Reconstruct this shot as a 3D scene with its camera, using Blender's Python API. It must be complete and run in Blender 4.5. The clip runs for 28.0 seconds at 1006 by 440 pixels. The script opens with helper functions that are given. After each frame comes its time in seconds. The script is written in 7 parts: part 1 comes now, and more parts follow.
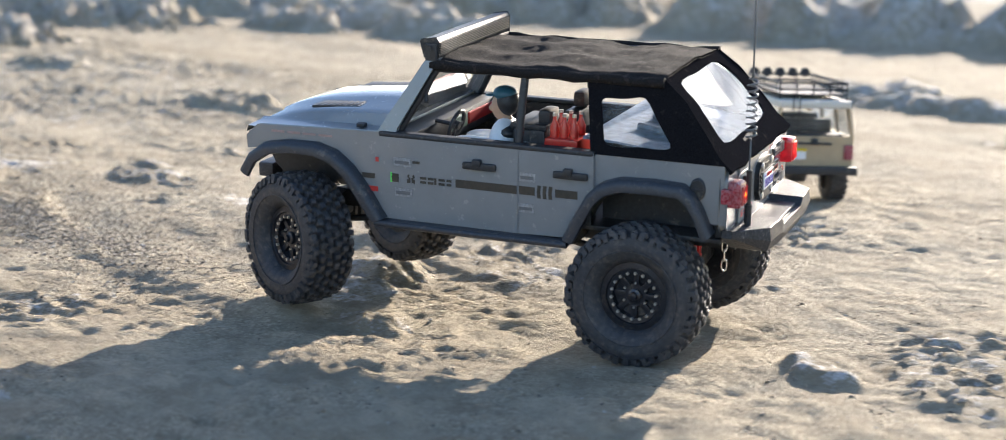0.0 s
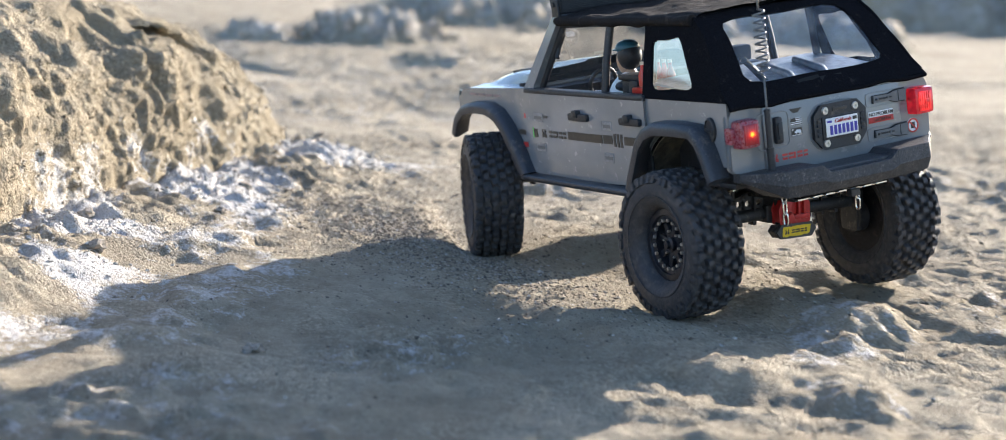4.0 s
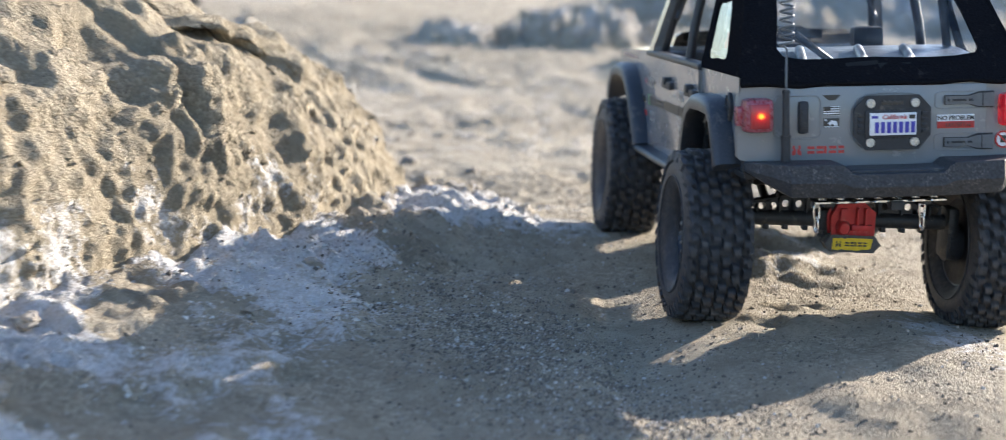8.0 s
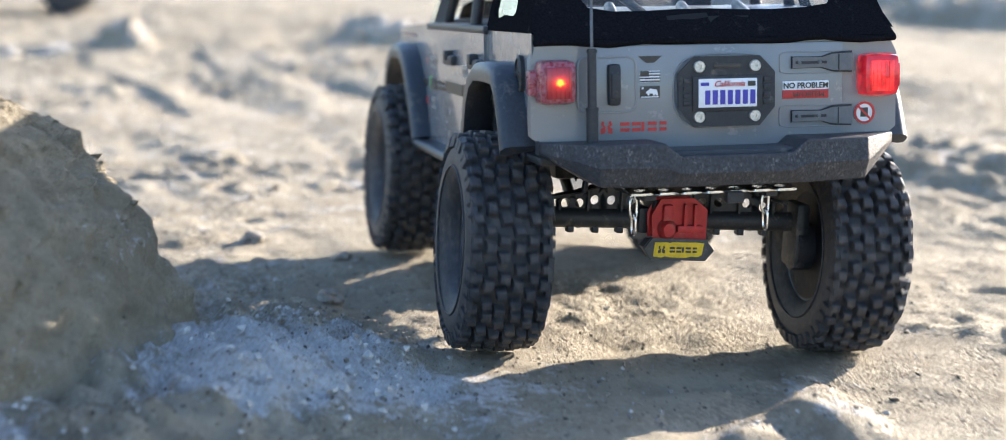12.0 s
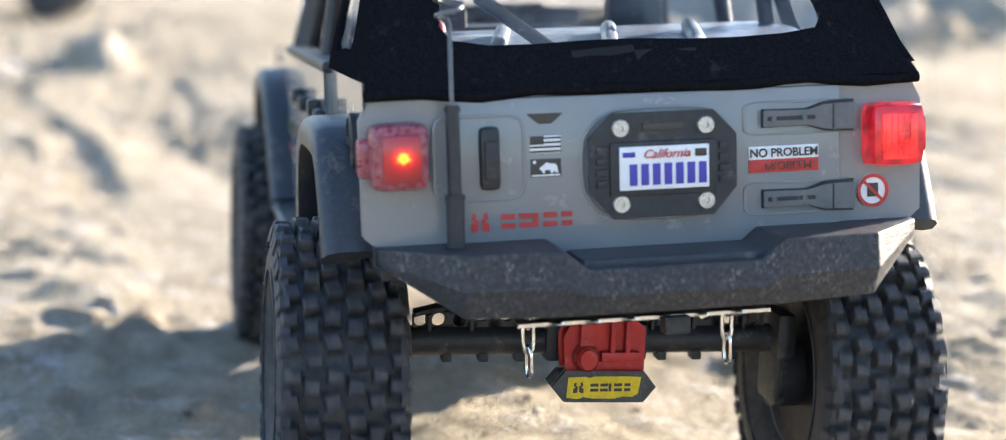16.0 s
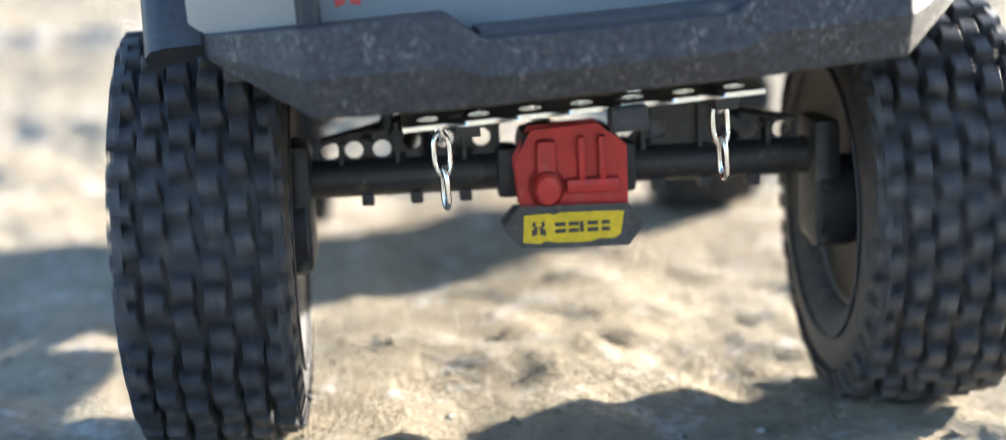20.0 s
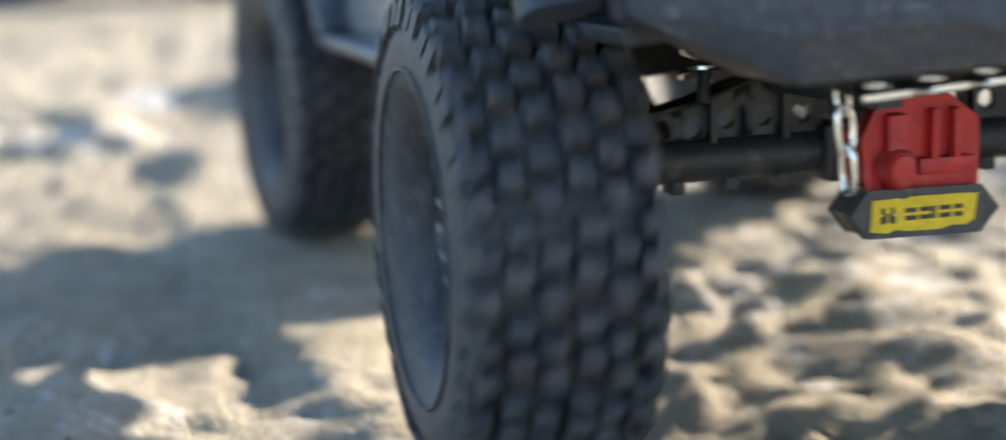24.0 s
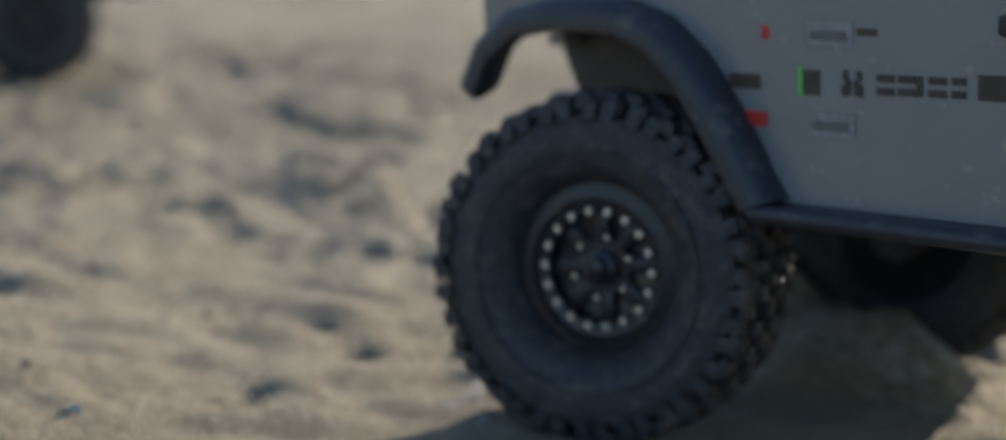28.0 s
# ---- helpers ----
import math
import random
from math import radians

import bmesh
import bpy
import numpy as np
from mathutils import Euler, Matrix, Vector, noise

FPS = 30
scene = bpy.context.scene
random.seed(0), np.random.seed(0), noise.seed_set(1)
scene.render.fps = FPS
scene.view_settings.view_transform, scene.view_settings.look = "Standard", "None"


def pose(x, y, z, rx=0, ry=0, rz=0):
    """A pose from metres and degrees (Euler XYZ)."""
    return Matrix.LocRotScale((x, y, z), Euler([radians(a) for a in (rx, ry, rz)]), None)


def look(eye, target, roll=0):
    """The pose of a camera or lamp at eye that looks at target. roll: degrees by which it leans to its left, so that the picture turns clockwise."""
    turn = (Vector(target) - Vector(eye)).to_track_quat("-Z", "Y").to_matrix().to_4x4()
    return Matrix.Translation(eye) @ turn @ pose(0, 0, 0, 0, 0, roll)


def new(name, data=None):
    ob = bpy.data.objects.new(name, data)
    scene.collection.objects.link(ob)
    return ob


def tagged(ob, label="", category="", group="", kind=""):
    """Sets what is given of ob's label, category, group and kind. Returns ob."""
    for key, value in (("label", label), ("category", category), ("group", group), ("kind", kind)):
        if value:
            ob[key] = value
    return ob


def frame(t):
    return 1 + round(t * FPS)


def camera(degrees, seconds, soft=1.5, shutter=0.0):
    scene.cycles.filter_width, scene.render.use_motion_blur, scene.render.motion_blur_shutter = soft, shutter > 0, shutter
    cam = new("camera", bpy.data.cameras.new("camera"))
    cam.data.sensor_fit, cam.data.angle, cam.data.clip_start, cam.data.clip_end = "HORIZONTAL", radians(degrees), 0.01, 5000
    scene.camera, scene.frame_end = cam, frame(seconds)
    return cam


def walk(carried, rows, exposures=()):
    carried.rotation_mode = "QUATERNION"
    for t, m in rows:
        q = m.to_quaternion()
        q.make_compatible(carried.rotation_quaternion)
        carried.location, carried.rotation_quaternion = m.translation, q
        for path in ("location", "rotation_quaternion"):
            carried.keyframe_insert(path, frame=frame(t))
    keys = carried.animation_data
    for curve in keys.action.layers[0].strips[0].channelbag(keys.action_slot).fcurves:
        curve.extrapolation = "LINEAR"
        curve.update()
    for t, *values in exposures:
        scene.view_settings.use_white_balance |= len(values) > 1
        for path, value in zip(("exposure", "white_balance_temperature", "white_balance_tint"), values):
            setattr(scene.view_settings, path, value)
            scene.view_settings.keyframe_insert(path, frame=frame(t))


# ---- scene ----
def view(x, y, z, heading, pitch, roll):
    """A camera pose: heading from +x, pitch up, roll to its left, in degrees."""
    return Matrix.Translation((x, y, z)) @ pose(0, 0, 0, 0, 0, heading - 90) @ pose(0, 0, 0, 90 + pitch) @ pose(0, 0, 0, 0, 0, roll)


cam = camera(32.58, 28.0, soft=0.8, shutter=0.7)
cam.data.dof.use_dof = True
cam.data.dof.aperture_fstop = 6.6
CAMERA_ROWS = [
    (0.0, view(-1.6788, 0.9521, 0.3428, -37.00, -9.27, 1.73)),
    (0.5, view(-1.6384, 0.9570, 0.3343, -35.82, -9.24, 1.71)),
    (1.0, view(-1.6039, 0.9664, 0.3292, -34.26, -9.19, 1.74)),
    (1.5, view(-1.5692, 0.9623, 0.3217, -32.95, -9.16, 1.75)),
    (2.0, view(-1.5336, 0.9524, 0.3119, -31.05, -9.15, 1.82)),
    (2.5, view(-1.4832, 0.9288, 0.2962, -29.25, -9.14, 1.59)),
    (4.5, view(-1.2407, 0.7680, 0.2881, -23.19, -9.24, 2.39)),
    (5.0, view(-1.1803, 0.7418, 0.2876, -21.70, -9.21, 2.66)),
    (5.5, view(-1.1139, 0.7123, 0.2819, -20.25, -9.25, 2.76)),
    (6.0, view(-1.0441, 0.6796, 0.2735, -18.89, -9.35, 2.65)),
    (6.5, view(-0.9690, 0.6430, 0.2683, -17.88, -9.43, 2.07)),
    (7.0, view(-0.8919, 0.6037, 0.2670, -17.09, -9.44, 1.72)),
    (7.5, view(-0.8161, 0.5617, 0.2652, -16.69, -9.45, 1.68)),
    (8.0, view(-0.7439, 0.5147, 0.2587, -16.54, -9.45, 1.76)),
    (8.5, view(-0.6613, 0.4646, 0.2459, -16.56, -9.43, 1.86)),
    (9.0, view(-0.5849, 0.4145, 0.2407, -16.47, -9.46, 1.90)),
    (9.5, view(-0.5127, 0.3727, 0.2421, -16.53, -9.54, 1.75)),
    (10.0, view(-0.4451, 0.3478, 0.2484, -16.71, -9.73, 1.13)),
    (10.5, view(-0.3713, 0.3331, 0.2463, -16.96, -9.86, 0.51)),
    (11.0, view(-0.3052, 0.3180, 0.2433, -17.20, -9.87, 0.53)),
    (11.5, view(-0.2253, 0.2945, 0.2407, -17.38, -9.80, 0.73)),
    (12.0, view(-0.1300, 0.2743, 0.2384, -17.56, -9.80, 0.94)),
    (12.5, view(-0.0259, 0.2486, 0.2346, -17.98, -9.82, 1.16)),
    (13.0, view(0.0766, 0.2198, 0.2298, -18.27, -9.78, 1.41)),
    (13.5, view(0.1792, 0.1886, 0.2285, -18.64, -9.56, 1.94)),
    (15.5, view(0.5221, 0.1030, 0.2349, -16.92, -9.64, 2.63)),
    (16.0, view(0.5947, 0.0837, 0.2317, -15.82, -9.87, 2.20)),
    (16.5, view(0.6608, 0.0661, 0.2281, -14.69, -10.05, 1.87)),
    (17.0, view(0.7257, 0.0466, 0.2177, -13.47, -10.18, 1.56)),
    (17.5, view(0.7933, 0.0259, 0.2071, -12.32, -10.31, 1.20)),
    (18.0, view(0.8626, 0.0025, 0.2000, -11.19, -10.46, 0.87)),
    (18.5, view(0.9349, -0.0164, 0.1922, -9.76, -10.81, 0.22)),
    (19.0, view(1.0114, -0.0321, 0.1807, -8.39, -11.18, -0.72)),
    (19.5, view(1.0916, -0.0456, 0.1698, -7.43, -11.55, -1.66)),
    (20.0, view(1.1799, -0.0551, 0.1613, -6.83, -11.71, -2.42)),
    (20.5, view(1.2676, -0.0602, 0.1540, -6.38, -12.11, -3.25)),
    (22.5, view(1.6584, -0.0506, 0.1364, -7.36, -10.73, -3.76)),
    (23.0, view(1.7668, -0.0261, 0.1384, -7.87, -10.98, -3.32)),
    (23.5, view(1.8715, 0.0082, 0.1424, -8.58, -11.14, -2.64)),
    (24.0, view(1.9718, 0.0515, 0.1437, -9.28, -11.37, -1.76)),
    (24.5, view(2.0658, 0.1012, 0.1451, -10.25, -11.27, -0.83)),
    (25.0, view(2.1652, 0.1522, 0.1463, -12.13, -11.11, 0.18)),
    (25.5, view(2.2554, 0.1945, 0.1474, -14.65, -11.02, 1.22)),
    (26.0, view(2.3344, 0.2374, 0.1512, -17.25, -11.04, 1.96)),
    (26.5, view(2.4140, 0.2809, 0.1526, -20.07, -11.07, 2.30)),
    (27.0, view(2.4928, 0.3251, 0.1548, -23.04, -10.98, 2.49)),
    (27.5, view(2.5657, 0.3678, 0.1658, -26.06, -10.81, 2.41)),
    (28.0, view(2.6271, 0.4128, 0.1803, -28.99, -10.53, 2.36)),
]
EXPOSURES = [(0.0, 1.48, 6470, 13), (5.0, 1.52, 6220, 13), (9.0, 1.56, 6120, 13), (12.0, 1.88, 6220, 13), (15.0, 2.04, 6470, 13), (18.0, 2.09, 6520, 13), (20.0, 2.24, 6270, 10), (23.0, 2.42, 6470, 10), (24.0, 2.12, 6370, 10), (25.0, 1.68, 5920, 10), (26.0, 1.31, 5970, 10), (27.0, 0.98, 6120, 10), (28.0, 0.50, 6320, 10)]
walk(cam, CAMERA_ROWS, EXPOSURES)

CAR_ROWS = [
    (0.0, pose(-0.5695, -0.0724, 0.0009, -3.23, -2.96, 30.63)),
    (0.5, pose(-0.5249, -0.0523, -0.0030, -2.33, -2.50, 28.64)),
    (1.0, pose(-0.4660, -0.0377, -0.0044, -1.74, -1.88, 26.25)),
    (1.5, pose(-0.4105, -0.0274, -0.0010, -1.37, -1.15, 22.89)),
    (2.0, pose(-0.3545, -0.0155, -0.0003, -1.10, -0.50, 19.78)),
    (2.5, pose(-0.3116, -0.0013, 0.0014, -0.95, 0.26, 15.56)),
    (4.5, pose(-0.0604, 0.0086, 0.0036, -5.24, 1.39, 1.69)),
    (5.0, pose(0.0000, 0.0000, -0.0028, -3.10, 0.30, 0.00)),
    (5.5, pose(0.0543, 0.0002, -0.0032, -2.37, 0.45, -2.88)),
    (6.0, pose(0.0991, -0.0050, -0.0019, -1.78, 0.30, -5.82)),
    (6.5, pose(0.1448, -0.0110, -0.0005, -1.32, -0.24, -8.44)),
    (7.0, pose(0.1967, -0.0185, 0.0008, -0.64, -0.64, -10.26)),
    (7.5, pose(0.2563, -0.0333, -0.0009, 0.68, -0.99, -10.73)),
    (8.0, pose(0.3281, -0.0506, -0.0044, 0.90, -0.90, -10.48)),
    (8.5, pose(0.3919, -0.0604, -0.0011, 1.33, -0.60, -10.37)),
    (9.0, pose(0.4583, -0.0714, -0.0021, 0.84, -0.25, -9.96)),
    (9.5, pose(0.5142, -0.0794, -0.0014, 1.60, 0.22, -9.17)),
    (10.0, pose(0.5636, -0.0922, 0.0036, 3.81, 0.82, -7.80)),
    (10.5, pose(0.5960, -0.0859, 0.0061, 3.99, 1.20, -7.15)),
    (11.0, pose(0.6416, -0.0885, 0.0034, 3.47, 0.73, -6.48)),
    (11.5, pose(0.6828, -0.0874, 0.0044, 2.34, 0.90, -6.15)),
    (12.0, pose(0.7408, -0.0947, 0.0041, 2.16, 0.81, -5.84)),
    (12.5, pose(0.8082, -0.1003, -0.0002, 1.69, 0.55, -6.10)),
    (13.0, pose(0.8757, -0.1051, -0.0017, 1.40, 0.47, -5.82)),
    (13.5, pose(0.9355, -0.1071, -0.0026, 0.58, 0.78, -5.31)),
    (15.5, pose(1.1531, -0.1262, 0.0000, 0.59, 0.93, -4.23)),
    (16.0, pose(1.2033, -0.1254, 0.0014, 0.06, 0.62, -4.50)),
    (16.5, pose(1.2583, -0.1292, -0.0003, 0.03, 0.12, -4.37)),
    (17.0, pose(1.3112, -0.1304, 0.0012, 0.23, -0.10, -4.26)),
    (17.5, pose(1.3600, -0.1322, 0.0019, 0.29, -0.80, -3.79)),
    (18.0, pose(1.4098, -0.1312, -0.0014, 0.33, -1.11, -3.40)),
    (18.5, pose(1.4643, -0.1297, -0.0019, 0.06, -0.85, -3.48)),
    (19.0, pose(1.5246, -0.1282, 0.0003, -0.36, -0.56, -2.96)),
    (19.5, pose(1.5937, -0.1277, -0.0001, -0.52, -0.23, -2.95)),
    (20.0, pose(1.6639, -0.1305, 0.0012, 0.14, 0.68, -2.81)),
    (20.5, pose(1.7397, -0.1324, -0.0035, -0.70, 1.30, -2.34)),
    (22.5, pose(2.0863, -0.1379, -0.0021, -0.23, 3.69, -2.28)),
    (23.0, pose(2.1841, -0.1300, -0.0010, -1.08, 2.15, 0.64)),
    (23.5, pose(2.2856, -0.1242, -0.0003, -0.60, 0.89, 3.17)),
    (24.0, pose(2.3804, -0.1135, 0.0001, -0.27, 0.12, 4.80)),
    (24.5, pose(2.4672, -0.1032, -0.0005, -0.33, -0.69, 5.69)),
    (25.0, pose(2.5310, -0.0930, -0.0000, -0.11, -1.94, 5.77)),
    (25.5, pose(2.5925, -0.0854, -0.0005, -0.12, -1.67, 6.33)),
    (26.0, pose(2.6605, -0.0790, -0.0003, -0.27, 0.23, 7.39)),
    (26.5, pose(2.7199, -0.0730, -0.0006, -0.29, 0.70, 8.03)),
    (27.0, pose(2.7665, -0.0666, -0.0014, -0.07, 1.12, 8.73)),
    (27.5, pose(2.7979, -0.0656, 0.0047, 0.82, 1.59, 10.71)),
    (28.0, pose(2.8313, -0.0637, 0.0072, 1.66, 1.84, 13.31)),
]

# ---- light ----
world = bpy.data.worlds.new("sky")
scene.world = world
world.use_nodes = True
nt = world.node_tree
sky = nt.nodes.new("ShaderNodeTexSky")
sky.sky_type = "NISHITA"
sky.sun_disc = False
sky.ozone_density = 2.6
SUN_ELEVATION, SUN_HEADING = 17.8, -63.5
sky.sun_elevation = radians(SUN_ELEVATION)
sky.sun_rotation = radians(90 - SUN_HEADING)
nt.nodes["Background"].inputs["Strength"].default_value = 0.125
nt.links.new(sky.outputs["Color"], nt.nodes["Background"].inputs["Color"])
sun = new("sun", bpy.data.lights.new("sun", "SUN"))
sun.data.energy, sun.data.angle, sun.data.color = 5.0, radians(0.5), (1.0, 0.90, 0.76)
sun.matrix_world = look((8 * math.cos(radians(SUN_HEADING)), 8 * math.sin(radians(SUN_HEADING)), 8 * math.tan(radians(SUN_ELEVATION))), (0, 0, 0))
# ---- materials ----


def mat(name, color, rough=0.6, metal=0.0, vary=0.0, scale=200.0, dirt=0.0, bump=0.0, bump_scale=900.0, clear=0.0, dust=(0.42, 0.36, 0.27), dirt_scale=90.0, scratch=0.0):
    """A node material: base colour varied by fine noise, dust in patches, fine relief. Scales are per metre."""
    m = bpy.data.materials.new(name)
    m.use_nodes = True
    n, l = m.node_tree.nodes, m.node_tree.links
    b = n["Principled BSDF"]
    b.inputs["Roughness"].default_value = rough
    b.inputs["Metallic"].default_value = metal
    b.inputs["Coat Weight"].default_value = clear
    tc = n.new("ShaderNodeTexCoord")

    def tex(s, detail=5.0, r=0.6):
        t = n.new("ShaderNodeTexNoise")
        t.inputs["Scale"].default_value, t.inputs["Detail"].default_value, t.inputs["Roughness"].default_value = s, detail, r
        l.new(tc.outputs["Object"], t.inputs["Vector"])
        return t

    def ramp(src, lo, hi):
        r = n.new("ShaderNodeMapRange")
        r.inputs["From Min"].default_value, r.inputs["From Max"].default_value = lo, hi
        l.new(src, r.inputs["Value"])
        return r.outputs["Result"]

    def mix(fac, a, c):
        x = n.new("ShaderNodeMix")
        x.data_type = "RGBA"
        if isinstance(fac, float):
            x.inputs["Factor"].default_value = fac
        else:
            l.new(fac, x.inputs["Factor"])
        for sock, v in (("A", a), ("B", c)):
            s = [i for i in x.inputs if i.name == sock and i.type == "RGBA"][0]
            if isinstance(v, tuple):
                s.default_value = (*v, 1)
            else:
                l.new(v, s)
        return [o for o in x.outputs if o.type == "RGBA"][0]

    col = tuple(color)
    if vary:
        col = mix(ramp(tex(scale).outputs["Fac"], 0.3, 0.7), tuple(max(0.0, c * (1 - vary)) for c in color), tuple(min(1.0, c * (1 + vary)) for c in color))
    if dirt:
        f = ramp(tex(dirt_scale, 8.0, 0.7).outputs["Fac"], 0.62 - 0.25 * dirt, 0.80)
        g = n.new("ShaderNodeMath")
        g.operation = "MULTIPLY"
        g.inputs[1].default_value = min(1.0, 0.35 + 0.6 * dirt)
        l.new(f, g.inputs[0])
        col = mix(g.outputs[0], col, dust)
        if scratch:
            stretch = n.new("ShaderNodeMapping")
            stretch.inputs["Scale"].default_value = (1.0, 1.0, 0.6)
            stretch.inputs["Rotation"].default_value = (0.35, 0.0, 0.0)
            l.new(tc.outputs["Object"], stretch.inputs["Vector"])
            fine = tex(900, 4.0, 0.6)
            l.new(stretch.outputs["Vector"], fine.inputs["Vector"])
            patch = tex(70, 3.0, 0.6)
            rub = n.new("ShaderNodeMath")
            rub.operation = "MULTIPLY"
            l.new(ramp(fine.outputs["Fac"], 0.54, 0.70), rub.inputs[0])
            l.new(ramp(patch.outputs["Fac"], 0.42, 0.60), rub.inputs[1])
            less = n.new("ShaderNodeMath")
            less.operation = "MULTIPLY"
            less.inputs[1].default_value = scratch
            l.new(rub.outputs[0], less.inputs[0])
            col = mix(less.outputs[0], col, tuple(1.5 * c for c in dust))
        rr = n.new("ShaderNodeMapRange")
        rr.inputs["To Min"].default_value, rr.inputs["To Max"].default_value = rough, 0.95
        l.new(g.outputs[0], rr.inputs["Value"])
        l.new(rr.outputs["Result"], b.inputs["Roughness"])
    if isinstance(col, tuple):
        b.inputs["Base Color"].default_value = (*col, 1)
    else:
        l.new(col, b.inputs["Base Color"])
    if bump:
        bp = n.new("ShaderNodeBump")
        bp.inputs["Strength"].default_value = min(1.0, bump)
        bp.inputs["Distance"].default_value = 0.001
        l.new(tex(bump_scale).outputs["Fac"], bp.inputs["Height"])
        l.new(bp.outputs["Normal"], b.inputs["Normal"])
    return m


def glow(name, color, strength, base=None):
    m = mat(name, base or color, 0.25)
    b = m.node_tree.nodes["Principled BSDF"]
    b.inputs["Emission Color"].default_value = (*color, 1)
    b.inputs["Emission Strength"].default_value = strength
    return m


def uneven_glow(name, color, low, high, base, scale):
    """A lit lens that glows in uneven patches."""
    m = mat(name, base, 0.2, clear=0.4)
    n, l = m.node_tree.nodes, m.node_tree.links
    b = n["Principled BSDF"]
    b.inputs["Emission Color"].default_value = (*color, 1)
    tc = n.new("ShaderNodeTexCoord")
    t = n.new("ShaderNodeTexNoise")
    t.inputs["Scale"].default_value, t.inputs["Detail"].default_value = scale, 3.0
    r = n.new("ShaderNodeMapRange")
    r.inputs["From Min"].default_value, r.inputs["From Max"].default_value = 0.36, 0.66
    r.inputs["To Min"].default_value, r.inputs["To Max"].default_value = low, high
    l.new(tc.outputs["Object"], t.inputs["Vector"])
    l.new(t.outputs["Fac"], r.inputs["Value"])
    l.new(r.outputs["Result"], b.inputs["Emission Strength"])
    return m


def painted_glow(name, across, up, base):
    """A red lamp lens with a bulb's glow painted into its emission: hot in the middle, falling off all round."""
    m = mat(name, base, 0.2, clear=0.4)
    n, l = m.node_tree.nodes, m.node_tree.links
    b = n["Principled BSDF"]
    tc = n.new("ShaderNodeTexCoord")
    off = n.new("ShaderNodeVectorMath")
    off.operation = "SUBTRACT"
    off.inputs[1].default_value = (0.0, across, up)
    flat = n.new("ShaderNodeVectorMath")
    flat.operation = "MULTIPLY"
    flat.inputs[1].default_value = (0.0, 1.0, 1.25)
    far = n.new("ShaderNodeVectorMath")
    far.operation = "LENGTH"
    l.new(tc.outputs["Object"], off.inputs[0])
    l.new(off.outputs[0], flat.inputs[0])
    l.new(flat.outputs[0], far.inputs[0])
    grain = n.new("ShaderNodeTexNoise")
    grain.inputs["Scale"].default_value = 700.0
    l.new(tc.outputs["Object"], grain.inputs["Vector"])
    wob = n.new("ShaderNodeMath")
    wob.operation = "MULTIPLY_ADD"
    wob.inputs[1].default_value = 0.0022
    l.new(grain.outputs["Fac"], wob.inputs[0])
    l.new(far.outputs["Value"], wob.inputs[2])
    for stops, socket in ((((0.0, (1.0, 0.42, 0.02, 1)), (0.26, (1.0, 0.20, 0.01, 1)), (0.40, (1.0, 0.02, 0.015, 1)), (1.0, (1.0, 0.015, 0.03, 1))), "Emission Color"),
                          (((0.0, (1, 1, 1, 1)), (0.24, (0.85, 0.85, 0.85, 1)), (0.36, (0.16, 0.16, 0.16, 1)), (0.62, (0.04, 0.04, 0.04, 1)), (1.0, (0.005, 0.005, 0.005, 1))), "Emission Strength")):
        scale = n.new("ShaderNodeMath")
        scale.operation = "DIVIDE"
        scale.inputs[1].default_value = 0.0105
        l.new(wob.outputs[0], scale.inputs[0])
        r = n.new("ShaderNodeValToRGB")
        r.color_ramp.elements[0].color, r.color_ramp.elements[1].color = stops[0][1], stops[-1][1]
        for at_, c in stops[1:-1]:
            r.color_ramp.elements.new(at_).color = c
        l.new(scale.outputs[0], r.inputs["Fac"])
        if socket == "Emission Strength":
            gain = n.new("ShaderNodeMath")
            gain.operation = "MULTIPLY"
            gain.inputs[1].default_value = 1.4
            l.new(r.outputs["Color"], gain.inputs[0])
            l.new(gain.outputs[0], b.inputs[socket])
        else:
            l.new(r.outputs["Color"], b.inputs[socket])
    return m


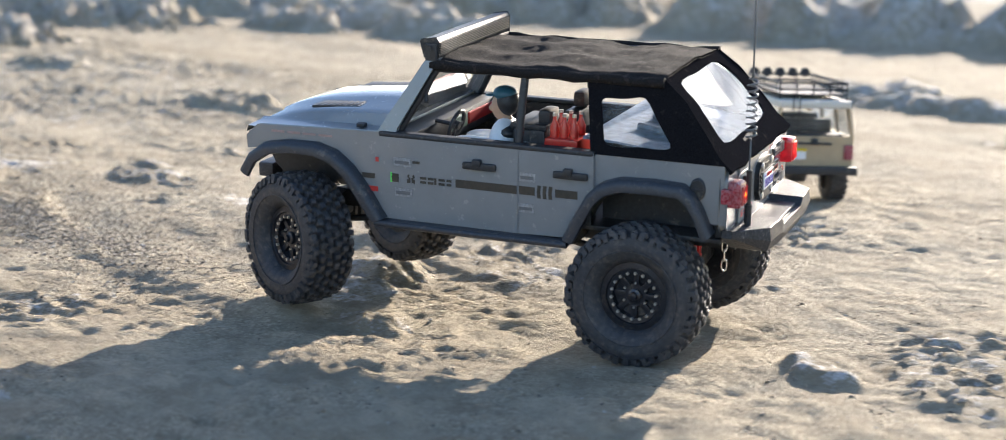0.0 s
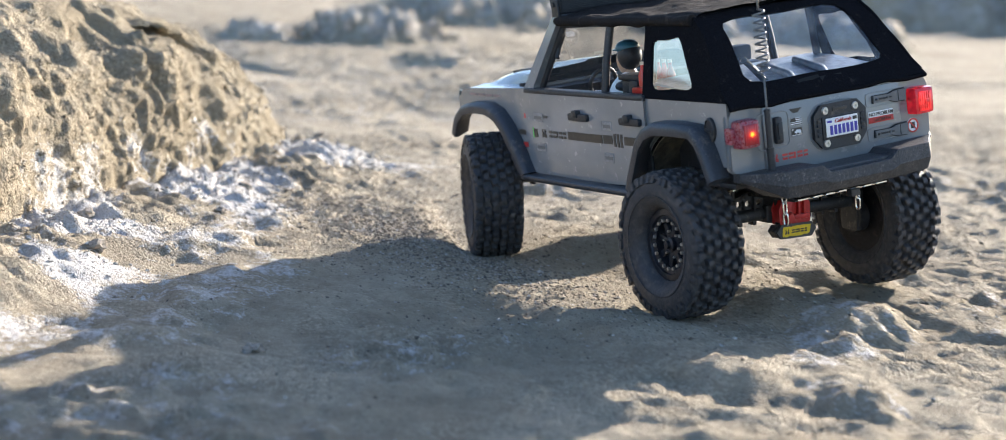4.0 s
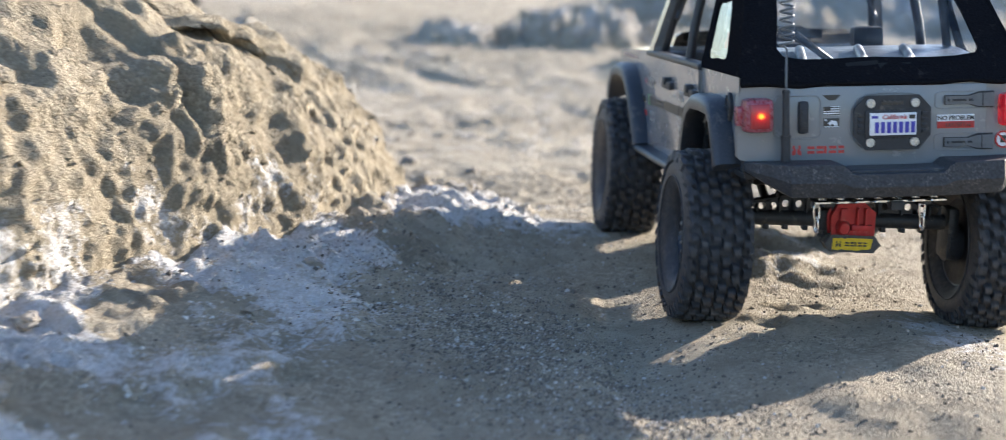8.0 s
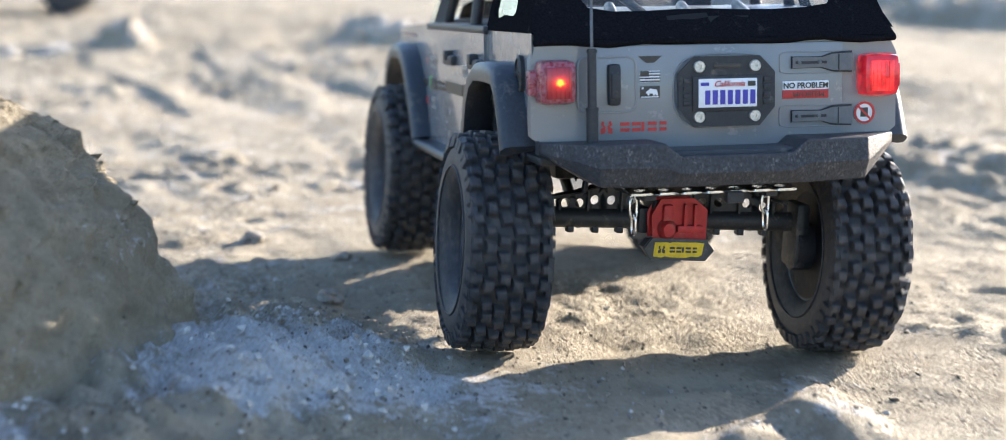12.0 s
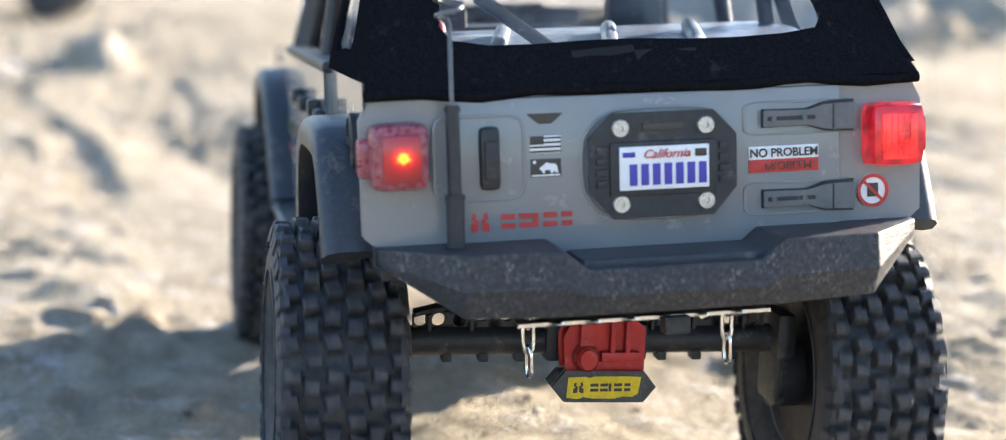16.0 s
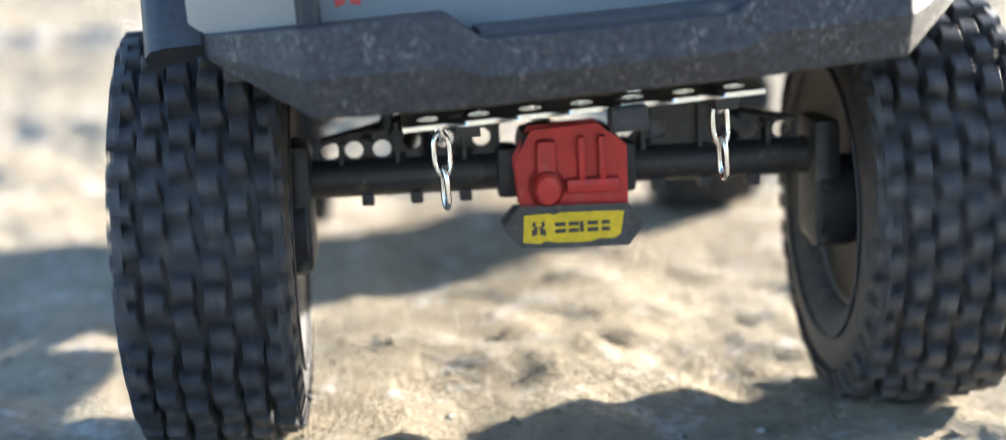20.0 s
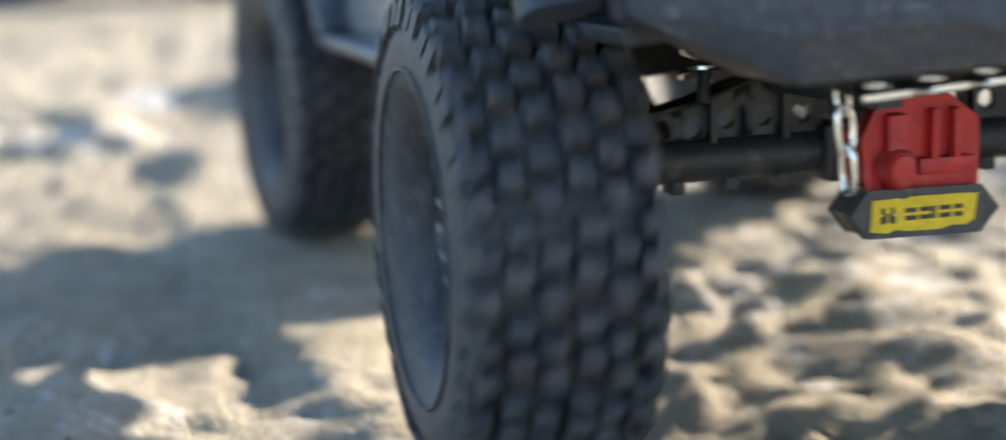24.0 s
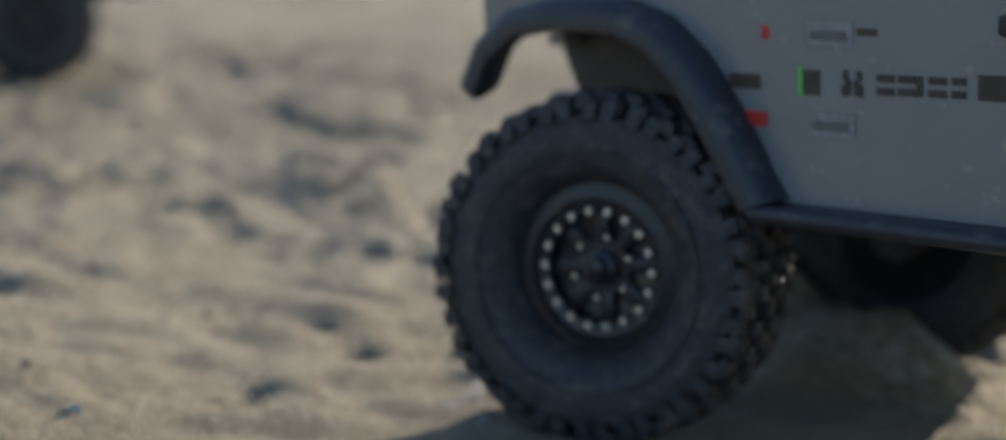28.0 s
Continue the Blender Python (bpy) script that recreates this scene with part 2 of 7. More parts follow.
def glass_like(name, color, rough=0.05, dust=0.25, gloss=0.5):
    """Thin clear plastic with a film of dust in patches."""
    m = bpy.data.materials.new(name)
    m.use_nodes = True
    n, l = m.node_tree.nodes, m.node_tree.links
    b = n["Principled BSDF"]
    b.inputs["Base Color"].default_value = (0.62, 0.60, 0.56, 1)
    b.inputs["Roughness"].default_value = 0.7
    tr = n.new("ShaderNodeBsdfTransparent")
    tr.inputs["Color"].default_value = (*color, 1)
    gl = n.new("ShaderNodeBsdfGlossy")
    gl.inputs["Roughness"].default_value = rough
    gl.inputs["Color"].default_value = (0.86, 0.93, 1.0, 1)
    fr = n.new("ShaderNodeFresnel")
    fr.inputs["IOR"].default_value = 1.45
    a = n.new("ShaderNodeMixShader")
    thin = n.new("ShaderNodeMath")
    thin.operation = "MULTIPLY"
    thin.inputs[1].default_value = gloss
    l.new(fr.outputs[0], thin.inputs[0])
    l.new(thin.outputs[0], a.inputs[0])
    l.new(tr.outputs[0], a.inputs[1])
    l.new(gl.outputs[0], a.inputs[2])
    tc = n.new("ShaderNodeTexCoord")
    t = n.new("ShaderNodeTexNoise")
    t.inputs["Scale"].default_value, t.inputs["Detail"].default_value = 60.0, 9.0
    l.new(tc.outputs["Object"], t.inputs["Vector"])
    r = n.new("ShaderNodeMapRange")
    r.inputs["From Min"].default_value, r.inputs["From Max"].default_value = 0.42, 0.75
    r.inputs["To Max"].default_value = dust
    l.new(t.outputs["Fac"], r.inputs["Value"])
    c = n.new("ShaderNodeMixShader")
    l.new(r.outputs["Result"], c.inputs[0])
    l.new(a.outputs[0], c.inputs[1])
    l.new(b.outputs[0], c.inputs[2])
    l.new(c.outputs[0], n["Material Output"].inputs["Surface"])
    return m


def earth(name, tan, pale, salt_color, bump_d):
    """Dry earth: sand and grit in two tones, damp stains, white crust where the salt attribute says so."""
    m = bpy.data.materials.new(name)
    m.use_nodes = True
    n, l = m.node_tree.nodes, m.node_tree.links
    b = n["Principled BSDF"]
    b.inputs["Roughness"].default_value = 0.95
    b.inputs["Specular IOR Level"].default_value = 0.2
    geo = n.new("ShaderNodeNewGeometry")

    def tex(s, detail=6.0, r=0.6):
        t = n.new("ShaderNodeTexNoise")
        t.inputs["Scale"].default_value, t.inputs["Detail"].default_value, t.inputs["Roughness"].default_value = s, detail, r
        l.new(geo.outputs["Position"], t.inputs["Vector"])
        return t.outputs["Fac"]

    def ramp(src, lo, hi, a=0.0, c=1.0):
        r = n.new("ShaderNodeMapRange")
        r.interpolation_type = "SMOOTHSTEP"
        for k, v in (("From Min", lo), ("From Max", hi), ("To Min", a), ("To Max", c)):
            r.inputs[k].default_value = v
        l.new(src, r.inputs["Value"])
        return r.outputs["Result"]

    def mix(fac, a, c):
        x = n.new("ShaderNodeMix")
        x.data_type = "RGBA"
        l.new(fac, x.inputs["Factor"])
        for sock, v in (("A", a), ("B", c)):
            s = [i for i in x.inputs if i.name == sock and i.type == "RGBA"][0]
            if isinstance(v, tuple):
                s.default_value = (*v, 1)
            else:
                l.new(v, s)
        return [o for o in x.outputs if o.type == "RGBA"][0]

    def op(kind, a, c):
        x = n.new("ShaderNodeMath")
        x.operation = kind
        for i, v in enumerate((a, c)):
            if isinstance(v, float):
                x.inputs[i].default_value = v
            else:
                l.new(v, x.inputs[i])
        return x.outputs[0]

    base = mix(ramp(tex(5.0), 0.35, 0.65), tan, pale)
    base = mix(ramp(tex(38.0), 0.30, 0.72, 0.0, 0.55), base, tuple(c * 0.68 for c in tan))
    grit = n.new("ShaderNodeTexVoronoi")
    grit.inputs["Scale"].default_value = 420.0
    l.new(geo.outputs["Position"], grit.inputs["Vector"])
    gravelly = ramp(tex(7.0, 4.0), 0.42, 0.62, 0.25, 1.0)
    base = mix(op("MULTIPLY", ramp(grit.outputs["Color"], 0.45, 1.0, 0.0, 0.55), gravelly), base, tuple(min(1.0, c * 1.4) for c in pale))
    base = mix(op("MULTIPLY", ramp(grit.outputs["Color"], 0.5, 0.0, 0.0, 0.45), gravelly), base, (0.17, 0.14, 0.10))
    base = mix(ramp(tex(240.0, 4.0), 0.58, 0.70, 0.0, 0.40), base, (0.16, 0.13, 0.10))
    base = mix(ramp(tex(16.0, 7.0, 0.68), 0.50, 0.66, 0.0, 0.42), base, (0.23, 0.195, 0.14))
    at = n.new("ShaderNodeAttribute")
    at.attribute_name = "salt"
    field = op("ADD", op("MULTIPLY", tex(34.0, 8.0, 0.72), 0.6), op("MULTIPLY", tex(170.0, 6.0, 0.7), 0.4))
    field = op("ADD", field, op("MULTIPLY", at.outputs["Fac"], 0.14))
    s = op("MULTIPLY", ramp(field, 0.575, 0.69), ramp(at.outputs["Fac"], 0.02, 0.25))
    thick = op("MULTIPLY", s, ramp(tex(420.0, 4.0, 0.7), 0.35, 0.62, 0.45, 0.95))
    base = mix(thick, base, salt_color)
    l.new(base, b.inputs["Base Color"])
    h = op("ADD", op("MULTIPLY", tex(130.0, 9.0, 0.72), 2.0), op("MULTIPLY", tex(600.0, 5.0, 0.7), 0.9))
    h = op("ADD", h, op("MULTIPLY", s, 0.35))
    h = op("SUBTRACT", h, op("MULTIPLY", op("MULTIPLY", grit.outputs["Distance"], gravelly), 0.9))
    bp = n.new("ShaderNodeBump")
    bp.inputs["Strength"].default_value = 0.8
    bp.inputs["Distance"].default_value = bump_d
    l.new(h, bp.inputs["Height"])
    l.new(bp.outputs["Normal"], b.inputs["Normal"])
    return m


GROUND_MAT = earth("sandy_ground", (0.40, 0.335, 0.24), (0.52, 0.45, 0.335), (0.78, 0.76, 0.74), 0.0052)
MOUND_MAT = earth("mound_earth", (0.355, 0.295, 0.20), (0.455, 0.385, 0.275), (0.78, 0.76, 0.73), 0.0050)
HINGE = mat("dark_grey_plastic", (0.12, 0.124, 0.128), 0.4, vary=0.15, scale=200, dirt=0.15)
STONE = mat("stone", (0.30, 0.26, 0.21), 0.9, vary=0.4, scale=90, bump=0.8, bump_scale=300)
GREY = mat("grey_paint", (0.215, 0.222, 0.226), 0.25, vary=0.06, scale=40, dirt=0.04, clear=0.55, dirt_scale=120, bump=0.10, bump_scale=60)
BLACK = mat("black_plastic", (0.022, 0.023, 0.026), 0.5, vary=0.3, scale=300, dirt=0.18, bump=0.15)
FLARE = mat("textured_black_plastic", (0.03, 0.034, 0.042), 0.42, vary=0.25, scale=500, dirt=0.2, bump=0.2, bump_scale=1500)
SCUFFED = mat("scuffed_black_metal", (0.026, 0.028, 0.033), 0.45, 0.0, vary=0.6, scale=500, dirt=0.22, bump=0.6, bump_scale=1000, dirt_scale=300, dust=(0.24, 0.225, 0.20), scratch=0.5)
CANVAS = mat("black_canvas", (0.024, 0.021, 0.020), 0.92, vary=0.4, scale=900, dirt=0.24, bump=0.9, bump_scale=1900, dust=(0.17, 0.135, 0.105), dirt_scale=110)
RUBBER = mat("tyre_rubber", (0.033, 0.034, 0.039), 0.55, vary=0.35, scale=260, dirt=0.52, bump=0.5, bump_scale=900, dust=(0.22, 0.19, 0.155), dirt_scale=190)
RIM = mat("black_rim", (0.035, 0.037, 0.045), 0.32, 0.6, vary=0.3, scale=300, dirt=0.25)
STEEL = mat("bare_steel", (0.78, 0.76, 0.73), 0.24, 1.0, vary=0.10, scale=400, dirt=0.06)
BOLT = mat("pale_bolt", (0.56, 0.54, 0.50), 0.38, 0.85, vary=0.3, scale=900)
RED = mat("red_anodised_metal", (0.42, 0.022, 0.022), 0.4, 0.2, vary=0.2, scale=200, dirt=0.2)
RED_PLASTIC = mat("red_plastic", (0.55, 0.03, 0.02), 0.3, vary=0.1, scale=100, clear=0.5)
DARK_DECAL = mat("dark_decal", (0.045, 0.038, 0.030), 0.45, vary=0.2, scale=300)
RED_DECAL = mat("red_decal", (0.50, 0.035, 0.03), 0.4, vary=0.15, scale=300)
WHITE_DECAL = mat("white_decal", (0.78, 0.78, 0.78), 0.4, vary=0.05, scale=300)
GREY_DECAL = mat("grey_decal", (0.245, 0.25, 0.255), 0.3, vary=0.35, scale=500, bump=0.4, bump_scale=400)
FADED = mat("faded_decal", (0.30, 0.21, 0.20), 0.4, vary=0.2, scale=400)
BLUE_INK = mat("blue_ink", (0.06, 0.05, 0.35), 0.5)
GREEN_DECAL = mat("green_decal", (0.10, 0.62, 0.10), 0.4)
YELLOW_DECAL = mat("yellow_decal", (0.72, 0.50, 0.01), 0.45, vary=0.15, scale=500)
CLEAR = glass_like("clear_plastic", (0.93, 0.95, 0.97), 0.05, 0.16)
VINYL = glass_like("glossy_vinyl", (0.90, 0.93, 0.97), 0.06, 0.18, 1.0)
GLOW_LENS = painted_glow("painted_glow_lens", 0.0850, 0.1548, (0.28, 0.01, 0.02))
LENS = mat("red_lamp_lens", (0.24, 0.008, 0.022), 0.25, vary=0.25, scale=300, dirt=0.75, clear=0.4, dirt_scale=420, dust=(0.52, 0.27, 0.33), bump=0.5, bump_scale=500)
LIT = uneven_glow("lit_red_lamp", (1.0, 0.03, 0.025), 0.08, 0.40, (0.40, 0.015, 0.02), 220)
GLOWING = uneven_glow("glowing_red_housing", (1.0, 0.02, 0.03), 0.02, 0.16, (0.30, 0.01, 0.02), 260)
SKIN = mat("doll_vinyl", (0.50, 0.32, 0.22), 0.5, vary=0.1, scale=100)
DECK = mat("dusty_clear_deck", (0.17, 0.20, 0.25), 0.35, vary=0.5, scale=120, dirt=0.45, dust=(0.34, 0.34, 0.35), bump=0.6, bump_scale=90)
DUSTY = mat("dusty_black_plastic", (0.09, 0.075, 0.055), 0.85, vary=0.3, scale=120, dirt=0.7, bump=0.5, dust=(0.33, 0.27, 0.19), dirt_scale=60)
CANVAS_BACK = mat("clean_black_canvas", (0.012, 0.012, 0.014), 0.75, vary=0.4, scale=900, dirt=0.10, bump=0.9, bump_scale=1900, dust=(0.12, 0.10, 0.085), dirt_scale=140)
for cloth, sheen in ((CANVAS, 0.08), (CANVAS_BACK, 0.0)):
    cloth.node_tree.nodes["Principled BSDF"].inputs["Specular IOR Level"].default_value = sheen
SKID = mat("worn_dark_plastic", (0.06, 0.058, 0.055), 0.5, vary=0.3, scale=300, dirt=0.3, bump=0.4, dirt_scale=200)
SCREEN = mat("grey_green_screen", (0.20, 0.26, 0.22), 0.25)
CYAN = mat("teal_plastic", (0.035, 0.12, 0.17), 0.35)
TAN_PAINT = mat("tan_paint", (0.42, 0.315, 0.19), 0.35, vary=0.08, scale=60, dirt=0.2, clear=0.3)
BLUE_PAINT = mat("blue_paint", (0.10, 0.14, 0.26), 0.35, vary=0.1, scale=60, dirt=0.3, clear=0.3)
DARK_GLASS = mat("dark_glass", (0.05, 0.055, 0.065), 0.06, vary=0.2, scale=80, clear=0.8)
PALE_PAINT = mat("pale_roof_paint", (0.62, 0.58, 0.50), 0.4, vary=0.06, scale=60)

# ---- mesh helpers ----


class Mesh:
    """Collects simple solids into one mesh."""

    def __init__(self):
        self.v, self.f = [], []

    def add(self, verts, faces, m=None):
        o = len(self.v)
        self.v += [tuple(m @ Vector(p)) if m else tuple(p) for p in verts]
        self.f += [tuple(o + i for i in q) for q in faces]
        return self

    def box(self, x0, x1, y0, y1, z0, z1, m=None):
        v = [(x, y, z) for x in (x0, x1) for y in (y0, y1) for z in (z0, z1)]
        return self.add(v, [(0, 1, 3, 2), (4, 6, 7, 5), (0, 4, 5, 1), (2, 3, 7, 6), (0, 2, 6, 4), (1, 5, 7, 3)], m)

    def bbox(self, x0, x1, y0, y1, z0, z1, c, m=None):
        """A box with chamfered edges, c wide."""
        cx, cy, cz = (x0 + x1) / 2, (y0 + y1) / 2, (z0 + z1) / 2
        hx, hy, hz = (x1 - x0) / 2, (y1 - y0) / 2, (z1 - z0) / 2
        c = min(c, hx * 0.9, hy * 0.9, hz * 0.9)
        b = bmesh.new()
        bmesh.ops.create_cube(b, size=1, matrix=Matrix.Translation((cx, cy, cz)) @ Matrix.Diagonal((2 * hx, 2 * hy, 2 * hz, 1)))
        bmesh.ops.bevel(b, geom=b.edges[:], offset=c, segments=2, affect="EDGES", profile=0.6)
        b.verts.index_update()
        v, f = [p.co.copy() for p in b.verts], [[q.index for q in g.verts] for g in b.faces]
        b.free()
        return self.add(v, f, m)

    def prism(self, poly, a, b, axis="y", m=None):
        """A polygon in the other two axes, extruded from a to b along axis."""
        def put(p, d):
            return {"x": (d, p[0], p[1]), "y": (p[0], d, p[1]), "z": (p[0], p[1], d)}[axis]
        k = len(poly)
        v = [put(p, a) for p in poly] + [put(p, b) for p in poly]
        f = [tuple(range(k)), tuple(range(2 * k - 1, k - 1, -1))] + [(i, (i + 1) % k, k + (i + 1) % k, k + i) for i in range(k)]
        return self.add(v, f, m)

    def tube(self, path, r, sides=10, closed=False):
        """A round bar along a path; r is one radius or one for each point."""
        pts = [Vector(p) for p in path]
        k = len(pts)
        rr = r if isinstance(r, (list, tuple)) else [r] * k
        verts, faces, up = [], [], None
        for i, p in enumerate(pts):
            d = (pts[(i + 1) % k] - pts[i - 1]) if closed else (pts[min(i + 1, k - 1)] - pts[max(i - 1, 0)])
            d.normalize()
            if up is None:
                up = d.orthogonal().normalized()
            up = (up - d * up.dot(d)).normalized()
            w = d.cross(up)
            verts += [p + rr[i] * (math.cos(2 * math.pi * j / sides) * up + math.sin(2 * math.pi * j / sides) * w) for j in range(sides)]
        for i in range(k if closed else k - 1):
            for j in range(sides):
                a, b = i * sides, ((i + 1) % k) * sides
                faces.append((a + j, a + (j + 1) % sides, b + (j + 1) % sides, b + j))
        if not closed:
            faces += [tuple(range(sides - 1, -1, -1)), tuple((k - 1) * sides + j for j in range(sides))]
        return self.add(verts, faces)

    def lathe(self, profile, sides=32, m=None, closed=False):
        """A profile of (radius, y) turned round the y axis."""
        k = len(profile)
        v = [(r * math.cos(2 * math.pi * j / sides), y, r * math.sin(2 * math.pi * j / sides)) for r, y in profile for j in range(sides)]
        f = []
        for i in range(k if closed else k - 1):
            a, b = i * sides, ((i + 1) % k) * sides
            f += [(a + j, a + (j + 1) % sides, b + (j + 1) % sides, b + j) for j in range(sides)]
        if not closed:
            for i in (0, k - 1):
                if profile[i][0] > 1e-6:
                    f.append(tuple(i * sides + j for j in range(sides)))
        return self.add(v, f, m)

    def ring(self, outer, inner, place, depth):
        """A panel between two loops of equal length; place(p, d) puts a point of it at depth d."""
        k = len(outer)
        v = [place(p, d) for d in (0, depth) for loop in (outer, inner) for p in loop]
        f = []
        for i in range(k):
            j = (i + 1) % k
            f += [(i, j, k + j, k + i), (2 * k + i, 3 * k + i, 3 * k + j, 2 * k + j), (i, 2 * k + i, 2 * k + j, j), (k + i, k + j, 3 * k + j, 3 * k + i)]
        return self.add(v, f)

    def sheet(self, rows):
        """A grid of points, row by row."""
        w = len(rows[0])
        v = [p for r in rows for p in r]
        return self.add(v, [(i * w + j, i * w + j + 1, (i + 1) * w + j + 1, (i + 1) * w + j) for i in range(len(rows) - 1) for j in range(w - 1)])


def part(name, mesh, material, parent=None, label="", m=None, smooth=None, bevel=0.0, weld=False):
    """Links a Mesh as one object under a thing or a part."""
    me = bpy.data.meshes.new(name)
    me.from_pydata(mesh.v, [], mesh.f)
    b = bmesh.new()
    b.from_mesh(me)
    if weld:
        bmesh.ops.remove_doubles(b, verts=b.verts[:], dist=0.00008)
    if bevel:
        sharp = [e for e in b.edges if len(e.link_faces) == 2 and e.calc_face_angle(0) > 0.5]
        bmesh.ops.bevel(b, geom=sharp, offset=bevel, segments=2, affect="EDGES", profile=0.6, clamp_overlap=True)
    bmesh.ops.recalc_face_normals(b, faces=b.faces[:])
    if smooth is not None:
        for f in b.faces:
            f.smooth = True
        for e in b.edges:
            if len(e.link_faces) == 2 and e.calc_face_angle(0) > radians(smooth):
                e.smooth = False
    b.to_mesh(me)
    b.free()
    me.materials.append(material)
    ob = new(name, me)
    if parent:
        ob.parent = parent
    if m:
        ob.matrix_basis = m
    if label:
        ob["label"] = label
    return ob


def share(name, ob, parent, m, label=""):
    """A further object on the same mesh."""
    o = new(name, ob.data)
    o.parent = parent
    o.matrix_basis = m
    if label:
        o["label"] = label
    return o


def letters(name, text, size, material, parent, m, label="", extrude=0.0003, shear=0.0, bold=0.0):
    c = bpy.data.curves.new(name, "FONT")
    c.body, c.size, c.extrude, c.align_x, c.align_y, c.shear, c.offset = text, size, extrude, "CENTER", "CENTER", shear, bold
    tmp = bpy.data.objects.new("tmp", c)
    scene.collection.objects.link(tmp)
    me = bpy.data.meshes.new_from_object(tmp.evaluated_get(bpy.context.evaluated_depsgraph_get()))
    bpy.data.objects.remove(tmp)
    me.name = name
    me.materials.clear()
    me.materials.append(material)
    o = new(name, me)
    o.parent, o.matrix_basis = parent, m
    if label:
        o["label"] = label
    return o


def sided(corners, per=8, round_=0):
    """Points along a closed polygon, the same number on each side, with the corners smoothed round_ times."""
    p = []
    for i, a in enumerate(corners):
        c = corners[(i + 1) % len(corners)]
        p += [(a[0] + (c[0] - a[0]) * k / per, a[1] + (c[1] - a[1]) * k / per) for k in range(per)]
    for _ in range(round_):
        k = len(p)
        p = [((p[i - 1][0] + 2 * p[i][0] + p[(i + 1) % k][0]) / 4, (p[i - 1][1] + 2 * p[i][1] + p[(i + 1) % k][1]) / 4) for i in range(k)]
    return p


def arc(cx, cz, r, a0, a1, k=12):
    return [(cx + r * math.cos(radians(a0 + (a1 - a0) * i / k)), cz + r * math.sin(radians(a0 + (a1 - a0) * i / k))) for i in range(k + 1)]


# ---- ground ----


def lattice(ix, iy, seed):
    h = (ix.astype(np.int64) * 374761393 + iy.astype(np.int64) * 668265263 + seed * 974634777) & 0x7FFFFFFF
    h = ((h ^ (h >> 13)) * 1274126177) & 0x7FFFFFFF
    return ((h ^ (h >> 16)) & 0xFFFF) / 65535.0


def value_noise(x, y, size, seed):
    """Smooth gradient noise of about -0.5 to 0.5; each seed has its own lattice direction."""
    c, s = math.cos(seed * 1.7), math.sin(seed * 1.7)
    x, y = (x * c - y * s) / size, (x * s + y * c) / size
    ix, iy = np.floor(x), np.floor(y)
    fx, fy = x - ix, y - iy
    u, v = fx * fx * fx * (fx * (fx * 6 - 15) + 10), fy * fy * fy * (fy * (fy * 6 - 15) + 10)

    def g(dx, dy):
        a = lattice(ix + dx, iy + dy, seed) * 2 * math.pi
        return np.cos(a) * (fx - dx) + np.sin(a) * (fy - dy)
    return 0.95 * ((g(0, 0) * (1 - u) + g(1, 0) * u) * (1 - v) + (g(0, 1) * (1 - u) + g(1, 1) * u) * v)


def smooth01(v, lo, hi):
    t = np.clip((v - lo) / (hi - lo), 0, 1)
    return t * t * (3 - 2 * t)


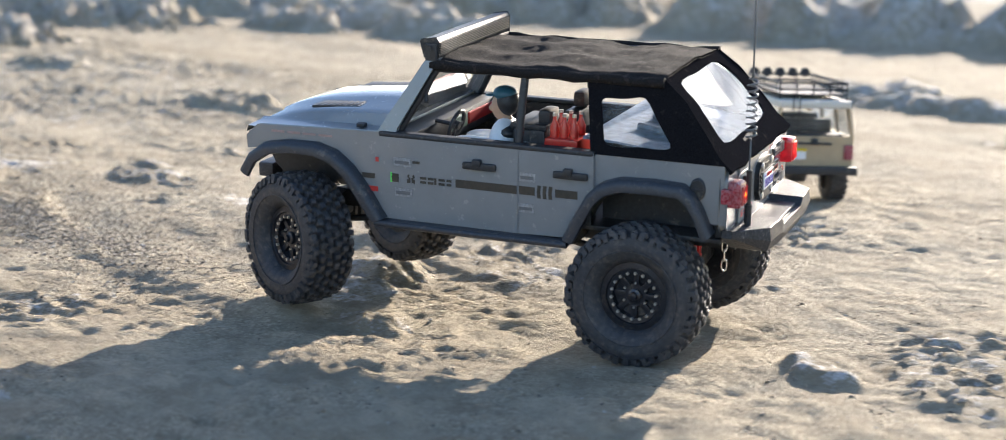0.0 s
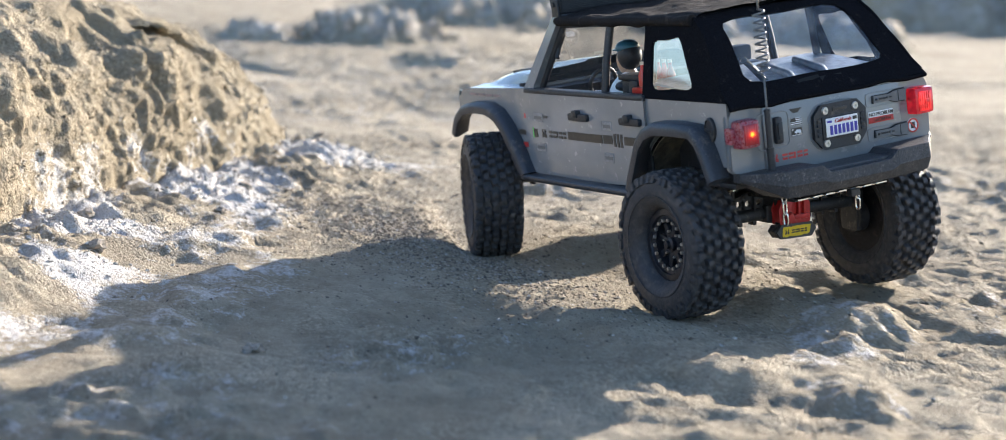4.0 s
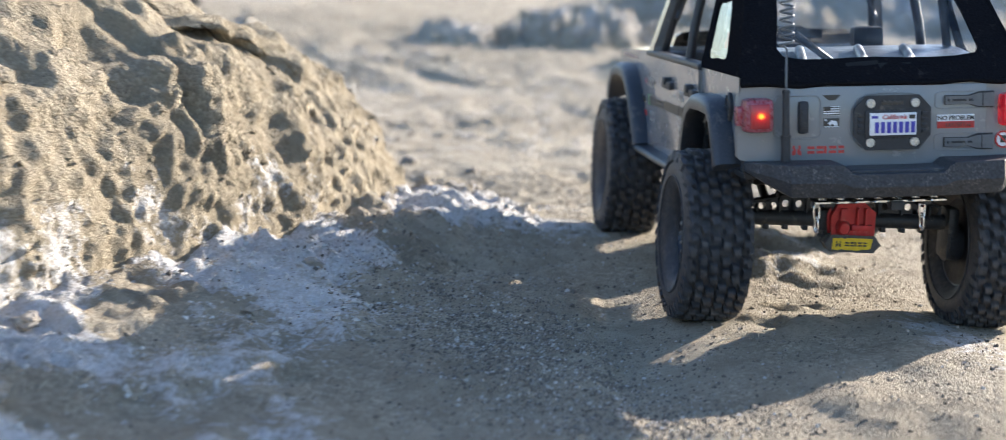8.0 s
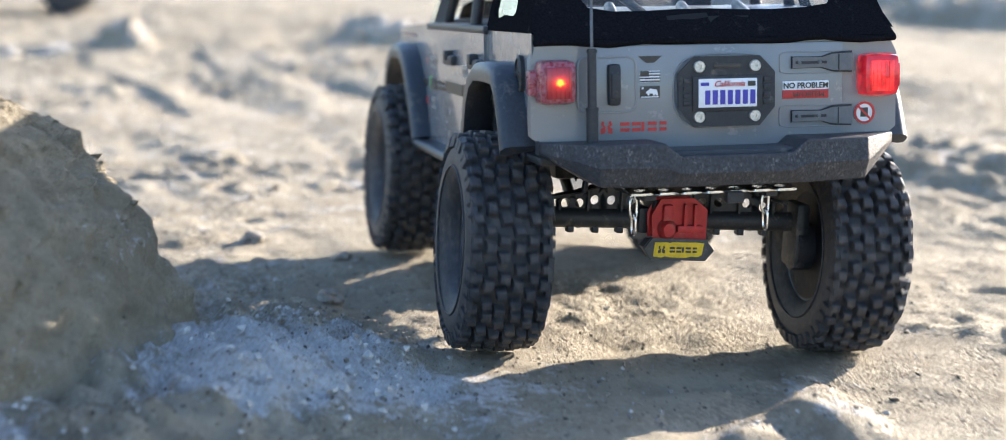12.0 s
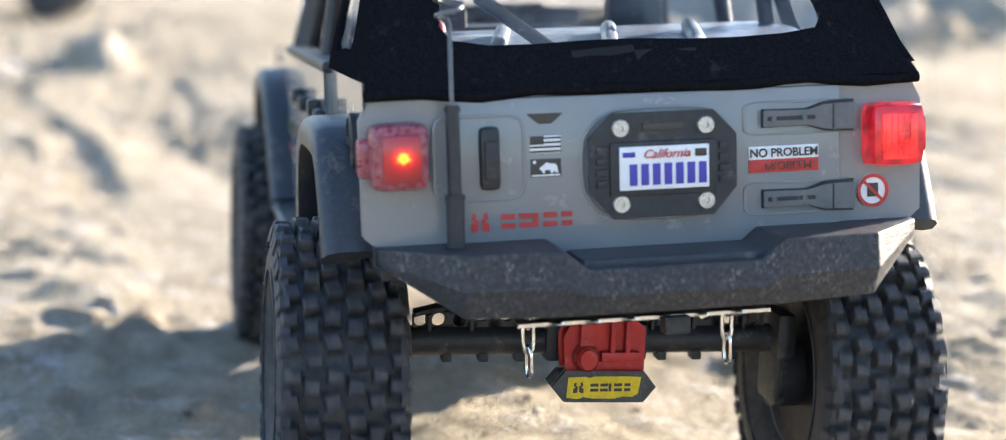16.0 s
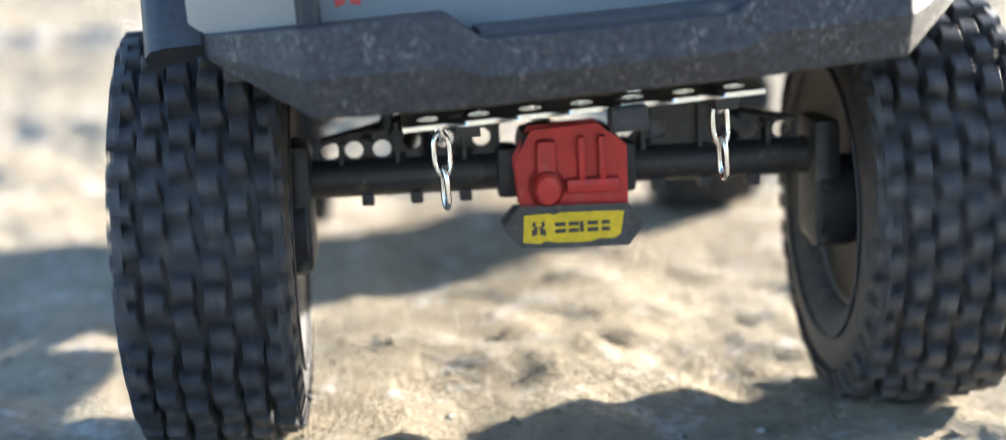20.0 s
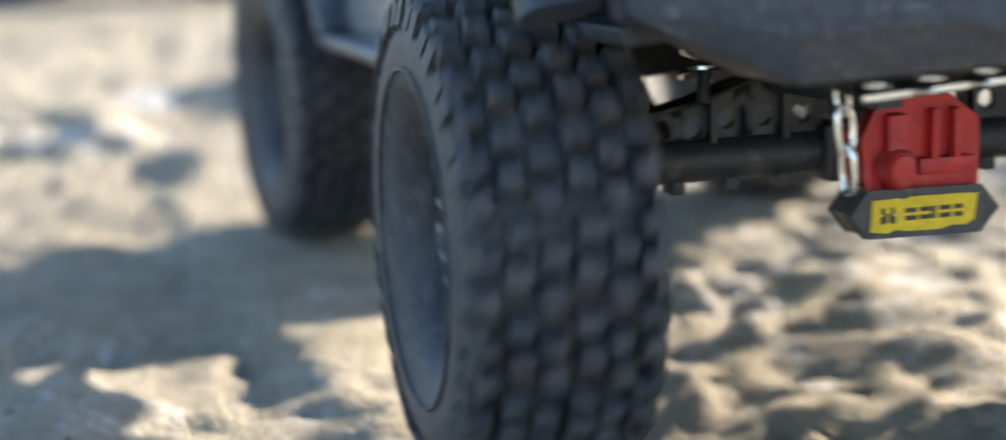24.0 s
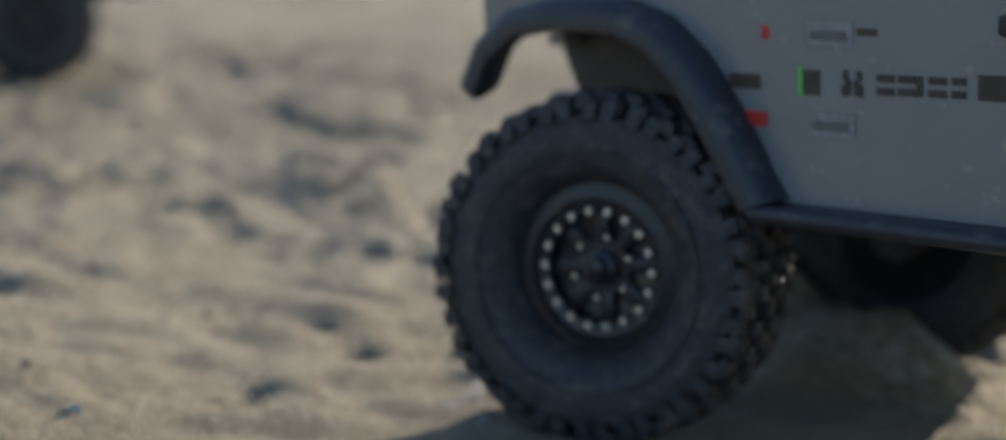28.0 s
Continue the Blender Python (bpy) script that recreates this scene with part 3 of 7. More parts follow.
# crusted lumps: x, y, half length, half width, height, heading, salt
LUMPS = [
    (0.03, 0.45, 0.13, 0.06, 0.006, -30, 0.85), (-0.10, 0.53, 0.07, 0.05, 0.006, -30, 0.8), (0.22, 0.40, 0.10, 0.06, 0.009, -40, 0.85), (0.34, 0.33, 0.09, 0.06, 0.009, -40, 0.85), (0.12, 0.37, 0.06, 0.04, 0.003, -20, 0.9),
    (-0.30, -0.12, 0.07, 0.05, 0.006, 10, 0.8), (0.66, 0.03, 0.05, 0.03, 0.004, 0, 0.8),
    (-0.74, -0.085, 0.042, 0.022, 0.009, -20, 0.8), (-0.4, 0.13, 0.06, 0.035, 0.0112, 10, 0.7), (-0.23, 0, 0.07, 0.045, 0.016, -20, 0.4),
    (-0.41, -0.29, 0.06, 0.035, 0.016, 10, 0.8), (0.06, -0.065, 0.045, 0.03, 0.016, 0, 0.3), (-0.26, 0.05, 0.085, 0.04, 0.008, -35, 1),
    (0.59, -0.13, 0.085, 0.04, 0.0102, -15, 0.6), (0.26, -0.1, 0.1, 0.03, 0.012, -5, 1), (0.5, -0.1, 0.09, 0.045, 0.0084, -20, 0.9),
    (0.52, -0.06, 0.09, 0.05, 0.0108, 5, 0.6), (2.43, 0.09, 0.1, 0.06, 0.006, 10, 0.52), (2.75, -0.3, 0.16, 0.16, 0.0072, -10, 0.6),
    (2.78, 0.05, 0.09, 0.05, 0.0066, 0, 0.3), (2.955, 0.28, 0.04, 0.17, 0.018, 8, 0.95), (2.955, 0.12, 0.045, 0.08, 0.013, 10, 1.1), (3.08, 0.12, 0.06, 0.07, 0.0084, 0, 0.45), (2.87, 0.02, 0.06, 0.06, 0.0048, 0, 0.6),
    (3.13, -0.03, 0.055, 0.045, 0.026, 0, 0.6), (3.23, -0.03, 0.085, 0.05, 0.032, 20, 0.9), (3.16, 0.10, 0.07, 0.03, 0.010, 10, 1.3), (3.5, 0.05, 0.09, 0.05, 0.0072, 10, 0.38), (3.9, -0.15, 0.1, 0.06, 0.0066, 0, 0.22), (4.2, 0.45, 0.15, 0.1, 0.03, 0, 0.8),
    (1.8, -0.17, 0.07, 0.05, 0.00495, 0, 0.1), (1.76, -0.1, 0.05, 0.05, 0.00385, 0, 0.1), (1.64, 0.04, 0.1, 0.05, 0.0044, 20, 0.25),
    (3.27, -0.85, 0.28, 0.2, 0.07, 0, 1), (3.32, -0.55, 0.2, 0.1, 0.04, 0, 1), (4.2, -1.6, 0.5, 0.3, 0.09, 0, 1), (3.47, -0.95, 0.25, 0.18, 0.06, 0, 1),
    (0.52, -2.10, 0.20, 0.08, 0.03, 26, 1), (0.78, -2.02, 0.16, 0.07, 0.03, 26, 1), (0.3, -2.2, 0.12, 0.07, 0.025, 20, 1), (1.0, -2.15, 0.2, 0.10, 0.03, 26, 1), (2.9, -4.1, 0.9, 0.26, 0.17, 26, 1), (1.7, -4.7, 0.9, 0.26, 0.18, 26, 1), (4.2, -3.5, 0.8, 0.28, 0.17, 26, 1), (5.3, -2.6, 0.9, 0.3, 0.16, 26, 1), (0.4, -5.2, 0.9, 0.3, 0.2, 26, 1),
    (4.4, -1.75, 0.35, 0.3, 0.08, 0, 1), (3.75, -2.5, 0.4, 0.25, 0.09, 0, 1), (4.8, -5.7, 1.2, 0.5, 0.16, -30, 1), (5.5, -4.4, 1, 0.5, 0.16, -20, 1),
    (3.25, -2.45, 0.3, 0.2, 0.06, -20, 0.9), (3.7, -2.15, 0.3, 0.15, 0.06, 0, 0.9), (2.41, -0.72, 0.12, 0.1, 0.02, 0, 0.8), (0.53, -0.06, 0.09, 0.035, 0.0084, -10, 0.7),
    (1.18, -0.04, 0.07, 0.05, 0.0055, 0, 0.25), (1.7, -0.12, 0.1, 0.05, 0.00385, 0, 0.2), (1.19, 0.13, 0.06, 0.04, 0.0055, 0, 0.4), (1.35, -0.65, 0.15, 0.09, 0.02, 0, 0.5),
]


def lumps(x, y):
    z, s = np.zeros_like(x), np.zeros_like(x)
    near_by = 1 - smooth01(np.abs(y + 0.1), 1.7, 3.0)
    wob = value_noise(x, y, 0.3, 53) * 0.6 + value_noise(x, y, 0.16, 56) * 0.7 * (1 - near_by) + (value_noise(x, y, 0.05, 51) * 0.5 + value_noise(x, y, 0.02, 52) * 0.3) * near_by
    for cx, cy, a, b, h, turn, salt in LUMPS:
        c, d = math.cos(radians(turn)), math.sin(radians(turn))
        near = (np.abs(x - cx) < 2.2 * (a + b)) & (np.abs(y - cy) < 2.2 * (a + b))
        if not near.any():
            continue
        dx, dy = x[near] - cx, y[near] - cy
        r = np.sqrt(((dx * c + dy * d) / a) ** 2 + ((dy * c - dx * d) / b) ** 2) + wob[near]
        k = 1 - smooth01(r, 0.42, 1.15)
        z[near] = np.maximum(z[near], h * k)
        s[near] = np.maximum(s[near], salt * (1 - smooth01(r, 0.5, 1.5)))
    return z, s


def billow(x, y, size, seed):
    return 0.5 - 2.0 * np.abs(value_noise(x, y, size, seed))


class Tracks:
    """Heights under the truck's wheels all along its way, on a fine raster."""
    X0, Y0, STEP, NX, NY = -0.9, -0.5, 0.01, 440, 110

    def __init__(self):
        self.w = np.zeros((self.NX, self.NY))
        self.z = np.zeros((self.NX, self.NY))
        gx = self.X0 + self.STEP * np.arange(self.NX)
        gy = self.Y0 + self.STEP * np.arange(self.NY)
        for fx in (0.0, 0.315):
            for fy in (0.0993, -0.0993):
                pts = [m @ Vector((fx, fy, 0.0)) for t, m in CAR_ROWS]
                for a, c in zip(pts, pts[1:]):
                    k = max(1, int((c - a).length / 0.01))
                    for s in range(k):
                        p = a.lerp(c, s / k)
                        i0, j0 = int((p.x - self.X0) / self.STEP), int((p.y - self.Y0) / self.STEP)
                        i, j = slice(max(0, i0 - 9), i0 + 11), slice(max(0, j0 - 9), j0 + 11)
                        d2 = (gx[i, None] - p.x) ** 2 + (gy[None, j] - p.y) ** 2
                        w = np.exp(-d2 / (2 * 0.025 ** 2))
                        self.w[i, j] += w
                        self.z[i, j] += w * p.z
        self.z /= np.maximum(self.w, 1e-9)

    def at(self, x, y):
        """Height of the track and how much it holds there."""
        u = np.clip((x - self.X0) / self.STEP, 0, self.NX - 1.001)
        v = np.clip((y - self.Y0) / self.STEP, 0, self.NY - 1.001)
        i, j = u.astype(int), v.astype(int)
        fu, fv = u - i, v - j

        def get(a):
            return (a[i, j] * (1 - fu) + a[i + 1, j] * fu) * (1 - fv) + (a[i, j + 1] * (1 - fu) + a[i + 1, j + 1] * fu) * fv
        return get(self.z), smooth01(get(self.w), 0.1, 4.6)


TRACKS = Tracks()


def ground_height(x, y):
    """Height of the open ground and how much salt lies on it."""
    n1 = value_noise(x, y, 0.9, 1) * 0.014 + value_noise(x, y, 0.33, 2) * 0.008
    crust = smooth01(value_noise(x, y, 0.42, 12) + 0.5 * value_noise(x, y, 0.14, 13), 0.14, 0.40)
    rough = 0.40 + 0.75 * smooth01(value_noise(x, y, 0.5, 7) + 0.4 * value_noise(x, y, 0.15, 17), -0.1, 0.3)
    n2 = value_noise(x, y, 0.12, 3) * 0.007 - billow(x, y, 0.055, 4) * 0.0046
    n3 = -billow(x, y, 0.028, 5) * 0.0042 - billow(x, y, 0.0135, 6) * 0.0030
    close = (1 - smooth01(np.hypot(x - 1.3, y) - 1.5, 1.5, 4.0)) * (1 - smooth01(np.abs(y + 0.1), 0.9, 1.8))
    n2, n3 = n2 * close, n3 * close
    lane = np.exp(-((y + 0.08) / 0.45) ** 2)
    far = smooth01(np.hypot(x - 1.3, y), 2.2, 6.0)
    lz, ls = lumps(x, y)
    near_lump = 1 - smooth01(np.abs(y + 0.1), 1.7, 3.0)
    clod = smooth01(billow(x, y, 0.045, 18) + 0.4 * value_noise(x, y, 0.02, 19), 0.28, 0.48) * crust
    pits = smooth01(value_noise(x, y, 0.075, 11) + 0.5 * value_noise(x, y, 0.022, 22), 0.36, 0.62) * 0.0045 * close
    grain = n3 * rough + clod * 0.006
    fine = n2 + grain - pits
    z = n1 * (1 - 0.75 * lane) + lz * (1 + (1 - near_lump) * (1.5 * value_noise(x, y, 0.45, 57) + 0.9 * value_noise(x, y, 0.2, 58)) + 9 * n3 + 0.9 * value_noise(x, y, 0.08, 54) + 0.6 * near_lump * value_noise(x, y, 0.035, 55))
    z = z + far * (value_noise(x, y, 1.7, 8) * 0.11 + value_noise(x, y, 0.6, 9) * 0.05) + smooth01(np.hypot(x, y), 20, 200) * value_noise(x, y, 40.0, 10) * 4
    salt = np.maximum(ls * 0.85, crust * 0.5)
    salt = np.maximum(salt, 0.42 * smooth01(x, 0.9, 1.3) * (1 - smooth01(x, 2.5, 2.8)) * (1 - smooth01(np.abs(y), 0.8, 1.4)))
    salt = np.maximum(salt, far * smooth01(value_noise(x, y, 1.7, 8) + 0.35 * value_noise(x, y, 0.5, 14), 0.10, 0.30))
    # crusty apron in front of the mound
    s = foot_distance(x, y)
    apron = smooth01(s, -0.17, -0.05) * (1 - 0.9 * smooth01(x, 0.74, 0.90))
    crumb = value_noise(x, y, 0.07, 21) * 0.010 - billow(x, y, 0.036, 16) * 0.007 - billow(x, y, 0.019, 20) * 0.010 - smooth01(value_noise(x, y, 0.030, 24), 0.20, 0.36) * 0.007
    salt = np.maximum(salt, 1.5 * smooth01(s, -0.24, -0.10) * (1 - smooth01(x, 0.70, 0.85)) * smooth01(value_noise(x, y, 0.14, 15), -0.22, 0.10))
    fine = fine + apron * crumb
    z = z + apron * 0.030
    # shallow hollow along the left wheels, added so no bank shades their track
    z = z - 0.011 * smooth01(x, 1.95, 2.12) * (1 - smooth01(x, 2.50, 2.70)) * smooth01(y, -0.175, -0.085) * (1 - smooth01(y, 0.0, 0.12))
    tz, hold = TRACKS.at(x, y)
    z = (z + fine) * (1 - hold) + hold * (tz + 0.0010 + (n2 - pits) * 0.25 + grain * 0.75)
    return z, salt


# foot of the mound, from its far side round its end
FOOT = [(-1.30, 1.45), (-0.30, 0.93), (0.0, 0.74), (0.23, 0.585), (0.329, 0.520), (0.463, 0.412), (0.55, 0.328), (0.613, 0.270), (0.66, 0.222), (0.71, 0.180), (0.765, 0.154), (0.815, 0.158), (0.862, 0.195), (0.905, 0.29), (0.94, 0.45), (0.97, 1.2)]
SPINE = (0.50, 1.0)


def foot_distance(x, y):
    """Signed distance to the foot of the mound, positive inside it."""
    ring_ = FOOT + [(-1.2, 1.7)]
    best, inside = np.full(x.shape, 1e9), np.zeros(x.shape, bool)
    for i, (ax, ay) in enumerate(ring_):
        bx, by = ring_[(i + 1) % len(ring_)]
        t = np.clip(((x - ax) * (bx - ax) + (y - ay) * (by - ay)) / ((bx - ax) ** 2 + (by - ay) ** 2), 0, 1)
        best = np.minimum(best, np.hypot(x - ax - t * (bx - ax), y - ay - t * (by - ay)))
        inside ^= ((ay > y) != (by > y)) & (x < (bx - ax) * (y - ay) / (by - ay + 1e-12) + ax)
    return np.where(inside, best, -best)


def mesh_grid(name, co, salt, material):
    nx, ny = co.shape[:2]
    me = bpy.data.meshes.new(name)
    idx = np.arange(nx * ny).reshape(nx, ny)
    quads = np.stack([idx[:-1, :-1], idx[1:, :-1], idx[1:, 1:], idx[:-1, 1:]], -1).reshape(-1, 4)
    me.vertices.add(nx * ny)
    me.vertices.foreach_set("co", co.reshape(-1, 3).ravel())
    me.loops.add(quads.size)
    me.loops.foreach_set("vertex_index", quads.ravel())
    me.polygons.add(len(quads))
    me.polygons.foreach_set("loop_start", np.arange(0, quads.size, 4))
    me.update(calc_edges=True)
    me.polygons.foreach_set("use_smooth", np.ones(len(quads), bool))
    at = me.attributes.new("salt", "FLOAT", "POINT")
    at.data.foreach_set("value", salt.ravel().astype(np.float32))
    me.materials.append(material)
    return new(name, me)


def spaced(lo, hi, step, back_grow, ahead_grow, mid_range=3.0, far=400.0):
    """Even steps from lo to hi, then ever longer ones, first by the given growth and past mid_range faster."""
    out, p, d = [], hi, step
    while p < far:
        d *= ahead_grow if p < hi + mid_range else 1.09
        p += d
        out.append(p)
    back, p, d = [], lo, step
    while p > -far:
        d *= back_grow if p > lo - mid_range else 1.09
        p -= d
        back.append(p)
    return back[::-1] + list(np.arange(lo, hi + step / 2, step)) + out


gx, gy = np.meshgrid(np.array(spaced(-0.95, 3.7, 0.0054, 1.05, 1.035)), np.array(spaced(-0.75, 0.60, 0.0052, 1.02, 1.045)), indexing="ij")
gz, gs = ground_height(gx, gy)
ground = mesh_grid("ground", np.stack([gx, gy, gz], -1), gs, GROUND_MAT)
tagged(ground, "pale sandy ground with white salt crust and small clods", "ground", kind="structure")


def noise3(p, size, seed):
    turn = np.array(Euler((seed * 1.3, seed * 2.1, seed * 0.7)).to_matrix())
    q = (p @ turn.T) / size
    i = np.floor(q)
    f = q - i
    f = f * f * (3 - 2 * f)
    out = 0
    for dz in (0, 1):
        layer = seed * 131 + (i[..., 2] + dz).astype(np.int64) * 7919
        a, c = [], []
        for dx in (0, 1):
            for dy in (0, 1):
                h = ((i[..., 0] + dx).astype(np.int64) * 374761393 + (i[..., 1] + dy).astype(np.int64) * 668265263 + layer * 974634777) & 0x7FFFFFFF
                h = ((h ^ (h >> 13)) * 1274126177) & 0x7FFFFFFF
                v = ((h ^ (h >> 16)) & 0xFFFF) / 65535.0 - 0.5
                w = (f[..., 0] if dx else 1 - f[..., 0]) * (f[..., 1] if dy else 1 - f[..., 1]) * (f[..., 2] if dz else 1 - f[..., 2])
                out = out + v * w
    return out


def dirt_mound():
    """A steep crumbling face over the foot line, running back into an uneven top."""
    foot = [Vector((*p, 0)) for p in FOOT]
    line = []
    for a, c in zip(foot, foot[1:]):
        step = 0.0027 if min(a.x, c.x) > -0.01 and max(a.y, c.y) < 0.8 else 0.02
        k = max(1, int((c - a).length / step))
        line += [a.lerp(c, i / k) for i in range(k)]
    line = np.array([(p.x, p.y) for p in line])
    for _ in range(60):
        line[1:-1] = 0.25 * line[:-2] + 0.5 * line[1:-1] + 0.25 * line[2:]
    x = line[:, 0]
    soft = smooth01(x, 0.55, 0.70)
    w = 0.022 + 0 * x
    lee = smooth01(np.arange(len(x)) - int(np.argmin(line[:, 1])), 0, 60)
    high = (0.150 + 0.010 * soft) * (1 - 0.10 * lee)
    inward = np.array(SPINE) - line
    room = np.linalg.norm(inward, axis=1)
    tang = np.gradient(line, axis=0)
    nrm = np.stack([-tang[:, 1], tang[:, 0]], 1)
    nrm /= np.linalg.norm(nrm, axis=1)[:, None]
    nrm *= np.sign((nrm * inward).sum(1))[:, None]
    inward /= room[:, None]
    cols = []
    for k in range(7):
        cols.append((-0.030 + 0.005 * k + 0 * x, -0.020 + 0.006 * k + 0 * x))
    for k in range(74):
        f = 0.97 * (k + 0.5) / 74
        cols.append((-w * math.log(1 - f) * (1 - soft) + (0.03 * f ** 0.86 - 0.050 * math.log(1 - f)) * soft, 0.026 + high * f))
    last = -w * math.log(0.03) * (1 - soft) + (0.0292 - 0.050 * math.log(0.03)) * soft
    for k in range(60):
        g = (k + 1) / 60
        d = 0.005 * (k + 1) + (0.6 * room - 0.35) * g ** 3
        d = np.maximum(d, 0.002 * (k + 1))
        cols.append((last + d, 0.026 + high * 0.985 + 0.072 * (1 - 0.35 * soft) * (1 - 0.5 * lee) * (1 - np.exp(-d / 0.075))))
    d = np.stack([c[0] for c in cols], 1)
    z = np.stack([c[1] for c in cols], 1)
    turn = smooth01(d, 0.05 - 0.05 * soft[:, None], 0.35 - 0.18 * soft[:, None])[..., None]
    way = nrm[:, None] * (1 - turn) + inward[:, None] * turn
    flat = line[:, None] + way * d[..., None]
    p = np.concatenate([flat, z[..., None]], -1)
    du, dv = np.gradient(p, axis=0), np.gradient(p, axis=1)
    n = np.cross(du, dv)
    n /= np.linalg.norm(n, axis=-1, keepdims=True) + 1e-12
    n *= np.sign(n[..., 2:3] + 1e-6)
    scree = smooth01(z, 0.012, 0.04)
    face = 0.25 * scree + 0.75 * smooth01(z, 0.045, 0.095)
    top = smooth01(d - last[:, None], 0.0, 0.04)
    warp = np.stack([noise3(p, 0.045, 71), noise3(p, 0.045, 72), noise3(p, 0.045, 73)], -1)
    pw = p + warp * 0.022
    arc_len = np.concatenate([[0.0], np.cumsum(np.linalg.norm(np.diff(line, axis=0), axis=1))])
    run = arc_len[:, None] + warp[..., 0] * 0.016 + 0 * z
    q = np.stack([run, 0.16 * z + 0.08 * d, 0 * z], -1)
    rib = np.abs(noise3(q, 0.080, 61)) * 0.030 + np.abs(noise3(q * (1, 1.3, 1), 0.040, 62)) * 0.024 + noise3(q * (1, 2.0, 1), 0.022, 63) * 0.010 - 0.012
    rim_ = np.exp(-((z - 0.155) / 0.030) ** 2)
    chunk = noise3(pw, 0.050, 60) * 0.015 * (0.35 + 0.6 * rim_) + noise3(pw, 0.026, 64) * 0.0065 + noise3(pw, 0.014, 65) * 0.0052 + noise3(p, 0.0085, 66) * 0.0042 + noise3(p, 0.0055, 67) * 0.0032
    calm = 1 - 0.75 * soft[:, None]
    high_up = 0.65 + 0.75 * smooth01(z, 0.07, 0.15)
    brow = smooth01(d - last[:, None], 0.0, 0.16)
    lift = face * (1 - 0.75 * top) * rib * calm * high_up + scree * chunk * (1.5 - 0.5 * face + 0.45 * high_up * (1 - top) * face) + brow * noise3(p, 0.16, 68) * 0.02
    lift = np.where(lift < 0, 0.85 * lift, lift)
    p = p + n * lift[..., None]
    salt = 1.05 * (1 - 0.6 * smooth01(p[..., 0], 0.48, 0.64)) * (1 - smooth01(p[..., 2] + 0.09 * noise3(p, 0.10, 70) + 0.05 * noise3(p, 0.03, 74), 0.050, 0.105)) * smooth01(noise3(p, 0.06, 69), -0.34, 0.05)
    return mesh_grid("dirt_mound", p, salt, MOUND_MAT), p[:, 4:110].reshape(-1, 3)


mound, MOUND_SKIN = dirt_mound()
tagged(mound, "eroded tan dirt mound with steep crumbling sides", "mound")


def surface(x, y):
    return float(ground_height(np.array([[x]]), np.array([[y]]))[0][0, 0])


def pebble_mesh(mesh, x, y, z, r, rng):
    base = [(1, 0, 0), (-1, 0, 0), (0, 1, 0), (0, -1, 0), (0, 0, 1), (0, 0, -1)]
    f = [(0, 2, 4), (2, 1, 4), (1, 3, 4), (3, 0, 4), (2, 0, 5), (1, 2, 5), (3, 1, 5), (0, 3, 5)]
    turn = Euler((rng.random() * 6, rng.random() * 6, rng.random() * 6)).to_matrix()
    v = [turn @ (Vector(p) * r * rng.uniform(0.6, 1.3)) for p in base]
    mesh.add([(x + p.x, y + p.y, z + p.z * 0.8) for p in v], f)


rng = random.Random(5)
gravel = Mesh()
count = 16000
px = np.array([rng.uniform(-1.2, 3.8) for _ in range(count)])
py = np.array([rng.gauss(0.05, 0.40) for _ in range(count)])
keep = value_noise(px, py, 0.25, 41) + 0.5 * value_noise(px, py, 0.08, 42) > rng.uniform(-0.05, 0.0)
keep &= foot_distance(px, py) < -0.005
pz = ground_height(px[None], py[None])[0][0]
for i in range(count):
    if keep[i]:
        pebble_mesh(gravel, px[i], py[i], pz[i], min(0.0035, 0.0005 + rng.expovariate(1 / 0.0006)), rng)
for i in range(9000):
    gx_, gy_ = rng.uniform(-0.25, 1.05), rng.gauss(0.10, 0.16)
    px[i % count], py[i % count] = gx_, gy_
pz = ground_height(px[None], py[None])[0][0]
fd_ = foot_distance(px, py)
for i in range(9000):
    if fd_[i] < -0.01:
        pebble_mesh(gravel, px[i], py[i], pz[i] + 0.0002, min(0.002, 0.0004 + rng.expovariate(1 / 0.0004)), rng)
bed = Mesh()
bx = np.array([rng.gauss(0.25, 0.18) for _ in range(13000)])
by = np.array([rng.gauss(0.0, 0.042) for _ in range(13000)]) + 0.205 + 0.06 * (bx - 0.25)
bz, bd = ground_height(bx[None], by[None])[0][0], foot_distance(bx, by)
for i in range(13000):
    if bd[i] < -0.04:
        pebble_mesh(bed, bx[i], by[i], bz[i] + 0.0002, min(0.0022, 0.0005 + rng.expovariate(1 / 0.00035)), rng)
GRIT = mat("grit", (0.30, 0.26, 0.21), 0.9)
gn, gl_ = GRIT.node_tree.nodes, GRIT.node_tree.links
isl = gn.new("ShaderNodeNewGeometry")
cr = gn.new("ShaderNodeValToRGB")
cr.color_ramp.elements[0].color, cr.color_ramp.elements[1].color = (0.10, 0.085, 0.07, 1), (0.62, 0.58, 0.52, 1)
mid_ = cr.color_ramp.elements.new(0.7)
mid_.color = (0.24, 0.20, 0.15, 1)
gl_.new(isl.outputs["Random Per Island"], cr.inputs["Fac"])
gl_.new(cr.outputs["Color"], gn["Principled BSDF"].inputs["Base Color"])
tagged(part("gravel_bed", bed, GRIT), "bed of fine dark grey gravel on the sand", "gravel", kind="stuff")
tagged(part("gravel", gravel, GRIT), "loose brown grit and pebbles on the sand", "gravel", kind="stuff")

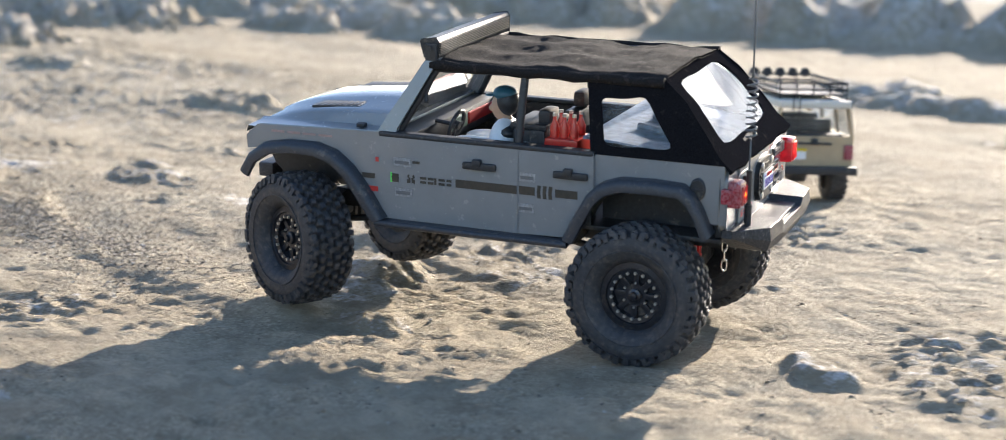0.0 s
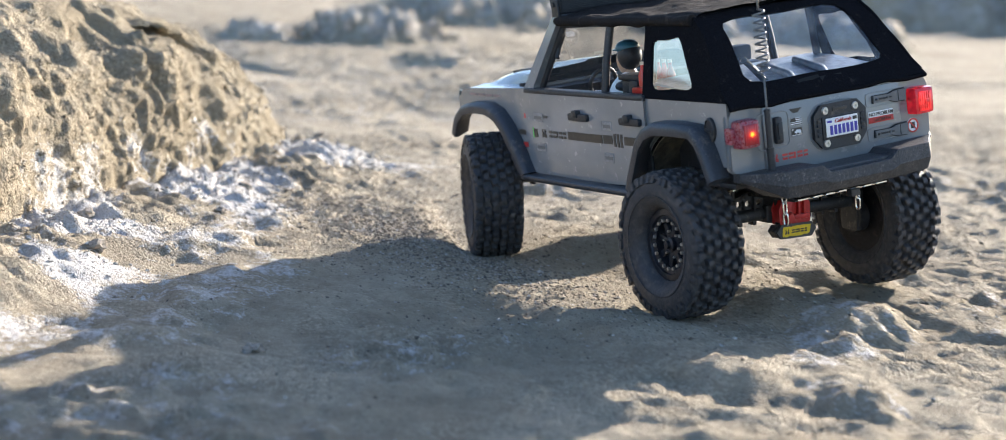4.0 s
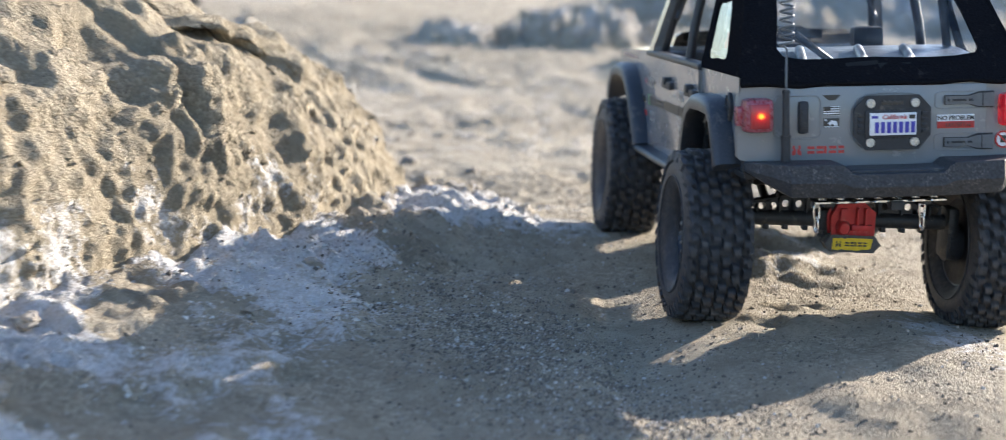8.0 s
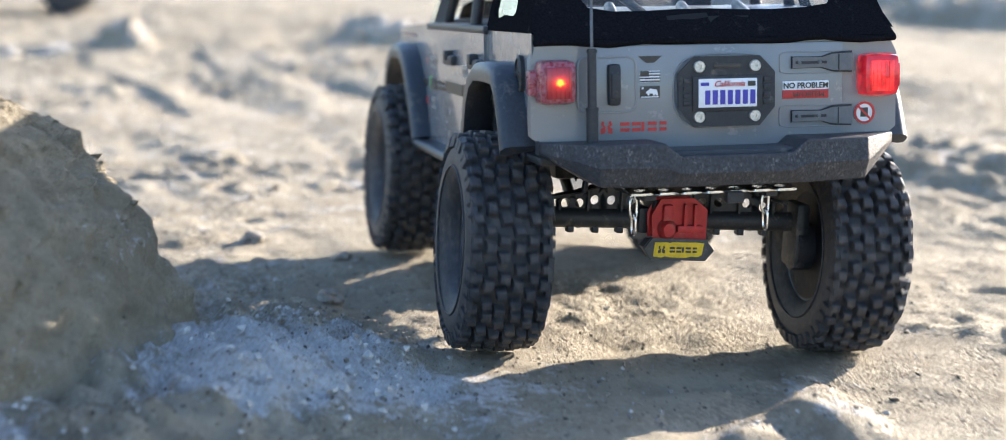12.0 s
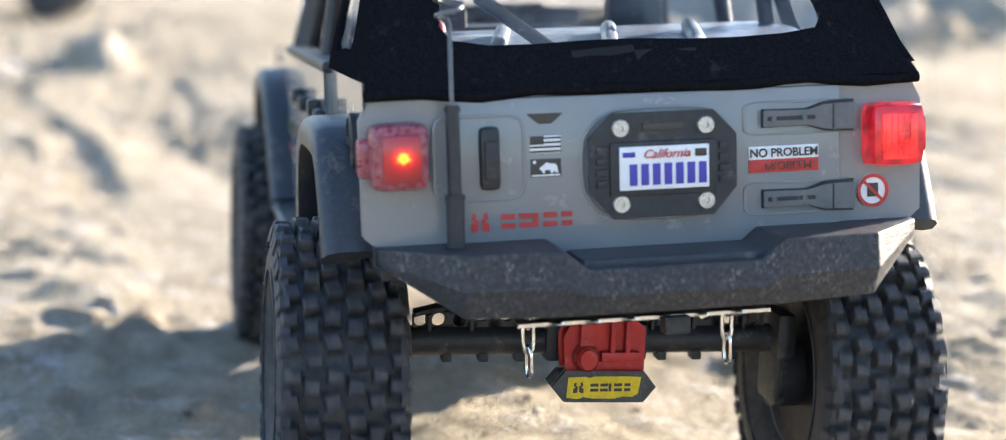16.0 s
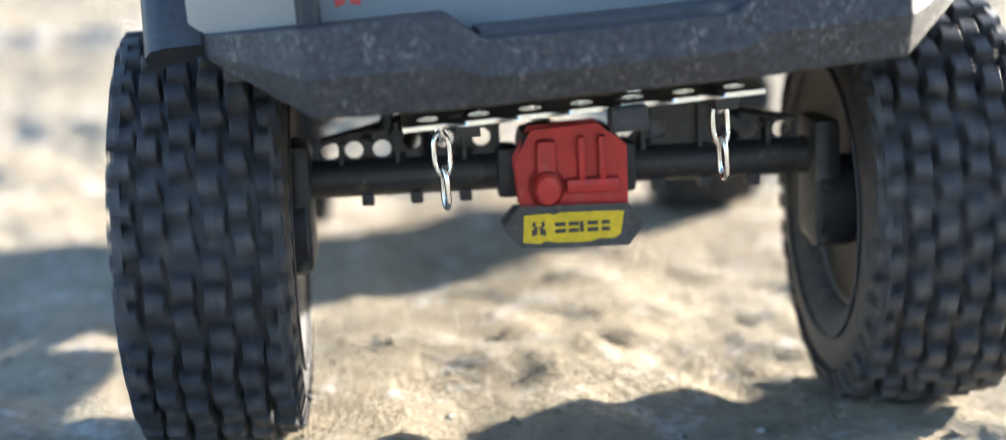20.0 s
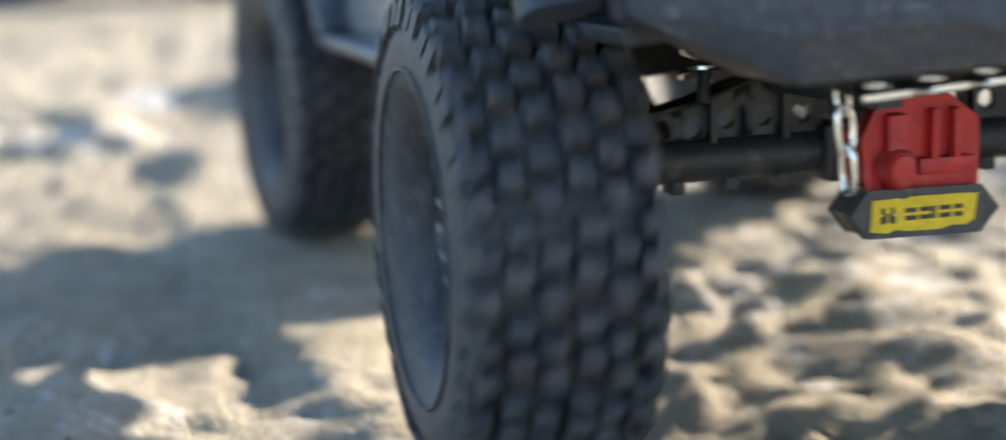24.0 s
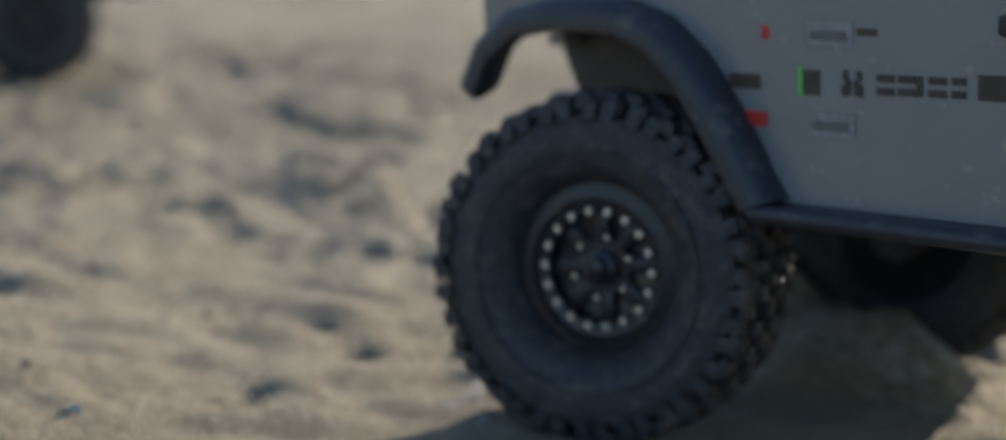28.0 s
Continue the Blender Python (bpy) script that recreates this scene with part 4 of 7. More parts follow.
# crumbs of earth on the mound's face, crumbs of crust at its foot
crumbs = Mesh()
skin = MOUND_SKIN[(MOUND_SKIN[:, 0] > 0.05) & (MOUND_SKIN[:, 1] < 0.75)]
for i in range(2600):
    x, y, z = skin[rng.randrange(len(skin))]
    pebble_mesh(crumbs, x, y, z, min(0.004, 0.0007 + rng.expovariate(1 / 0.0006)), rng)
tagged(part("dirt_crumbs", crumbs, MOUND_MAT), "loose tan crumbs clinging to the mound", "dirt", kind="stuff")
CRUST = mat("salt_crust", (0.56, 0.53, 0.48), 0.9, vary=0.22, scale=160, dirt=0.35, bump=0.8, bump_scale=700, dust=(0.46, 0.39, 0.28), dirt_scale=120)
crumbs = Mesh()
cx = np.array([rng.uniform(0.0, 0.85) for _ in range(9000)])
cy = np.array([rng.uniform(0.05, 0.72) for _ in range(9000)])
cd = foot_distance(cx, cy)
cz, cs = ground_height(cx[None], cy[None])
for i in range(9000):
    if -0.19 < cd[i] < 0.0 and cs[0][i] > 0.3:
        pebble_mesh(crumbs, cx[i], cy[i], cz[0][i], min(0.0032, 0.0006 + rng.expovariate(1 / 0.0007)), rng)
tagged(part("crust_crumbs", crumbs, CRUST), "broken white salt crust along the mound's foot", "salt crust", kind="stuff")

for x, y, r in ((-0.16, 0.47, 0.007), (-0.19, 0.41, 0.005), (0.14, 0.52, 0.009), (-0.62, 0.60, 0.016), (0.33, 0.36, 0.006), (0.46, 0.30, 0.008), (0.9, 0.06, 0.008), (1.05, 0.02, 0.006),
                (-0.86, -0.11, 0.008), (2.82, 0.13, 0.007), (2.70, 0.16, 0.006), (0.18, 0.58, 0.010), (0.28, 0.50, 0.008), (-0.45, 0.66, 0.006), (1.14, 0.07, 0.009)):
    b = bmesh.new()
    bmesh.ops.create_icosphere(b, subdivisions=3, radius=1)
    k = rng.random() * 50
    for v in b.verts:
        v.co *= r * (1 + 0.7 * noise.noise(v.co * 1.2 + Vector((k, 0, 0))) + 0.25 * noise.noise(v.co * 3 + Vector((0, k, 0))))
        v.co.z *= 0.6
    mm = Mesh().add([v.co.copy() for v in b.verts], [[q.index for q in f.verts] for f in b.faces])
    b.free()
    tagged(part("rock", mm, STONE, m=pose(x, y, surface(x, y) + r * 0.15, 0, 0, k * 7)), "small angular brown rock lying on the sand", "rock", "loose rocks")

# ---- the grey toy truck: x forward from the rear axle, y to its left, z up ----
BODY = Matrix.Translation((0, 0, 0.15)) @ pose(0, 0, 0, -3.4, 2.0, 0) @ Matrix.Translation((0, 0, -0.15))
REAR_AXLE, FRONT_AXLE, TYRE_R, TYRE_Y = 0.0, 0.315, 0.0597, 0.0993
truck = tagged(new("toy_truck"), "grey radio-controlled toy off-road truck with black soft top", "toy truck")


def tuck(x):
    """The tail stands a little nearer the rear axle than its drawing."""
    return x + 0.016 * min(1.0, max(0.0, (-0.030 - x) / 0.048)) + 0.005 * min(1.0, max(0.0, (x - 0.250) / 0.040))


def bpart(name, mesh, material, label="", parent=None, smooth=None, bevel=0.0, m=None, weld=False):
    """A part of the truck's body; only direct parts carry the body's lean."""
    if m is None:
        dy = dz = 0.0
        if max(x for x, y, z in mesh.v) < -0.0749:
            dz = -0.0022
            dy = -0.003 if max(abs(y) for x, y, z in mesh.v) < 0.0715 and name not in ("antenna_base", "rear_bumper") else 0.0
        mesh.v = [(tuck(x), y + dy, z + dz) for x, y, z in mesh.v]
    return part(name, mesh, material, parent or truck, label, (None if parent else BODY) if m is None else m, smooth, bevel, weld)


def tumble(z):
    """Half width of the cabin at height z."""
    return 0.0965 - max(0.0, z - 0.179) * 0.27


# lower shell, both sides
def side_panels(sgn):
    y0, y1 = sgn * 0.0935, sgn * 0.098
    m = Mesh().prism([(0.246, 0.104), (0.258, 0.127), (0.271, 0.144), (0.285, 0.155), (0.300, 0.160), (0.330, 0.160), (0.350, 0.159), (0.364, 0.157), (0.3725, 0.156), (0.373, 0.166), (0.362, 0.176), (0.246, 0.1795)], y0, y1)
    bpart("front_fender", m, GREY, bevel=0.0012)
    liner = [(0.252, 0.112), (0.260, 0.127), (0.273, 0.143), (0.287, 0.153), (0.301, 0.158)]
    bpart("wheel_liner", Mesh().sheet([[(x, sgn * yy, z + dz_) for x, z in liner] for yy, dz_ in ((0.0925, 0.0), (0.058, 0.0), (0.058, 0.0015), (0.0925, 0.0015), (0.0925, 0.0))]), BLACK, smooth=40)
    m = Mesh().prism([(0.1145, 0.105), (0.2445, 0.105), (0.2445, 0.1785), (0.1145, 0.1785)], y0, y1 + sgn * 0.0006)
    fd = bpart("front_door", m, GREY, bevel=0.0013)
    ra = arc(REAR_AXLE, 0.090, 0.068, 14, 46, 8)
    m = Mesh().prism([(0.1130, 0.105), (0.1130, 0.1785), (0.0475, 0.1785), *ra[::-1]], y0, y1 + sgn * 0.0006)
    rd = bpart("rear_door", m, GREY, bevel=0.0013)
    ra = arc(REAR_AXLE, 0.090, 0.068, 47, 148, 14)
    m = Mesh().prism([(0.0462, 0.1785), *ra, (-0.060, 0.131), (-0.080, 0.131), (-0.080, 0.1785)], y0, y1 - sgn * 0.002)
    qp = bpart("quarter_panel", m, GREY, bevel=0.0012)
    # handles
    for door, x in ((fd, 0.149), (rd, 0.066)):
        h = Mesh().bbox(x - 0.0155, x + 0.0155, min(y1, y1 + sgn * 0.0045), max(y1, y1 + sgn * 0.0045), 0.1560, 0.1625, 0.002)
        h.bbox(x - 0.002, x + 0.006, min(y1, y1 + sgn * 0.006), max(y1, y1 + sgn * 0.006), 0.1590, 0.1655, 0.0015)
        bpart("door_handle", h, BLACK, "black recessed door handle", door, smooth=40)
    cap = Mesh().lathe([(0.0, 0.0), (0.0097, 0.0), (0.0097, 0.0022), (0.0082, 0.003), (0.0078, 0.0022), (0.0, 0.0024)], 28, pose(-0.0500, sgn * 0.096, 0.158, 0, 0, 0 if sgn > 0 else 180))
    cap.bbox(-0.058, -0.042, min(sgn * 0.098, sgn * 0.0995), max(sgn * 0.098, sgn * 0.0995), 0.1568, 0.1592, 0.0005)
    cap_at = Vector((tuck(-0.0500), sgn * 0.098, 0.158))
    cap.v = [tuple(Vector((tuck(p[0]), p[1], p[2])) - cap_at) for p in cap.v]
    fuel = bpart("fuel_cap", cap, BLACK, "round black fuel cap", qp, smooth=40, m=Matrix.Translation(cap_at))
    # belt and cowl
    m = Mesh().bbox(0.046, 0.246, min(sgn * 0.088, sgn * 0.099), max(sgn * 0.088, sgn * 0.099), 0.1765, 0.1815, 0.002)
    bpart("belt_rail", m, BLACK, "black window rail")
    # rock slider
    m = Mesh().tube([(0.066, sgn * 0.1075, 0.1010), (0.155, sgn * 0.1080, 0.1008), (0.246, sgn * 0.1075, 0.1010)], 0.0030, 12)
    m.bbox(0.066, 0.246, min(sgn * 0.088, sgn * 0.1075), max(sgn * 0.088, sgn * 0.1075), 0.0988, 0.1035, 0.0012)
    bpart("side_step", m, FLARE, "black tubular side step", smooth=40)
    # flares
    for name, path in (("front_flare", [(0.377, 0.137), (0.368, 0.152), (0.352, 0.1625), (0.330, 0.1665), (0.300, 0.1665), (0.282, 0.161), (0.268, 0.149), (0.255, 0.131), (0.243, 0.112), (0.238, 0.105)]),
                       ("rear_flare", [(0.071, 0.106), (0.062, 0.124), (0.049, 0.147), (0.038, 0.157), (0.022, 0.1625), (-0.008, 0.1635), (-0.034, 0.1620), (-0.048, 0.155), (-0.060, 0.141), (-0.072, 0.122)])):
        cx = sum(p[0] for p in path) / len(path)
        cz = 0.085
        rows = []
        for yy, k in ((0.093, 0.0), (0.1055, 0.0), (0.1090, -0.0014), (0.1108, -0.0050), (0.1104, -0.0105), (0.1070, -0.0115), (0.093, -0.0055)):
            row = []
            for x, z in path:
                d = math.hypot(x - cx, z - cz)
                row.append((x + (x - cx) / d * k, sgn * yy, z + (z - cz) / d * k))
            rows.append(row)
        rows.append(rows[0])
        m = Mesh().sheet(rows)
        w = len(path)
        m.f += [tuple(i * w for i in range(7)), tuple(i * w + w - 1 for i in range(7))]
        bpart(name, m, FLARE, "dark textured wheel-arch flare", smooth=50)
    return fd, rd, fuel


DOORS_L = side_panels(1)
DOORS_R = side_panels(-1)
cam.data.dof.focus_object = DOORS_R[2]  # the focus follows the truck's tail

# inner tub, wheel boxes and floor
tub = bpart("cabin_floor", Mesh().bbox(-0.078, 0.245, -0.0915, 0.0915, 0.112, 0.116, 0.001), BLACK, "black moulded interior floor")
bpart("rear_bulkhead", Mesh().bbox(-0.079, -0.070, -0.090, 0.090, 0.1165, 0.178, 0.002), BLACK)
for s in (-1, 1):
    bpart("door_card", Mesh().bbox(0.05, 0.245, min(s * 0.0905, s * 0.0928), max(s * 0.0905, s * 0.0928), 0.1165, 0.176, 0.0006), BLACK)
    bpart("wheel_box", Mesh().prism([(s * 0.0925, 0.1685), (s * 0.062, 0.1685), (s * 0.062, 0.1165), (s * 0.066, 0.1165), (s * 0.066, 0.1650), (s * 0.0925, 0.1650)], -0.0695, 0.049, "x"), BLACK)
    wing = [(0.250, 0.128), (0.250, 0.168), (0.381, 0.168), (0.377, 0.150), (0.368, 0.132), (0.358, 0.123), (0.335, 0.118), (0.315, 0.120), (0.290, 0.128)]
    bpart("inner_wing", Mesh().prism(wing, min(s * 0.050, s * 0.056), max(s * 0.050, s * 0.056)), BLACK, bevel=0.0015, smooth=40)

    arch = arc(REAR_AXLE, 0.090, 0.0655, 8, 108, 14)
    rows = [[(x, s * yy, z - dz) for x, z in arch] for yy, dz in ((0.0920, 0.0), (0.056, 0.0), (0.056, 0.0015), (0.0920, 0.0015), (0.0920, 0.0))]
    bpart("arch_liner", Mesh().sheet(rows), DUSTY, "dust-caked inner wheel arch", smooth=50)
    tower = Mesh().prism([(-0.016, 0.108), (0.030, 0.108), (0.020, 0.160), (-0.006, 0.160)], s * 0.030, s * 0.042)
    tower.lathe([(0.0, 0.0018), (0.0034, 0.0018), (0.0034, 0.0)], 14, pose(0.006, s * 0.042, 0.150, 0, 0, 0 if s > 0 else 180))
    bpart("shock_tower", tower, BLACK, smooth=30)
bpart("battery_tray", Mesh().bbox(0.040, 0.100, -0.060, 0.060, 0.094, 0.1115, 0.003), BLACK, "black tray under the floor", smooth=40)

# bonnet
xs = [0.240, 0.250, 0.275, 0.300, 0.325, 0.345, 0.360, 0.368, 0.3725]
rows = []
for x in xs:
    t = (x - 0.240) / 0.1325
    hz = 0.1955 - 0.010 * t - 0.010 * t ** 5
    hw = 0.079 - 0.010 * t
    edge = 0.1795 - 0.0035 * t
    prof = [(-0.0975, edge - 0.001), (-hw - 0.006, edge + 0.0005), (-hw, edge + 0.002), (-hw + 0.004, hz - 0.003), (-hw + 0.010, hz), (-0.034, hz + 0.0012), (-0.030, hz + 0.0032), (0.0, hz + 0.0036)]
    prof += [(-y, z) for y, z in prof[-2::-1]]
    rows.append([(x, y, z) for y, z in prof])
rows.append([(0.3745, y, z - 0.006) for x, y, z in rows[-1]])
bpart("bonnet", Mesh().sheet(rows), GREY, smooth=35)
for s in (-1, 1):
    m = Mesh()
    for i in range(7):
        x = 0.283 + 0.006 * i
        m.bbox(x, x + 0.004, min(s * 0.038, s * 0.058), max(s * 0.038, s * 0.058), 0.1875, 0.1934 - 0.00046 * i, 0.0006, pose(0, 0, 0))
    m.prism([(0.280, 0.1860), (0.327, 0.1830), (0.327, 0.1900), (0.280, 0.1932)], min(s * 0.036, s * 0.060), max(s * 0.036, s * 0.060))
    bpart("bonnet_vent", m, BLACK, "black slatted bonnet vent", smooth=30)
    bpart("bonnet_latch", Mesh().bbox(0.264, 0.271, min(s * 0.080, s * 0.087), max(s * 0.080, s * 0.087), 0.180, 0.1838, 0.0012), BLACK, smooth=30)
    bpart("turn_lamp", Mesh().bbox(0.372, 0.3785, min(s * 0.070, s * 0.088), max(s * 0.070, s * 0.088), 0.160, 0.168, 0.002), BLACK, smooth=30)
for s in (-1, 1):
    for i in range(4):
        bpart("bonnet_decal", Mesh().box(0.287 + 0.016 * i, 0.300 + 0.016 * i, min(s * 0.0972, s * 0.0984), max(s * 0.0972, s * 0.0984), 0.1715, 0.1735), FADED, "faded red lettering bar" if i == 0 else "")
grille = bpart("grille", Mesh().bbox(0.366, 0.3745, -0.066, 0.066, 0.147, 0.174, 0.002), GREY, smooth=30)
for i in range(7):
    y = (i - 3) * 0.0105
    bpart("grille_slot", Mesh().bbox(0.3735, 0.3752, y - 0.003, y + 0.003, 0.150, 0.170, 0.0008), BLACK, "", grille, smooth=30)
for s in (-1, 1):
    bpart("headlight", Mesh().lathe([(0.0, 0.0), (0.0105, 0.0), (0.0105, 0.004), (0.0085, 0.005), (0.0, 0.006)], 24, pose(0.3725, s * 0.050, 0.157, 0, 0, -90)), CLEAR, "round clear headlight", grille, smooth=40)
m = Mesh().bbox(0.378, 0.394, -0.048, 0.048, 0.114, 0.128, 0.003).bbox(0.366, 0.385, -0.03, 0.03, 0.108, 0.126, 0.002)
bpart("front_bumper", m, SCUFFED, "black front bumper", smooth=30)

# windscreen frame
for s in (-1, 1):
    m = Mesh().prism([(0.2475, 0.1790), (0.2310, 0.1790), (0.2300, 0.1850), (0.1995, 0.2400), (0.2015, 0.2440), (0.2065, 0.2440)], 0, s * 0.0075, m=Matrix.Translation((0, s * 0.0895, 0)))
    v = [(x, y - s * max(0, z - 0.179) * 0.24, z) for x, y, z in m.v]
    m.v = v
    bpart("windscreen_pillar", m, GREY, bevel=0.0012)
m = Mesh().bbox(0.196, 0.208, -0.079, 0.079, 0.238, 0.246, 0.002)
bpart("windscreen_header", m, BLACK, smooth=30)
m = Mesh().add([(0.2380, -0.088, 0.181), (0.2380, 0.088, 0.181), (0.2020, 0.076, 0.239), (0.2020, -0.076, 0.239)], [(0, 1, 2, 3)])
pane = bpart("windscreen", m, CLEAR, "dusty clear windscreen")
pane.visible_shadow = False
m = Mesh().bbox(0.236, 0.247, -0.0905, 0.0905, 0.177, 0.184, 0.002)
bpart("cowl", m, GREY, smooth=30)

# roll cage
m = Mesh()
for s in (-1, 1):
    m.tube([(0.117, s * 0.090, 0.178), (0.1165, s * 0.086, 0.205), (0.1155, s * 0.079, 0.236)], 0.0036, 10)
    m.tube([(0.199, s * 0.076, 0.236), (0.12, s * 0.0765, 0.238), (0.05, s * 0.0765, 0.238), (0.0, s * 0.0755, 0.236), (-0.030, s * 0.075, 0.206), (-0.066, s * 0.075, 0.172)], 0.0030, 10)
    m.tube([(0.199, s * 0.076, 0.237), (0.205, s * 0.074, 0.226), (0.209, s * 0.078, 0.214), (0.207, s * 0.081, 0.207)], 0.0022, 8)
    m.tube([(0.05, s * 0.086, 0.178), (0.05, s * 0.078, 0.236)], 0.0032, 10)
    m.tube([(0.2300, s * 0.0865, 0.181), (0.2120, s * 0.0800, 0.213), (0.1985, s * 0.0750, 0.237)], 0.0030, 10)
for x in (0.116, 0.05, 0.0):
    m.tube([(x, -0.077, 0.238), (x, 0.077, 0.238)], 0.0030, 10)
m.tube([(0.05, -0.07, 0.180), (0.0, 0.0, 0.172), (-0.03, 0.05, 0.205)], 0.0026, 8)
bpart("roll_cage", m, BLACK, "black tubular roll cage", smooth=50)

# canvas roof with sagging folds
rows = []
for i in range(57):
    x = 0.196 - 0.204 * i / 56
    row = []
    for j in range(49):
        u = j / 48 * 2 - 1
        y = u * (0.0795 + 0.0005 * math.sin(x * 60))
        z = 0.2440 + 0.0035 * (1 - u * u) + 0.0030 * noise.noise(Vector((x * 24, y * 16, 0.3))) + 0.0018 * noise.noise(Vector((x * 70, y * 40, 1.3))) + 0.0007 * noise.noise(Vector((x * 160, y * 120, 2.3)))
        sag = math.exp(-((x - 0.15) / 0.028) ** 2) + 0.7 * math.exp(-((x - 0.075) / 0.03) ** 2)
        z -= 0.0060 * sag * (1 - abs(u) ** 3) * (0.7 + 0.3 * math.cos(u * 9))
        if abs(u) > 0.9:
            z -= (abs(u) - 0.9) * 0.035
        row.append((x, y, z))
    rows.append(row)
under = [[(x, y, z - 0.0022) for x, y, z in r] for r in rows]
m = Mesh().sheet(rows).sheet(under)
bpart("canvas_roof", m, CANVAS, "dusty black canvas soft top", smooth=60)
for s in (-1, 1):
    pts = [(0.203 - 0.211 * i / 16, s * (0.0795 + 0.0008 * math.sin(i * 1.3)), 0.2395 + 0.0007 * math.sin(i * 1.7)) for i in range(17)]
    bpart("canvas_hem", Mesh().tube(pts, [0.0042 + 0.0006 * math.sin(i * 2.1) for i in range(17)], 10), CANVAS, smooth=60)

# canvas sides with quarter windows
for s in (-1, 1):
    outer = sided([(0.050, 0.1790), (0.059, 0.2415), (-0.008, 0.2430), (-0.083, 0.1790)], 8)
    inner = sided([(0.039, 0.1860), (0.046, 0.2235), (0.007, 0.2275), (-0.021, 0.1880)], 8, 1)

    def put(p, d, s=s):
        return (p[0], s * (tumble(p[1]) - d), p[1] + 0.0006 * math.sin(p[0] * 190))
    m = Mesh().ring(outer, inner, put, 0.0022)
    bpart("canvas_side", m, CANVAS_BACK, smooth=50)
    m = Mesh().add([(p[0], s * (tumble(p[1]) - 0.0012), p[1]) for p in inner], [tuple(range(len(inner)))])
    q = bpart("quarter_window", m, CLEAR, "dusty clear vinyl quarter window")
    q.visible_shadow = False

# canvas back with the rear window


def back(p, d):
    """p: across and up the sloping back, from 0 below to 1 above."""
    v = p[1]
    sag = 0.0005 * math.sin(p[0] * 90 + v * 5)
    return (-0.0835 + 0.0785 * v + d * 0.63 + sag * 0.4, p[0], 0.1785 + 0.0655 * v - d * 0.77 + sag)


outer = sided([(0.0960, -0.040), (0.0790, 1.0), (-0.0790, 1.0), (-0.0960, -0.040)], 8)
inner = sided([(0.0690, 0.17), (0.0590, 0.90), (-0.0590, 0.90), (-0.0690, 0.17)], 8, 1)
bpart("canvas_back", Mesh().ring(outer, inner, back, 0.0024), CANVAS_BACK, smooth=50)
m = Mesh().add([back((p[0] * 1.005, p[1]), 0.0010) for p in inner], [tuple(range(len(inner)))])
q = bpart("rear_window", m, VINYL, "dusty clear vinyl rear window")
q.visible_shadow = False
m = Mesh()
for i in range(4):
    m.add([back((0.024 - 0.011 * i + a, 0.060 + b + 0.01 * math.sin(i * 2)), -0.0008) for a, b in ((0, 0), (-0.011, 0.01), (-0.0105, 0.06), (0.0005, 0.05))], [(0, 1, 2, 3)])
bpart("canvas_tear", m, mat("torn_gap", (0.004, 0.004, 0.004), 0.9), "dark torn slit in the canvas")
edge = [back((0.0960 - 0.192 * i / 20, -0.034 + 0.006 * math.sin(i * 1.3)), 0.0) for i in range(21)]
bpart("canvas_back_hem", Mesh().tube(edge, [0.0019 + 0.0003 * math.sin(i * 1.9) for i in range(21)], 8), CANVAS_BACK, smooth=60)

# tail
m = Mesh().prism([(-0.0790, 0.117), (-0.0955, 0.131), (-0.0955, 0.168), (-0.0915, 0.1758), (0.0915, 0.1758), (0.0955, 0.168), (0.0955, 0.131), (0.0790, 0.117)], -0.0775, -0.0845, "x")
tail = bpart("tail_panel", m, GREY, bevel=0.0022, smooth=40)
gate = bpart("tailgate", Mesh().bbox(-0.0865, -0.0840, -0.0645, 0.0700, 0.1215, 0.1745, 0.0018), GREY, "grey tailgate", smooth=40)


def rear_box(name, y0, y1, z0, z1, x0, x1, material, c=0.0005, label="", parent=None):
    return bpart(name, Mesh().bbox(min(x0, x1), max(x0, x1), min(y0, y1), max(y0, y1), z0, z1, c), material, label, parent or gate, smooth=40)


for s in (-1, 1):
    shell = Mesh().bbox(-0.0955, -0.0780, min(s * 0.0760, s * 0.0955), max(s * 0.0760, s * 0.0955), 0.1460, 0.1680, 0.0042).bbox(-0.088, -0.079, min(s * 0.091, s * 0.0990), max(s * 0.091, s * 0.0990), 0.150, 0.163, 0.002)
    lamp = bpart("tail_lamp", shell, LENS if s > 0 else GLOWING, "chipped red tail lamp, lit", smooth=50)
    rear_box("lamp_lens", s * 0.0790, s * 0.0918, 0.1488, 0.1646, -0.0962, -0.0945, GLOW_LENS if s > 0 else LIT, 0.0014, "glowing red lens", lamp)
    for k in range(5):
        rear_box("lens_rib", s * (0.0800 + 0.0022 * k), s * (0.0806 + 0.0022 * k), 0.1496, 0.1638, -0.0966, -0.0958, GLOW_LENS if s > 0 else LIT, 0.0002, "", lamp)
    if s < 0:
        rear_box("lamp_centre", s * 0.0845, s * 0.0885, 0.1548, 0.1585, -0.0969, -0.0958, LIT, 0.0006, "", lamp)
# moulded beads round the handle pocket and the plate
def bead(name, loop, parent, wide=0.0012):
    k = len(loop)
    cy, cz = sum(p[0] for p in loop) / k, sum(p[1] for p in loop) / k
    inner_ = [(p[0] + (cy - p[0]) * wide / math.hypot(cy - p[0], cz - p[1]), p[1] + (cz - p[1]) * wide / math.hypot(cy - p[0], cz - p[1])) for p in loop]
    bpart(name, Mesh().ring(loop, inner_, lambda p, d: (-0.0862 - d, p[0], p[1]), 0.0009), GREY, "", parent, bevel=0.0003, smooth=60)


